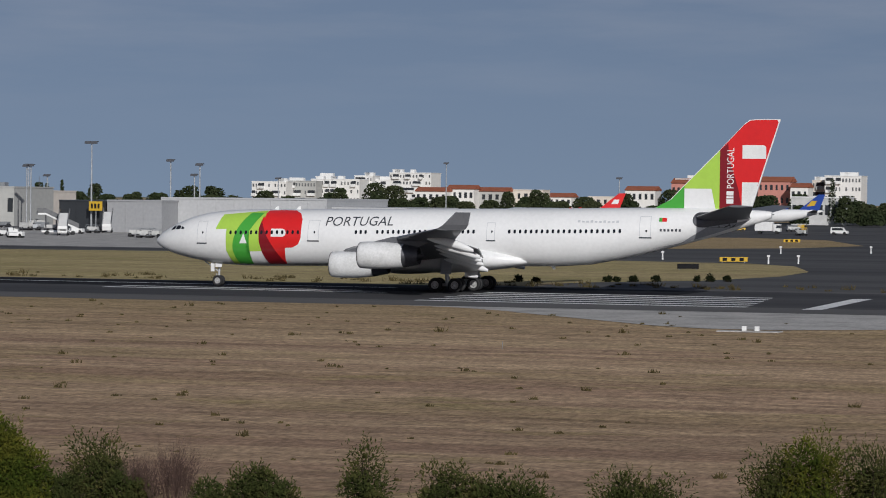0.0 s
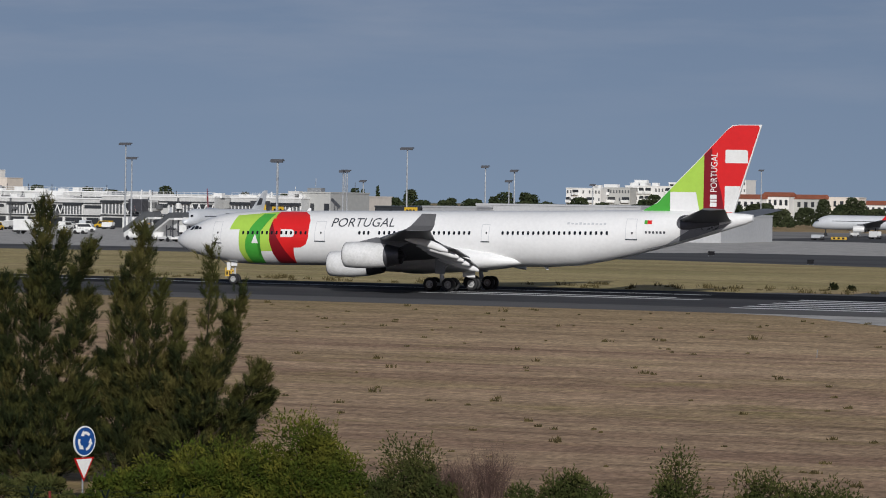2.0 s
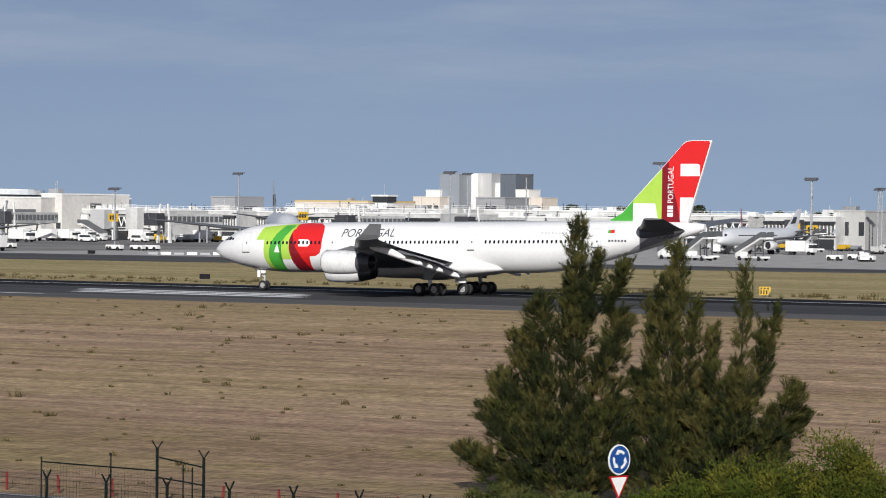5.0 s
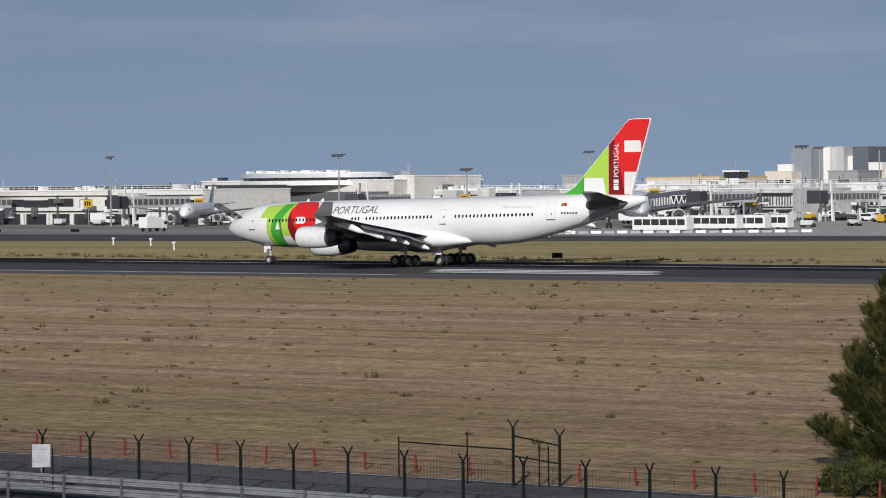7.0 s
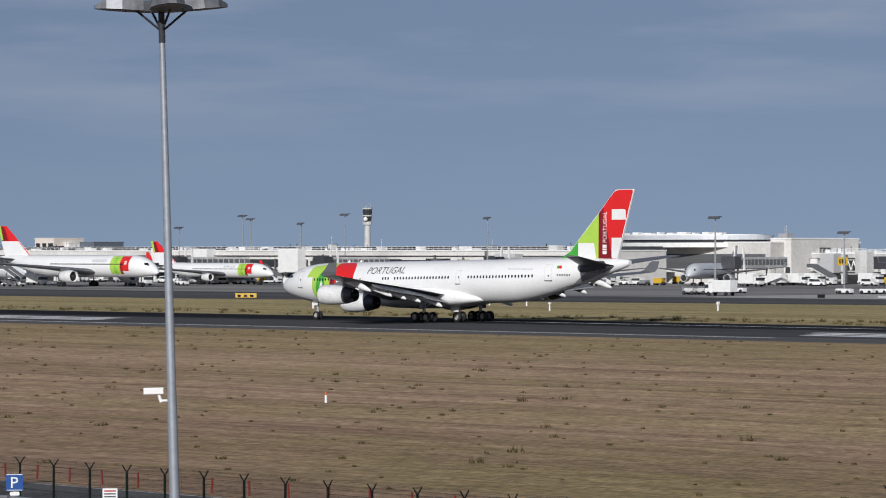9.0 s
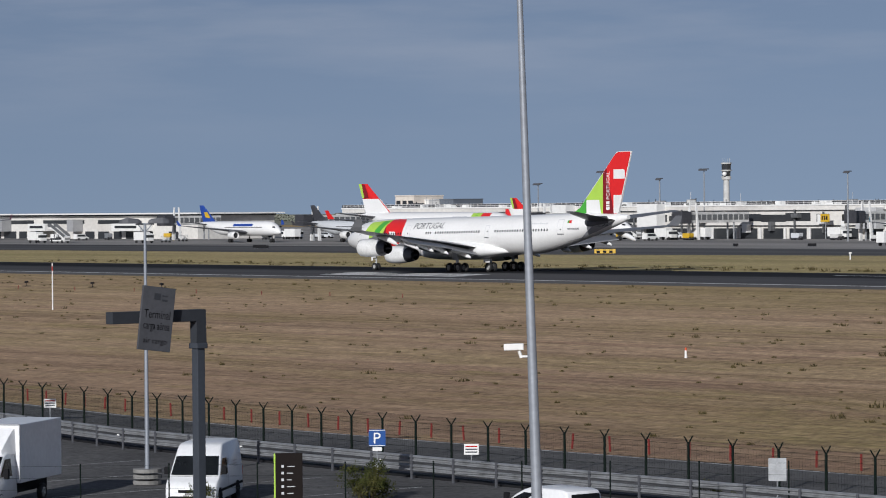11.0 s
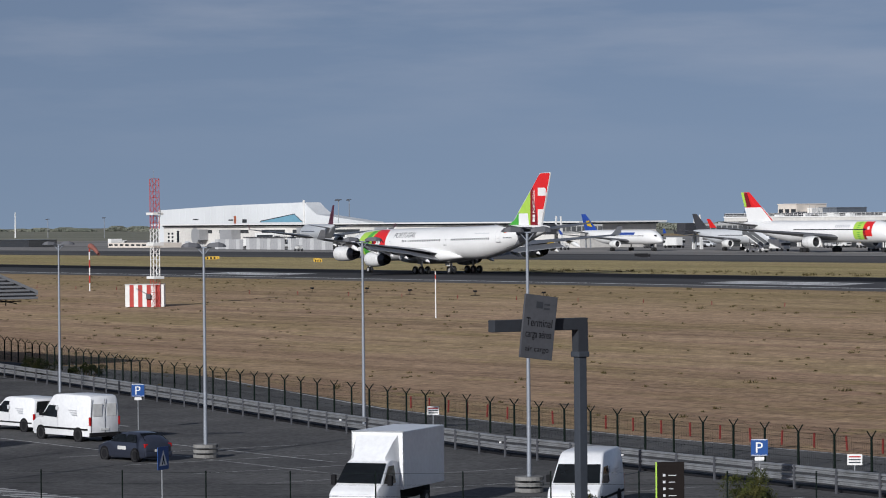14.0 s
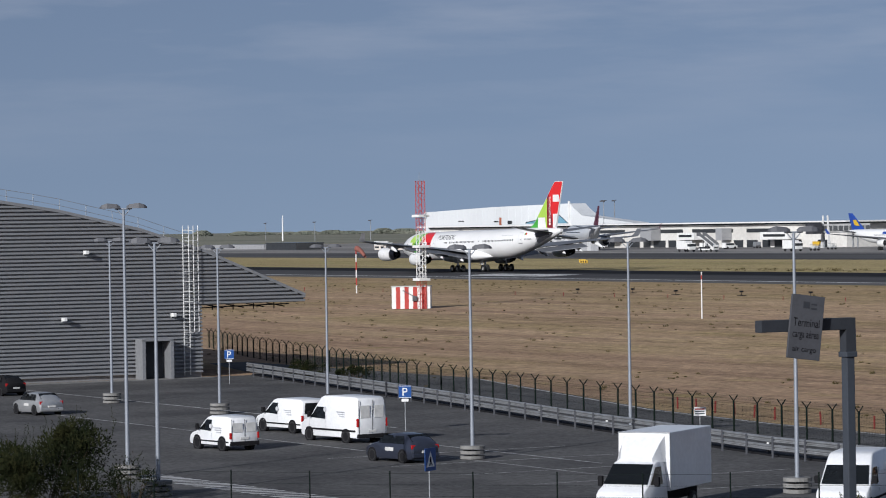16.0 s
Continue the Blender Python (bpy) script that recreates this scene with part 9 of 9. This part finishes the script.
block("house", -383.3, -370.2, 1420, 0.00, 8.65, 12, "flat_white", "white house with a red tiled roof", "house", win=(2, 5), roof=1)
block("house", -364.4, -348.9, 1428, 0.00, 8.88, 12, "flat_cream", "pale rendered house on the hill", "house", win=(2, 5), roof=0)
block("house", -320.2, -311.5, 1400, 0.00, 15.37, 14, "flat_pink", "pink rendered house with a tiled roof", "house", win=(2, 4), roof=1)
block("house", -279.9, -266.0, 1390, 0.00, 16.35, 14, "flat_pink", "pink rendered house block with a tiled roof", "house", win=(3, 6), roof=1)
block("house", -264.0, -256.4, 1380, 0.00, 13.99, 12, "flat_white", "white house with a tiled roof", "house", win=(2, 3), roof=1)
block("apartment_block", -256.5, -240.6, 1420, 0.00, 19.13, 16, "flat_white", "white apartment block above trees", "apartment building", win=(5, 11))
block("apartment_block", -263.8, -257.7, 1430, 0.00, 17.17, 12, "flat_cream", "cream rendered apartment block", "apartment building", win=(4, 5))
block("low_shed", -219.6, -200.7, 1150, 0.00, 9.71, 20, "white_dull", "low white airport shed", "building", win=(1, 8))
block("apartment_block", -319.6, -299.9, 1405, 0.00, 17.05, 14, "flat_white", "white flats on the far hill", "apartment building", win=(4, 13))
block("house", -296.4, -268.9, 1400, 0.00, 16.04, 14, "flat_pink", "long pink terrace with tiled roof", "house", win=(3, 10), roof=1)
# terminal, eastern end
block("terminal_pier", -375.2, -355.1, 770, 0.00, 8.27, 30, "white_dull", "white low terminal block", "terminal building", win=(1, 10))
block("terminal_block", -357.4, -349.2, 775, 0.00, 9.80, 25, "flat_grey", "grey terminal block with roof plant", "terminal building", win=(1, 4))
block("terminal_block", -360.5, -353.5, 800, 0.00, 8.87, 25, "flat_cream", "cream low building beside the apron", "building", win=(2, 4))
block("terminal_pier", -410.4, -377.5, 765, 0.00, 8.22, 40, "white_dull", "glazed white terminal pier with dark louvres", "terminal building", win=(1, 8))
block("terminal_roof", -476.2, -362.7, 810, 7.97, 9.00, 30, "white_dull", "long white terminal roof edge", "terminal building")
block("terminal_pier", -458.5, -418.2, 780, 0.00, 7.28, 30, "white_dull", "white terminal pier with dark undercroft", "terminal building", win=(1, 14))
# office towers behind the terminal
block("office_tower", -892.7, -880.9, 1450, 0.00, 27.37, 18, "tower_grey", "grey metal-clad office tower", "office building", rib=2.0)
block("office_tower", -888.2, -876.8, 1462, 0.00, 27.59, 18, "flat_white", "plain white office tower", "office building", rib=3.0)
block("office_tower", -879.2, -871.1, 1466, 0.00, 27.71, 18, "panel_pale", "pale grey office tower", "office building", rib=3.0)
block("office_tower", -873.4, -868.0, 1470, 0.00, 22.83, 18, "flat_white", "white link between office towers", "office building")
block("office_tower", -859.2, -850.2, 1455, 0.00, 27.37, 18, "tower_dark", "dark grey office tower", "office building", rib=2.0)
block("office_block", -902.5, -886.5, 1440, 0.00, 15.30, 16, "flat_cream", "cream lower office block", "office building", win=(1, 4))
block("office_block", -899.8, -891.4, 1448, 0.00, 18.85, 12, "flat_white", "white upper office block", "office building")
block("office_block", -841.4, -826.0, 1440, 0.00, 15.27, 16, "flat_cream", "cream lower office block", "office building", win=(1, 4))
block("office_block", -846.1, -838.5, 1448, 0.00, 19.29, 12, "flat_white", "white upper office block", "office building")
block("terminal_block", -650.7, -620.1, 960, 0.00, 11.02, 30, "flat_cream", "long cream flat-roofed building", "building", win=(1, 12))
block("roof_fascia", -651.4, -620.8, 961, 10.83, 11.99, 31, "yellow_trim", "yellow-brown metal roof fascia", "roof fascia")
# main terminal
block("terminal_pier", -538.9, -477.7, 790, 0.00, 9.13, 30, "white_dull", "white terminal pier with service floor below", "terminal building", win=(1, 18))
block("terminal_pier", -483.7, -427.6, 800, 0.00, 9.10, 30, "white_dull", "white terminal pier with dark glazing", "terminal building", win=(1, 16))
block("roof_plant", -498.5, -488.6, 830, 0.00, 12.69, 14, "panel_grey", "grey plant room on the terminal roof", "roof plant", win=(1, 5))
block("terminal_block", -610.6, -587.7, 740, 0.00, 12.07, 40, "white_dull", "white terminal block with long dark windows", "terminal building", win=(2, 6))
block("terminal_tower", -592.6, -585.7, 745, 0.00, 12.38, 25, "white_dull", "white stair tower with dark glazing", "terminal building", win=(3, 2))
block("terminal_pier", -575.6, -540.3, 720, 0.00, 8.36, 30, "white_dull", "white pier with a glazed upper walkway", "terminal building", win=(2, 14))
block("terminal_pier", -551.5, -517.3, 735, 0.00, 8.09, 30, "white_dull", "white low terminal pier building", "terminal building", win=(2, 12))
block("roof_plant", -533.0, -525.0, 745, 0.00, 11.96, 14, "panel_grey", "grey roof plant block with white trim", "roof plant", win=(1, 3))
block("terminal_pier", -524.4, -458.3, 745, 0.00, 7.96, 30, "white_dull", "white terminal pier with many openings", "terminal building", win=(2, 24))
block("terminal_hall", -626.6, -557.0, 700, 0.00, 11.17, 40, "white_warm", "pale warm-white terminal hall with a long dark window", "terminal building", win=(1, 1))
block("terminal_block", -561.7, -554.6, 706, 0.00, 12.16, 30, "white_warm", "pale warm-white terminal end block", "terminal building", win=(2, 3))
block("terminal_pier", -561.3, -526.7, 715, 0.00, 8.14, 30, "white_dull", "white low terminal pier building", "terminal building", win=(2, 12))
block("terminal_pier", -824.1, -572.6, 640, 0.00, 8.98, 35, "white_warm", "long white low terminal pier with slit windows", "terminal building", win=(2, 60))
block("terminal_roof", -836.9, -581.5, 650, 9.26, 10.25, 34, "roof_dark", "long dark flat roof with pale edge", "terminal roof")
block("low_shed", -1092.0, -1057.0, 560, 0.00, 1.77, 12, "flat_cream", "low cream shed beyond the runway", "building", win=(1, 8))
block("dark_shed", -1186.3, -1158.9, 560, 0.00, 2.50, 12, "glass_dark", "dark boxy shed beyond the runway end", "building")
block("low_shed", -1280.8, -1219.6, 575, 0.00, 1.89, 14, "panel_grey", "low grey shed beyond the runway end", "building", rib=3.0)
block("office_block", -946.6, -935.8, 760, 0.00, 13.49, 14, "flat_cream", "cream block behind the pier roof", "building", win=(2, 3))
block("office_block", -944.2, -933.2, 765, 0.00, 11.85, 14, "flat_white", "white block behind the pier roof", "building")
block("roof_plant", -939.3, -925.1, 770, 0.00, 12.05, 14, "tower_dark", "dark louvred plant behind the pier roof", "roof plant", rib=1.5)
hangar_hall()
long_pier(-1123.0, -846.5, 600, 8.35, 30)
for x0, x1, h, capped in ((-960, -941, 3.4, 0), (-939, -914, 3.9, 1), (-912, -884, 3.7, 0)):
    blast_screen(x0, x1, 532, h, capped)
# floodlight masts
apron_mast(-291.9, 690, 20.5, 1)
apron_mast(-284.6, 720, 16.9, 0)
apron_mast(-277.3, 720, 16.0, 0)
apron_mast(-309.6, 800, 14.0, 0)
apron_mast(-339.0, 760, 15.7, 0)
apron_mast(-337.9, 760, 15.8, 0)
apron_mast(-351.0, 800, 13.5, 0)
apron_mast(-363.9, 690, 21.0, 1)
apron_mast(-378.0, 720, 18.0, 1)
apron_mast(-324.5, 690, 17.5, 1)
apron_mast(-406.0, 700, 18.1, 1)
apron_mast(-391.2, 640, 18.0, 1)
apron_mast(-471.2, 780, 19.4, 1)
apron_mast(-356.3, 800, 16.2, 0)
apron_mast(-492.1, 700, 18.3, 1)
apron_mast(-456.1, 600, 13.5, 1)
apron_mast(-329.0, 700, 17.4, 1)
apron_mast(-713.3, 650, 19.6, 1)
apron_mast(-753.6, 690, 19.2, 1)
apron_mast(-730.9, 690, 17.6, 0)
apron_mast(-660.0, 640, 19.5, 1)
apron_mast(-789.2, 760, 11.4, 0)
apron_mast(-567.6, 600, 17.6, 0)
apron_mast(-461.0, 560, 16.7, 1)
apron_mast(-730.0, 640, 16.2, 1)
apron_mast(-1150.0, 700, 17.9, 0)
apron_mast(-678.0, 640, 17.1, 0)
apron_mast(-1835.5, 900, 11.8, 1)
apron_mast(-1759.6, 900, 12.3, 1)
apron_mast(-1949.1, 920, 11.6, 1)
apron_mast(-1059.1, 640, 17.2, 1)
apron_mast(-245.3, 1000, 15.3, 0)
apron_mast(-331.9, 1100, 20.5, 0)
apron_mast(-358.1, 1000, 14.2, 0)
plain_mast(-1881.6, 900, 16.0)
control_tower(-1017.5, 1000, 28.2)
old_tower(-594.2, 930, 14.4)
round_hall(-616.9, -567.1, 691, 13.4)
# parked aircraft
parked_jet(-629.5, 545.0, 0.0, 63.7, "green_red", "white wide-body airliner with green and red nose bands, parked")
parked_jet(-646.4, 600.0, 0.0, 49.0, "green_red", "white wide-body airliner with a green and red tail, parked")
parked_jet(-729.5, 545.0, 0.0, 38.0, "blue_yellow", "white narrow-body airliner with a blue and yellow tail")
parked_jet(-222.3, 1010.0, 180.0, 39.5, "blue_yellow", "white narrow-body airliner with a dark blue tail")
parked_jet(-384.1, 565.0, -52.0, 60.0, "silver", "silver wide-body airliner seen nose on")
parked_jet(-328.3, 650.0, -95.0, 36.0, "silver", "silver narrow-body airliner beside mobile stairs")
parked_jet(-339.8, 690.0, -60.0, 38.0, "red_white", "white narrow-body airliner with a red and white tail")
parked_jet(-256.4, 900.0, -170.0, 36.0, "red_white", "silver narrow-body airliner with a red tail, parked far off")
parked_jet(-543.5, 600.0, -60.0, 38.0, "teal", "white narrow-body airliner with a teal striped tail")
parked_jet(-699.0, 560.0, 0.0, 36.0, "grey_dark", "grey narrow-body airliner with a dark tail")
parked_jet(-952.0, 562.0, 160.0, 51.0, "maroon", "grey airliner with a dark maroon tail")
parked_jet(-535.8, 640.0, -70.0, 38.0, "silver", "silver narrow-body airliner at a jet bridge")
# apron vehicles
tug(-268.7, 597.2, 0)
stairs(-276.3, 637.1, 30)
cart(-253.8, 623.1, 0)
cart(-252.2, 625.8, 0)
cart(-347.7, 789.1, 0)
cart(-349.0, 785.2, 0)
stairs(-299.4, 573.9, 160)
stairs(-294.6, 576.3, 160)
stairs(-301.6, 577.7, 150)
stairs(-289.2, 564.3, 150)
stairs(-395.2, 596.1, 170)
bus(-368.1, 567.3, 180)
bus(-363.0, 578.6, 180)
cart(-247.2, 611.3, 0)
cart(-245.8, 613.7, 0)
cart(-234.8, 608.2, 10)
cart(-233.4, 610.6, 10)
lorry(-501.5, 831.0, 0)
lorry(-518.5, 867.5, 180)
lorry(-552.6, 687.9, 0)
lorry(-560.1, 709.0, 180)
lorry(-520.2, 695.8, 0)
tug(-423.3, 556.4, 0)
tug(-414.8, 558.8, 180)
cart(-558.3, 721.3, 0)
tug(-448.0, 552.2, 0)
lorry(-314.6, 664.2, 0)
tug(-274.4, 594.6, 0)
tug(-264.7, 588.7, 180)
stairs(-282.9, 574.9, 160)
stairs(-659.9, 645.3, 0)
lorry(-665.0, 643.9, 0)
bus_yellow(-648.9, 648.2, 0)
bus_yellow(-641.3, 650.2, 0)
lorry(-602.9, 634.1, 0)
lorry(-494.7, 536.4, 90)
bus(-366.4, 546.4, 180)
bus(-363.4, 570.5, 180)
lorry(-696.3, 649.7, 0)
lorry(-425.5, 518.6, 180)
cart(-438.8, 528.5, 0)
cart(-440.4, 526.7, 0)
stairs(-704.6, 644.0, 0)
lorry(-675.1, 608.6, 0)
tug(-663.9, 582.4, 0)
lorry(-522.8, 649.4, 0)
lorry(-535.2, 673.9, 180)
tug(-419.1, 551.7, 0)
tug(-416.2, 555.4, 0)
cart(-665.2, 566.0, 0)
lorry(-662.6, 567.6, 0)
lorry(-688.2, 552.9, 0)
stairs(-672.5, 533.1, 0)
stairs(-802.9, 520.6, 0)
lorry(-813.1, 519.3, 0)
lorry(-679.8, 603.4, 0)
stairs(-672.9, 623.8, 0)
lorry(-647.9, 613.8, 0)
tug(-654.1, 574.8, 0)
cart(-871.2, 512.0, 0)
lorry(-769.2, 526.6, 0)
cart(-794.6, 557.8, 0)
cart(-775.7, 538.6, 0)
tug(-276.3, 608.7, 0)
small_van(-265.7, 589.1, -60, "white_plain", "white")
crate_stack(-311.2, 697.5, 946)
crate_stack(-310.2, 699.6, 960)
crate_stack(-313.4, 711.7, 975)
crate_stack(-307.9, 704.1, 990)
stairs(-272.2, 628.8, -70)
tug(-280.9, 656.0, 0)
cart(-282.4, 668.6, 0)
lorry(-292.9, 697.9, 0)
stairs(-284.2, 681.0, -70)
cart(-286.9, 692.4, 0)
crate_stack(-284.1, 697.5, 1140)
crate_stack(-283.2, 699.3, 1152)
crate_stack(-286.2, 710.6, 1163)
crate_stack(-285.3, 712.4, 1175)
tug(-280.3, 704.6, 0)
# taxiway guidance boards and small airfield markers
guide_board(-92.5, 414.6, 3.1, "black")
guide_board(-97.4, 466.5, 4.6, "yellow")
guide_board(-129.9, 681.3, 4.0, "yellow")
guide_board(-161.7, 331.8, 1.1, "yellow")
guide_board(-236.9, 641.6, 3.5, "yellow")
guide_board(-210.4, 582.2, 1.3, "black")
guide_board(-244.7, 340.8, 1.4, "black")
guide_board(-167.1, 343.1, 1.4, "yellow")
guide_board(-517.8, 511.6, 1.2, "black")
guide_board(-500.0, 517.2, 2.0, "black")
guide_board(-471.2, 430.2, 4.4, "yellow")
guide_board(-474.5, 433.2, 4.2, "yellow")
guide_board(-384.2, 498.2, 1.5, "black")
guide_board(-619.2, 457.2, 3.2, "black")
guide_board(-624.1, 371.8, 2.0, "yellow")
guide_board(-482.5, 440.5, 4.5, "yellow")
guide_board(-703.7, 389.6, 3.3, "yellow")
guide_board(-698.3, 386.0, 3.3, "yellow")
guide_board(-628.1, 463.0, 3.5, "black")
guide_board(-638.9, 380.3, 1.8, "yellow")
guide_board(-220.9, 799.6, 4.3, "yellow")
guide_board(-170.3, 535.8, 1.2, "black")
guide_board(-136.4, 478.2, 0.9, "black")
field_marker(-106.5, 548.9)
field_marker(-91.6, 463.0)
field_marker(-88.0, 466.9)
field_marker(-93.7, 564.0)
field_marker(-382.3, 404.6)
field_marker(-372.1, 402.8)
field_marker(-320.8, 390.3)
field_marker(-341.6, 375.0)
field_marker(-327.2, 398.2)
field_marker(-111.5, 482.3)


# ---- what moves ----
def roll_x(t):
    for (ta, xa), (tb, xb) in zip(ROLL, ROLL[1:]):
        if t <= tb:
            return xa + (xb - xa) * (t - ta) / (tb - ta)
    return ROLL[-1][1]


def motions():
    """The airliner accelerates along the runway and its wheels turn with it."""
    walk(plane, [(t, pose(x, DY, 0)) for t, x in ROLL])
    for w, x, y, z, rad in SPINNERS:
        rows, turn = [(0.0, pose(x, y, z))], 0.0
        for i in range(1, 481):
            step = math.degrees((roll_x((i - 1) / 30) - roll_x(i / 30)) / rad)
            while step > 85:
                step -= 45
            turn -= step
            rows.append((i / 30, pose(x, y, z) @ Matrix.Rotation(radians(turn), 4, "Y")))
        walk(w, rows)


motions()
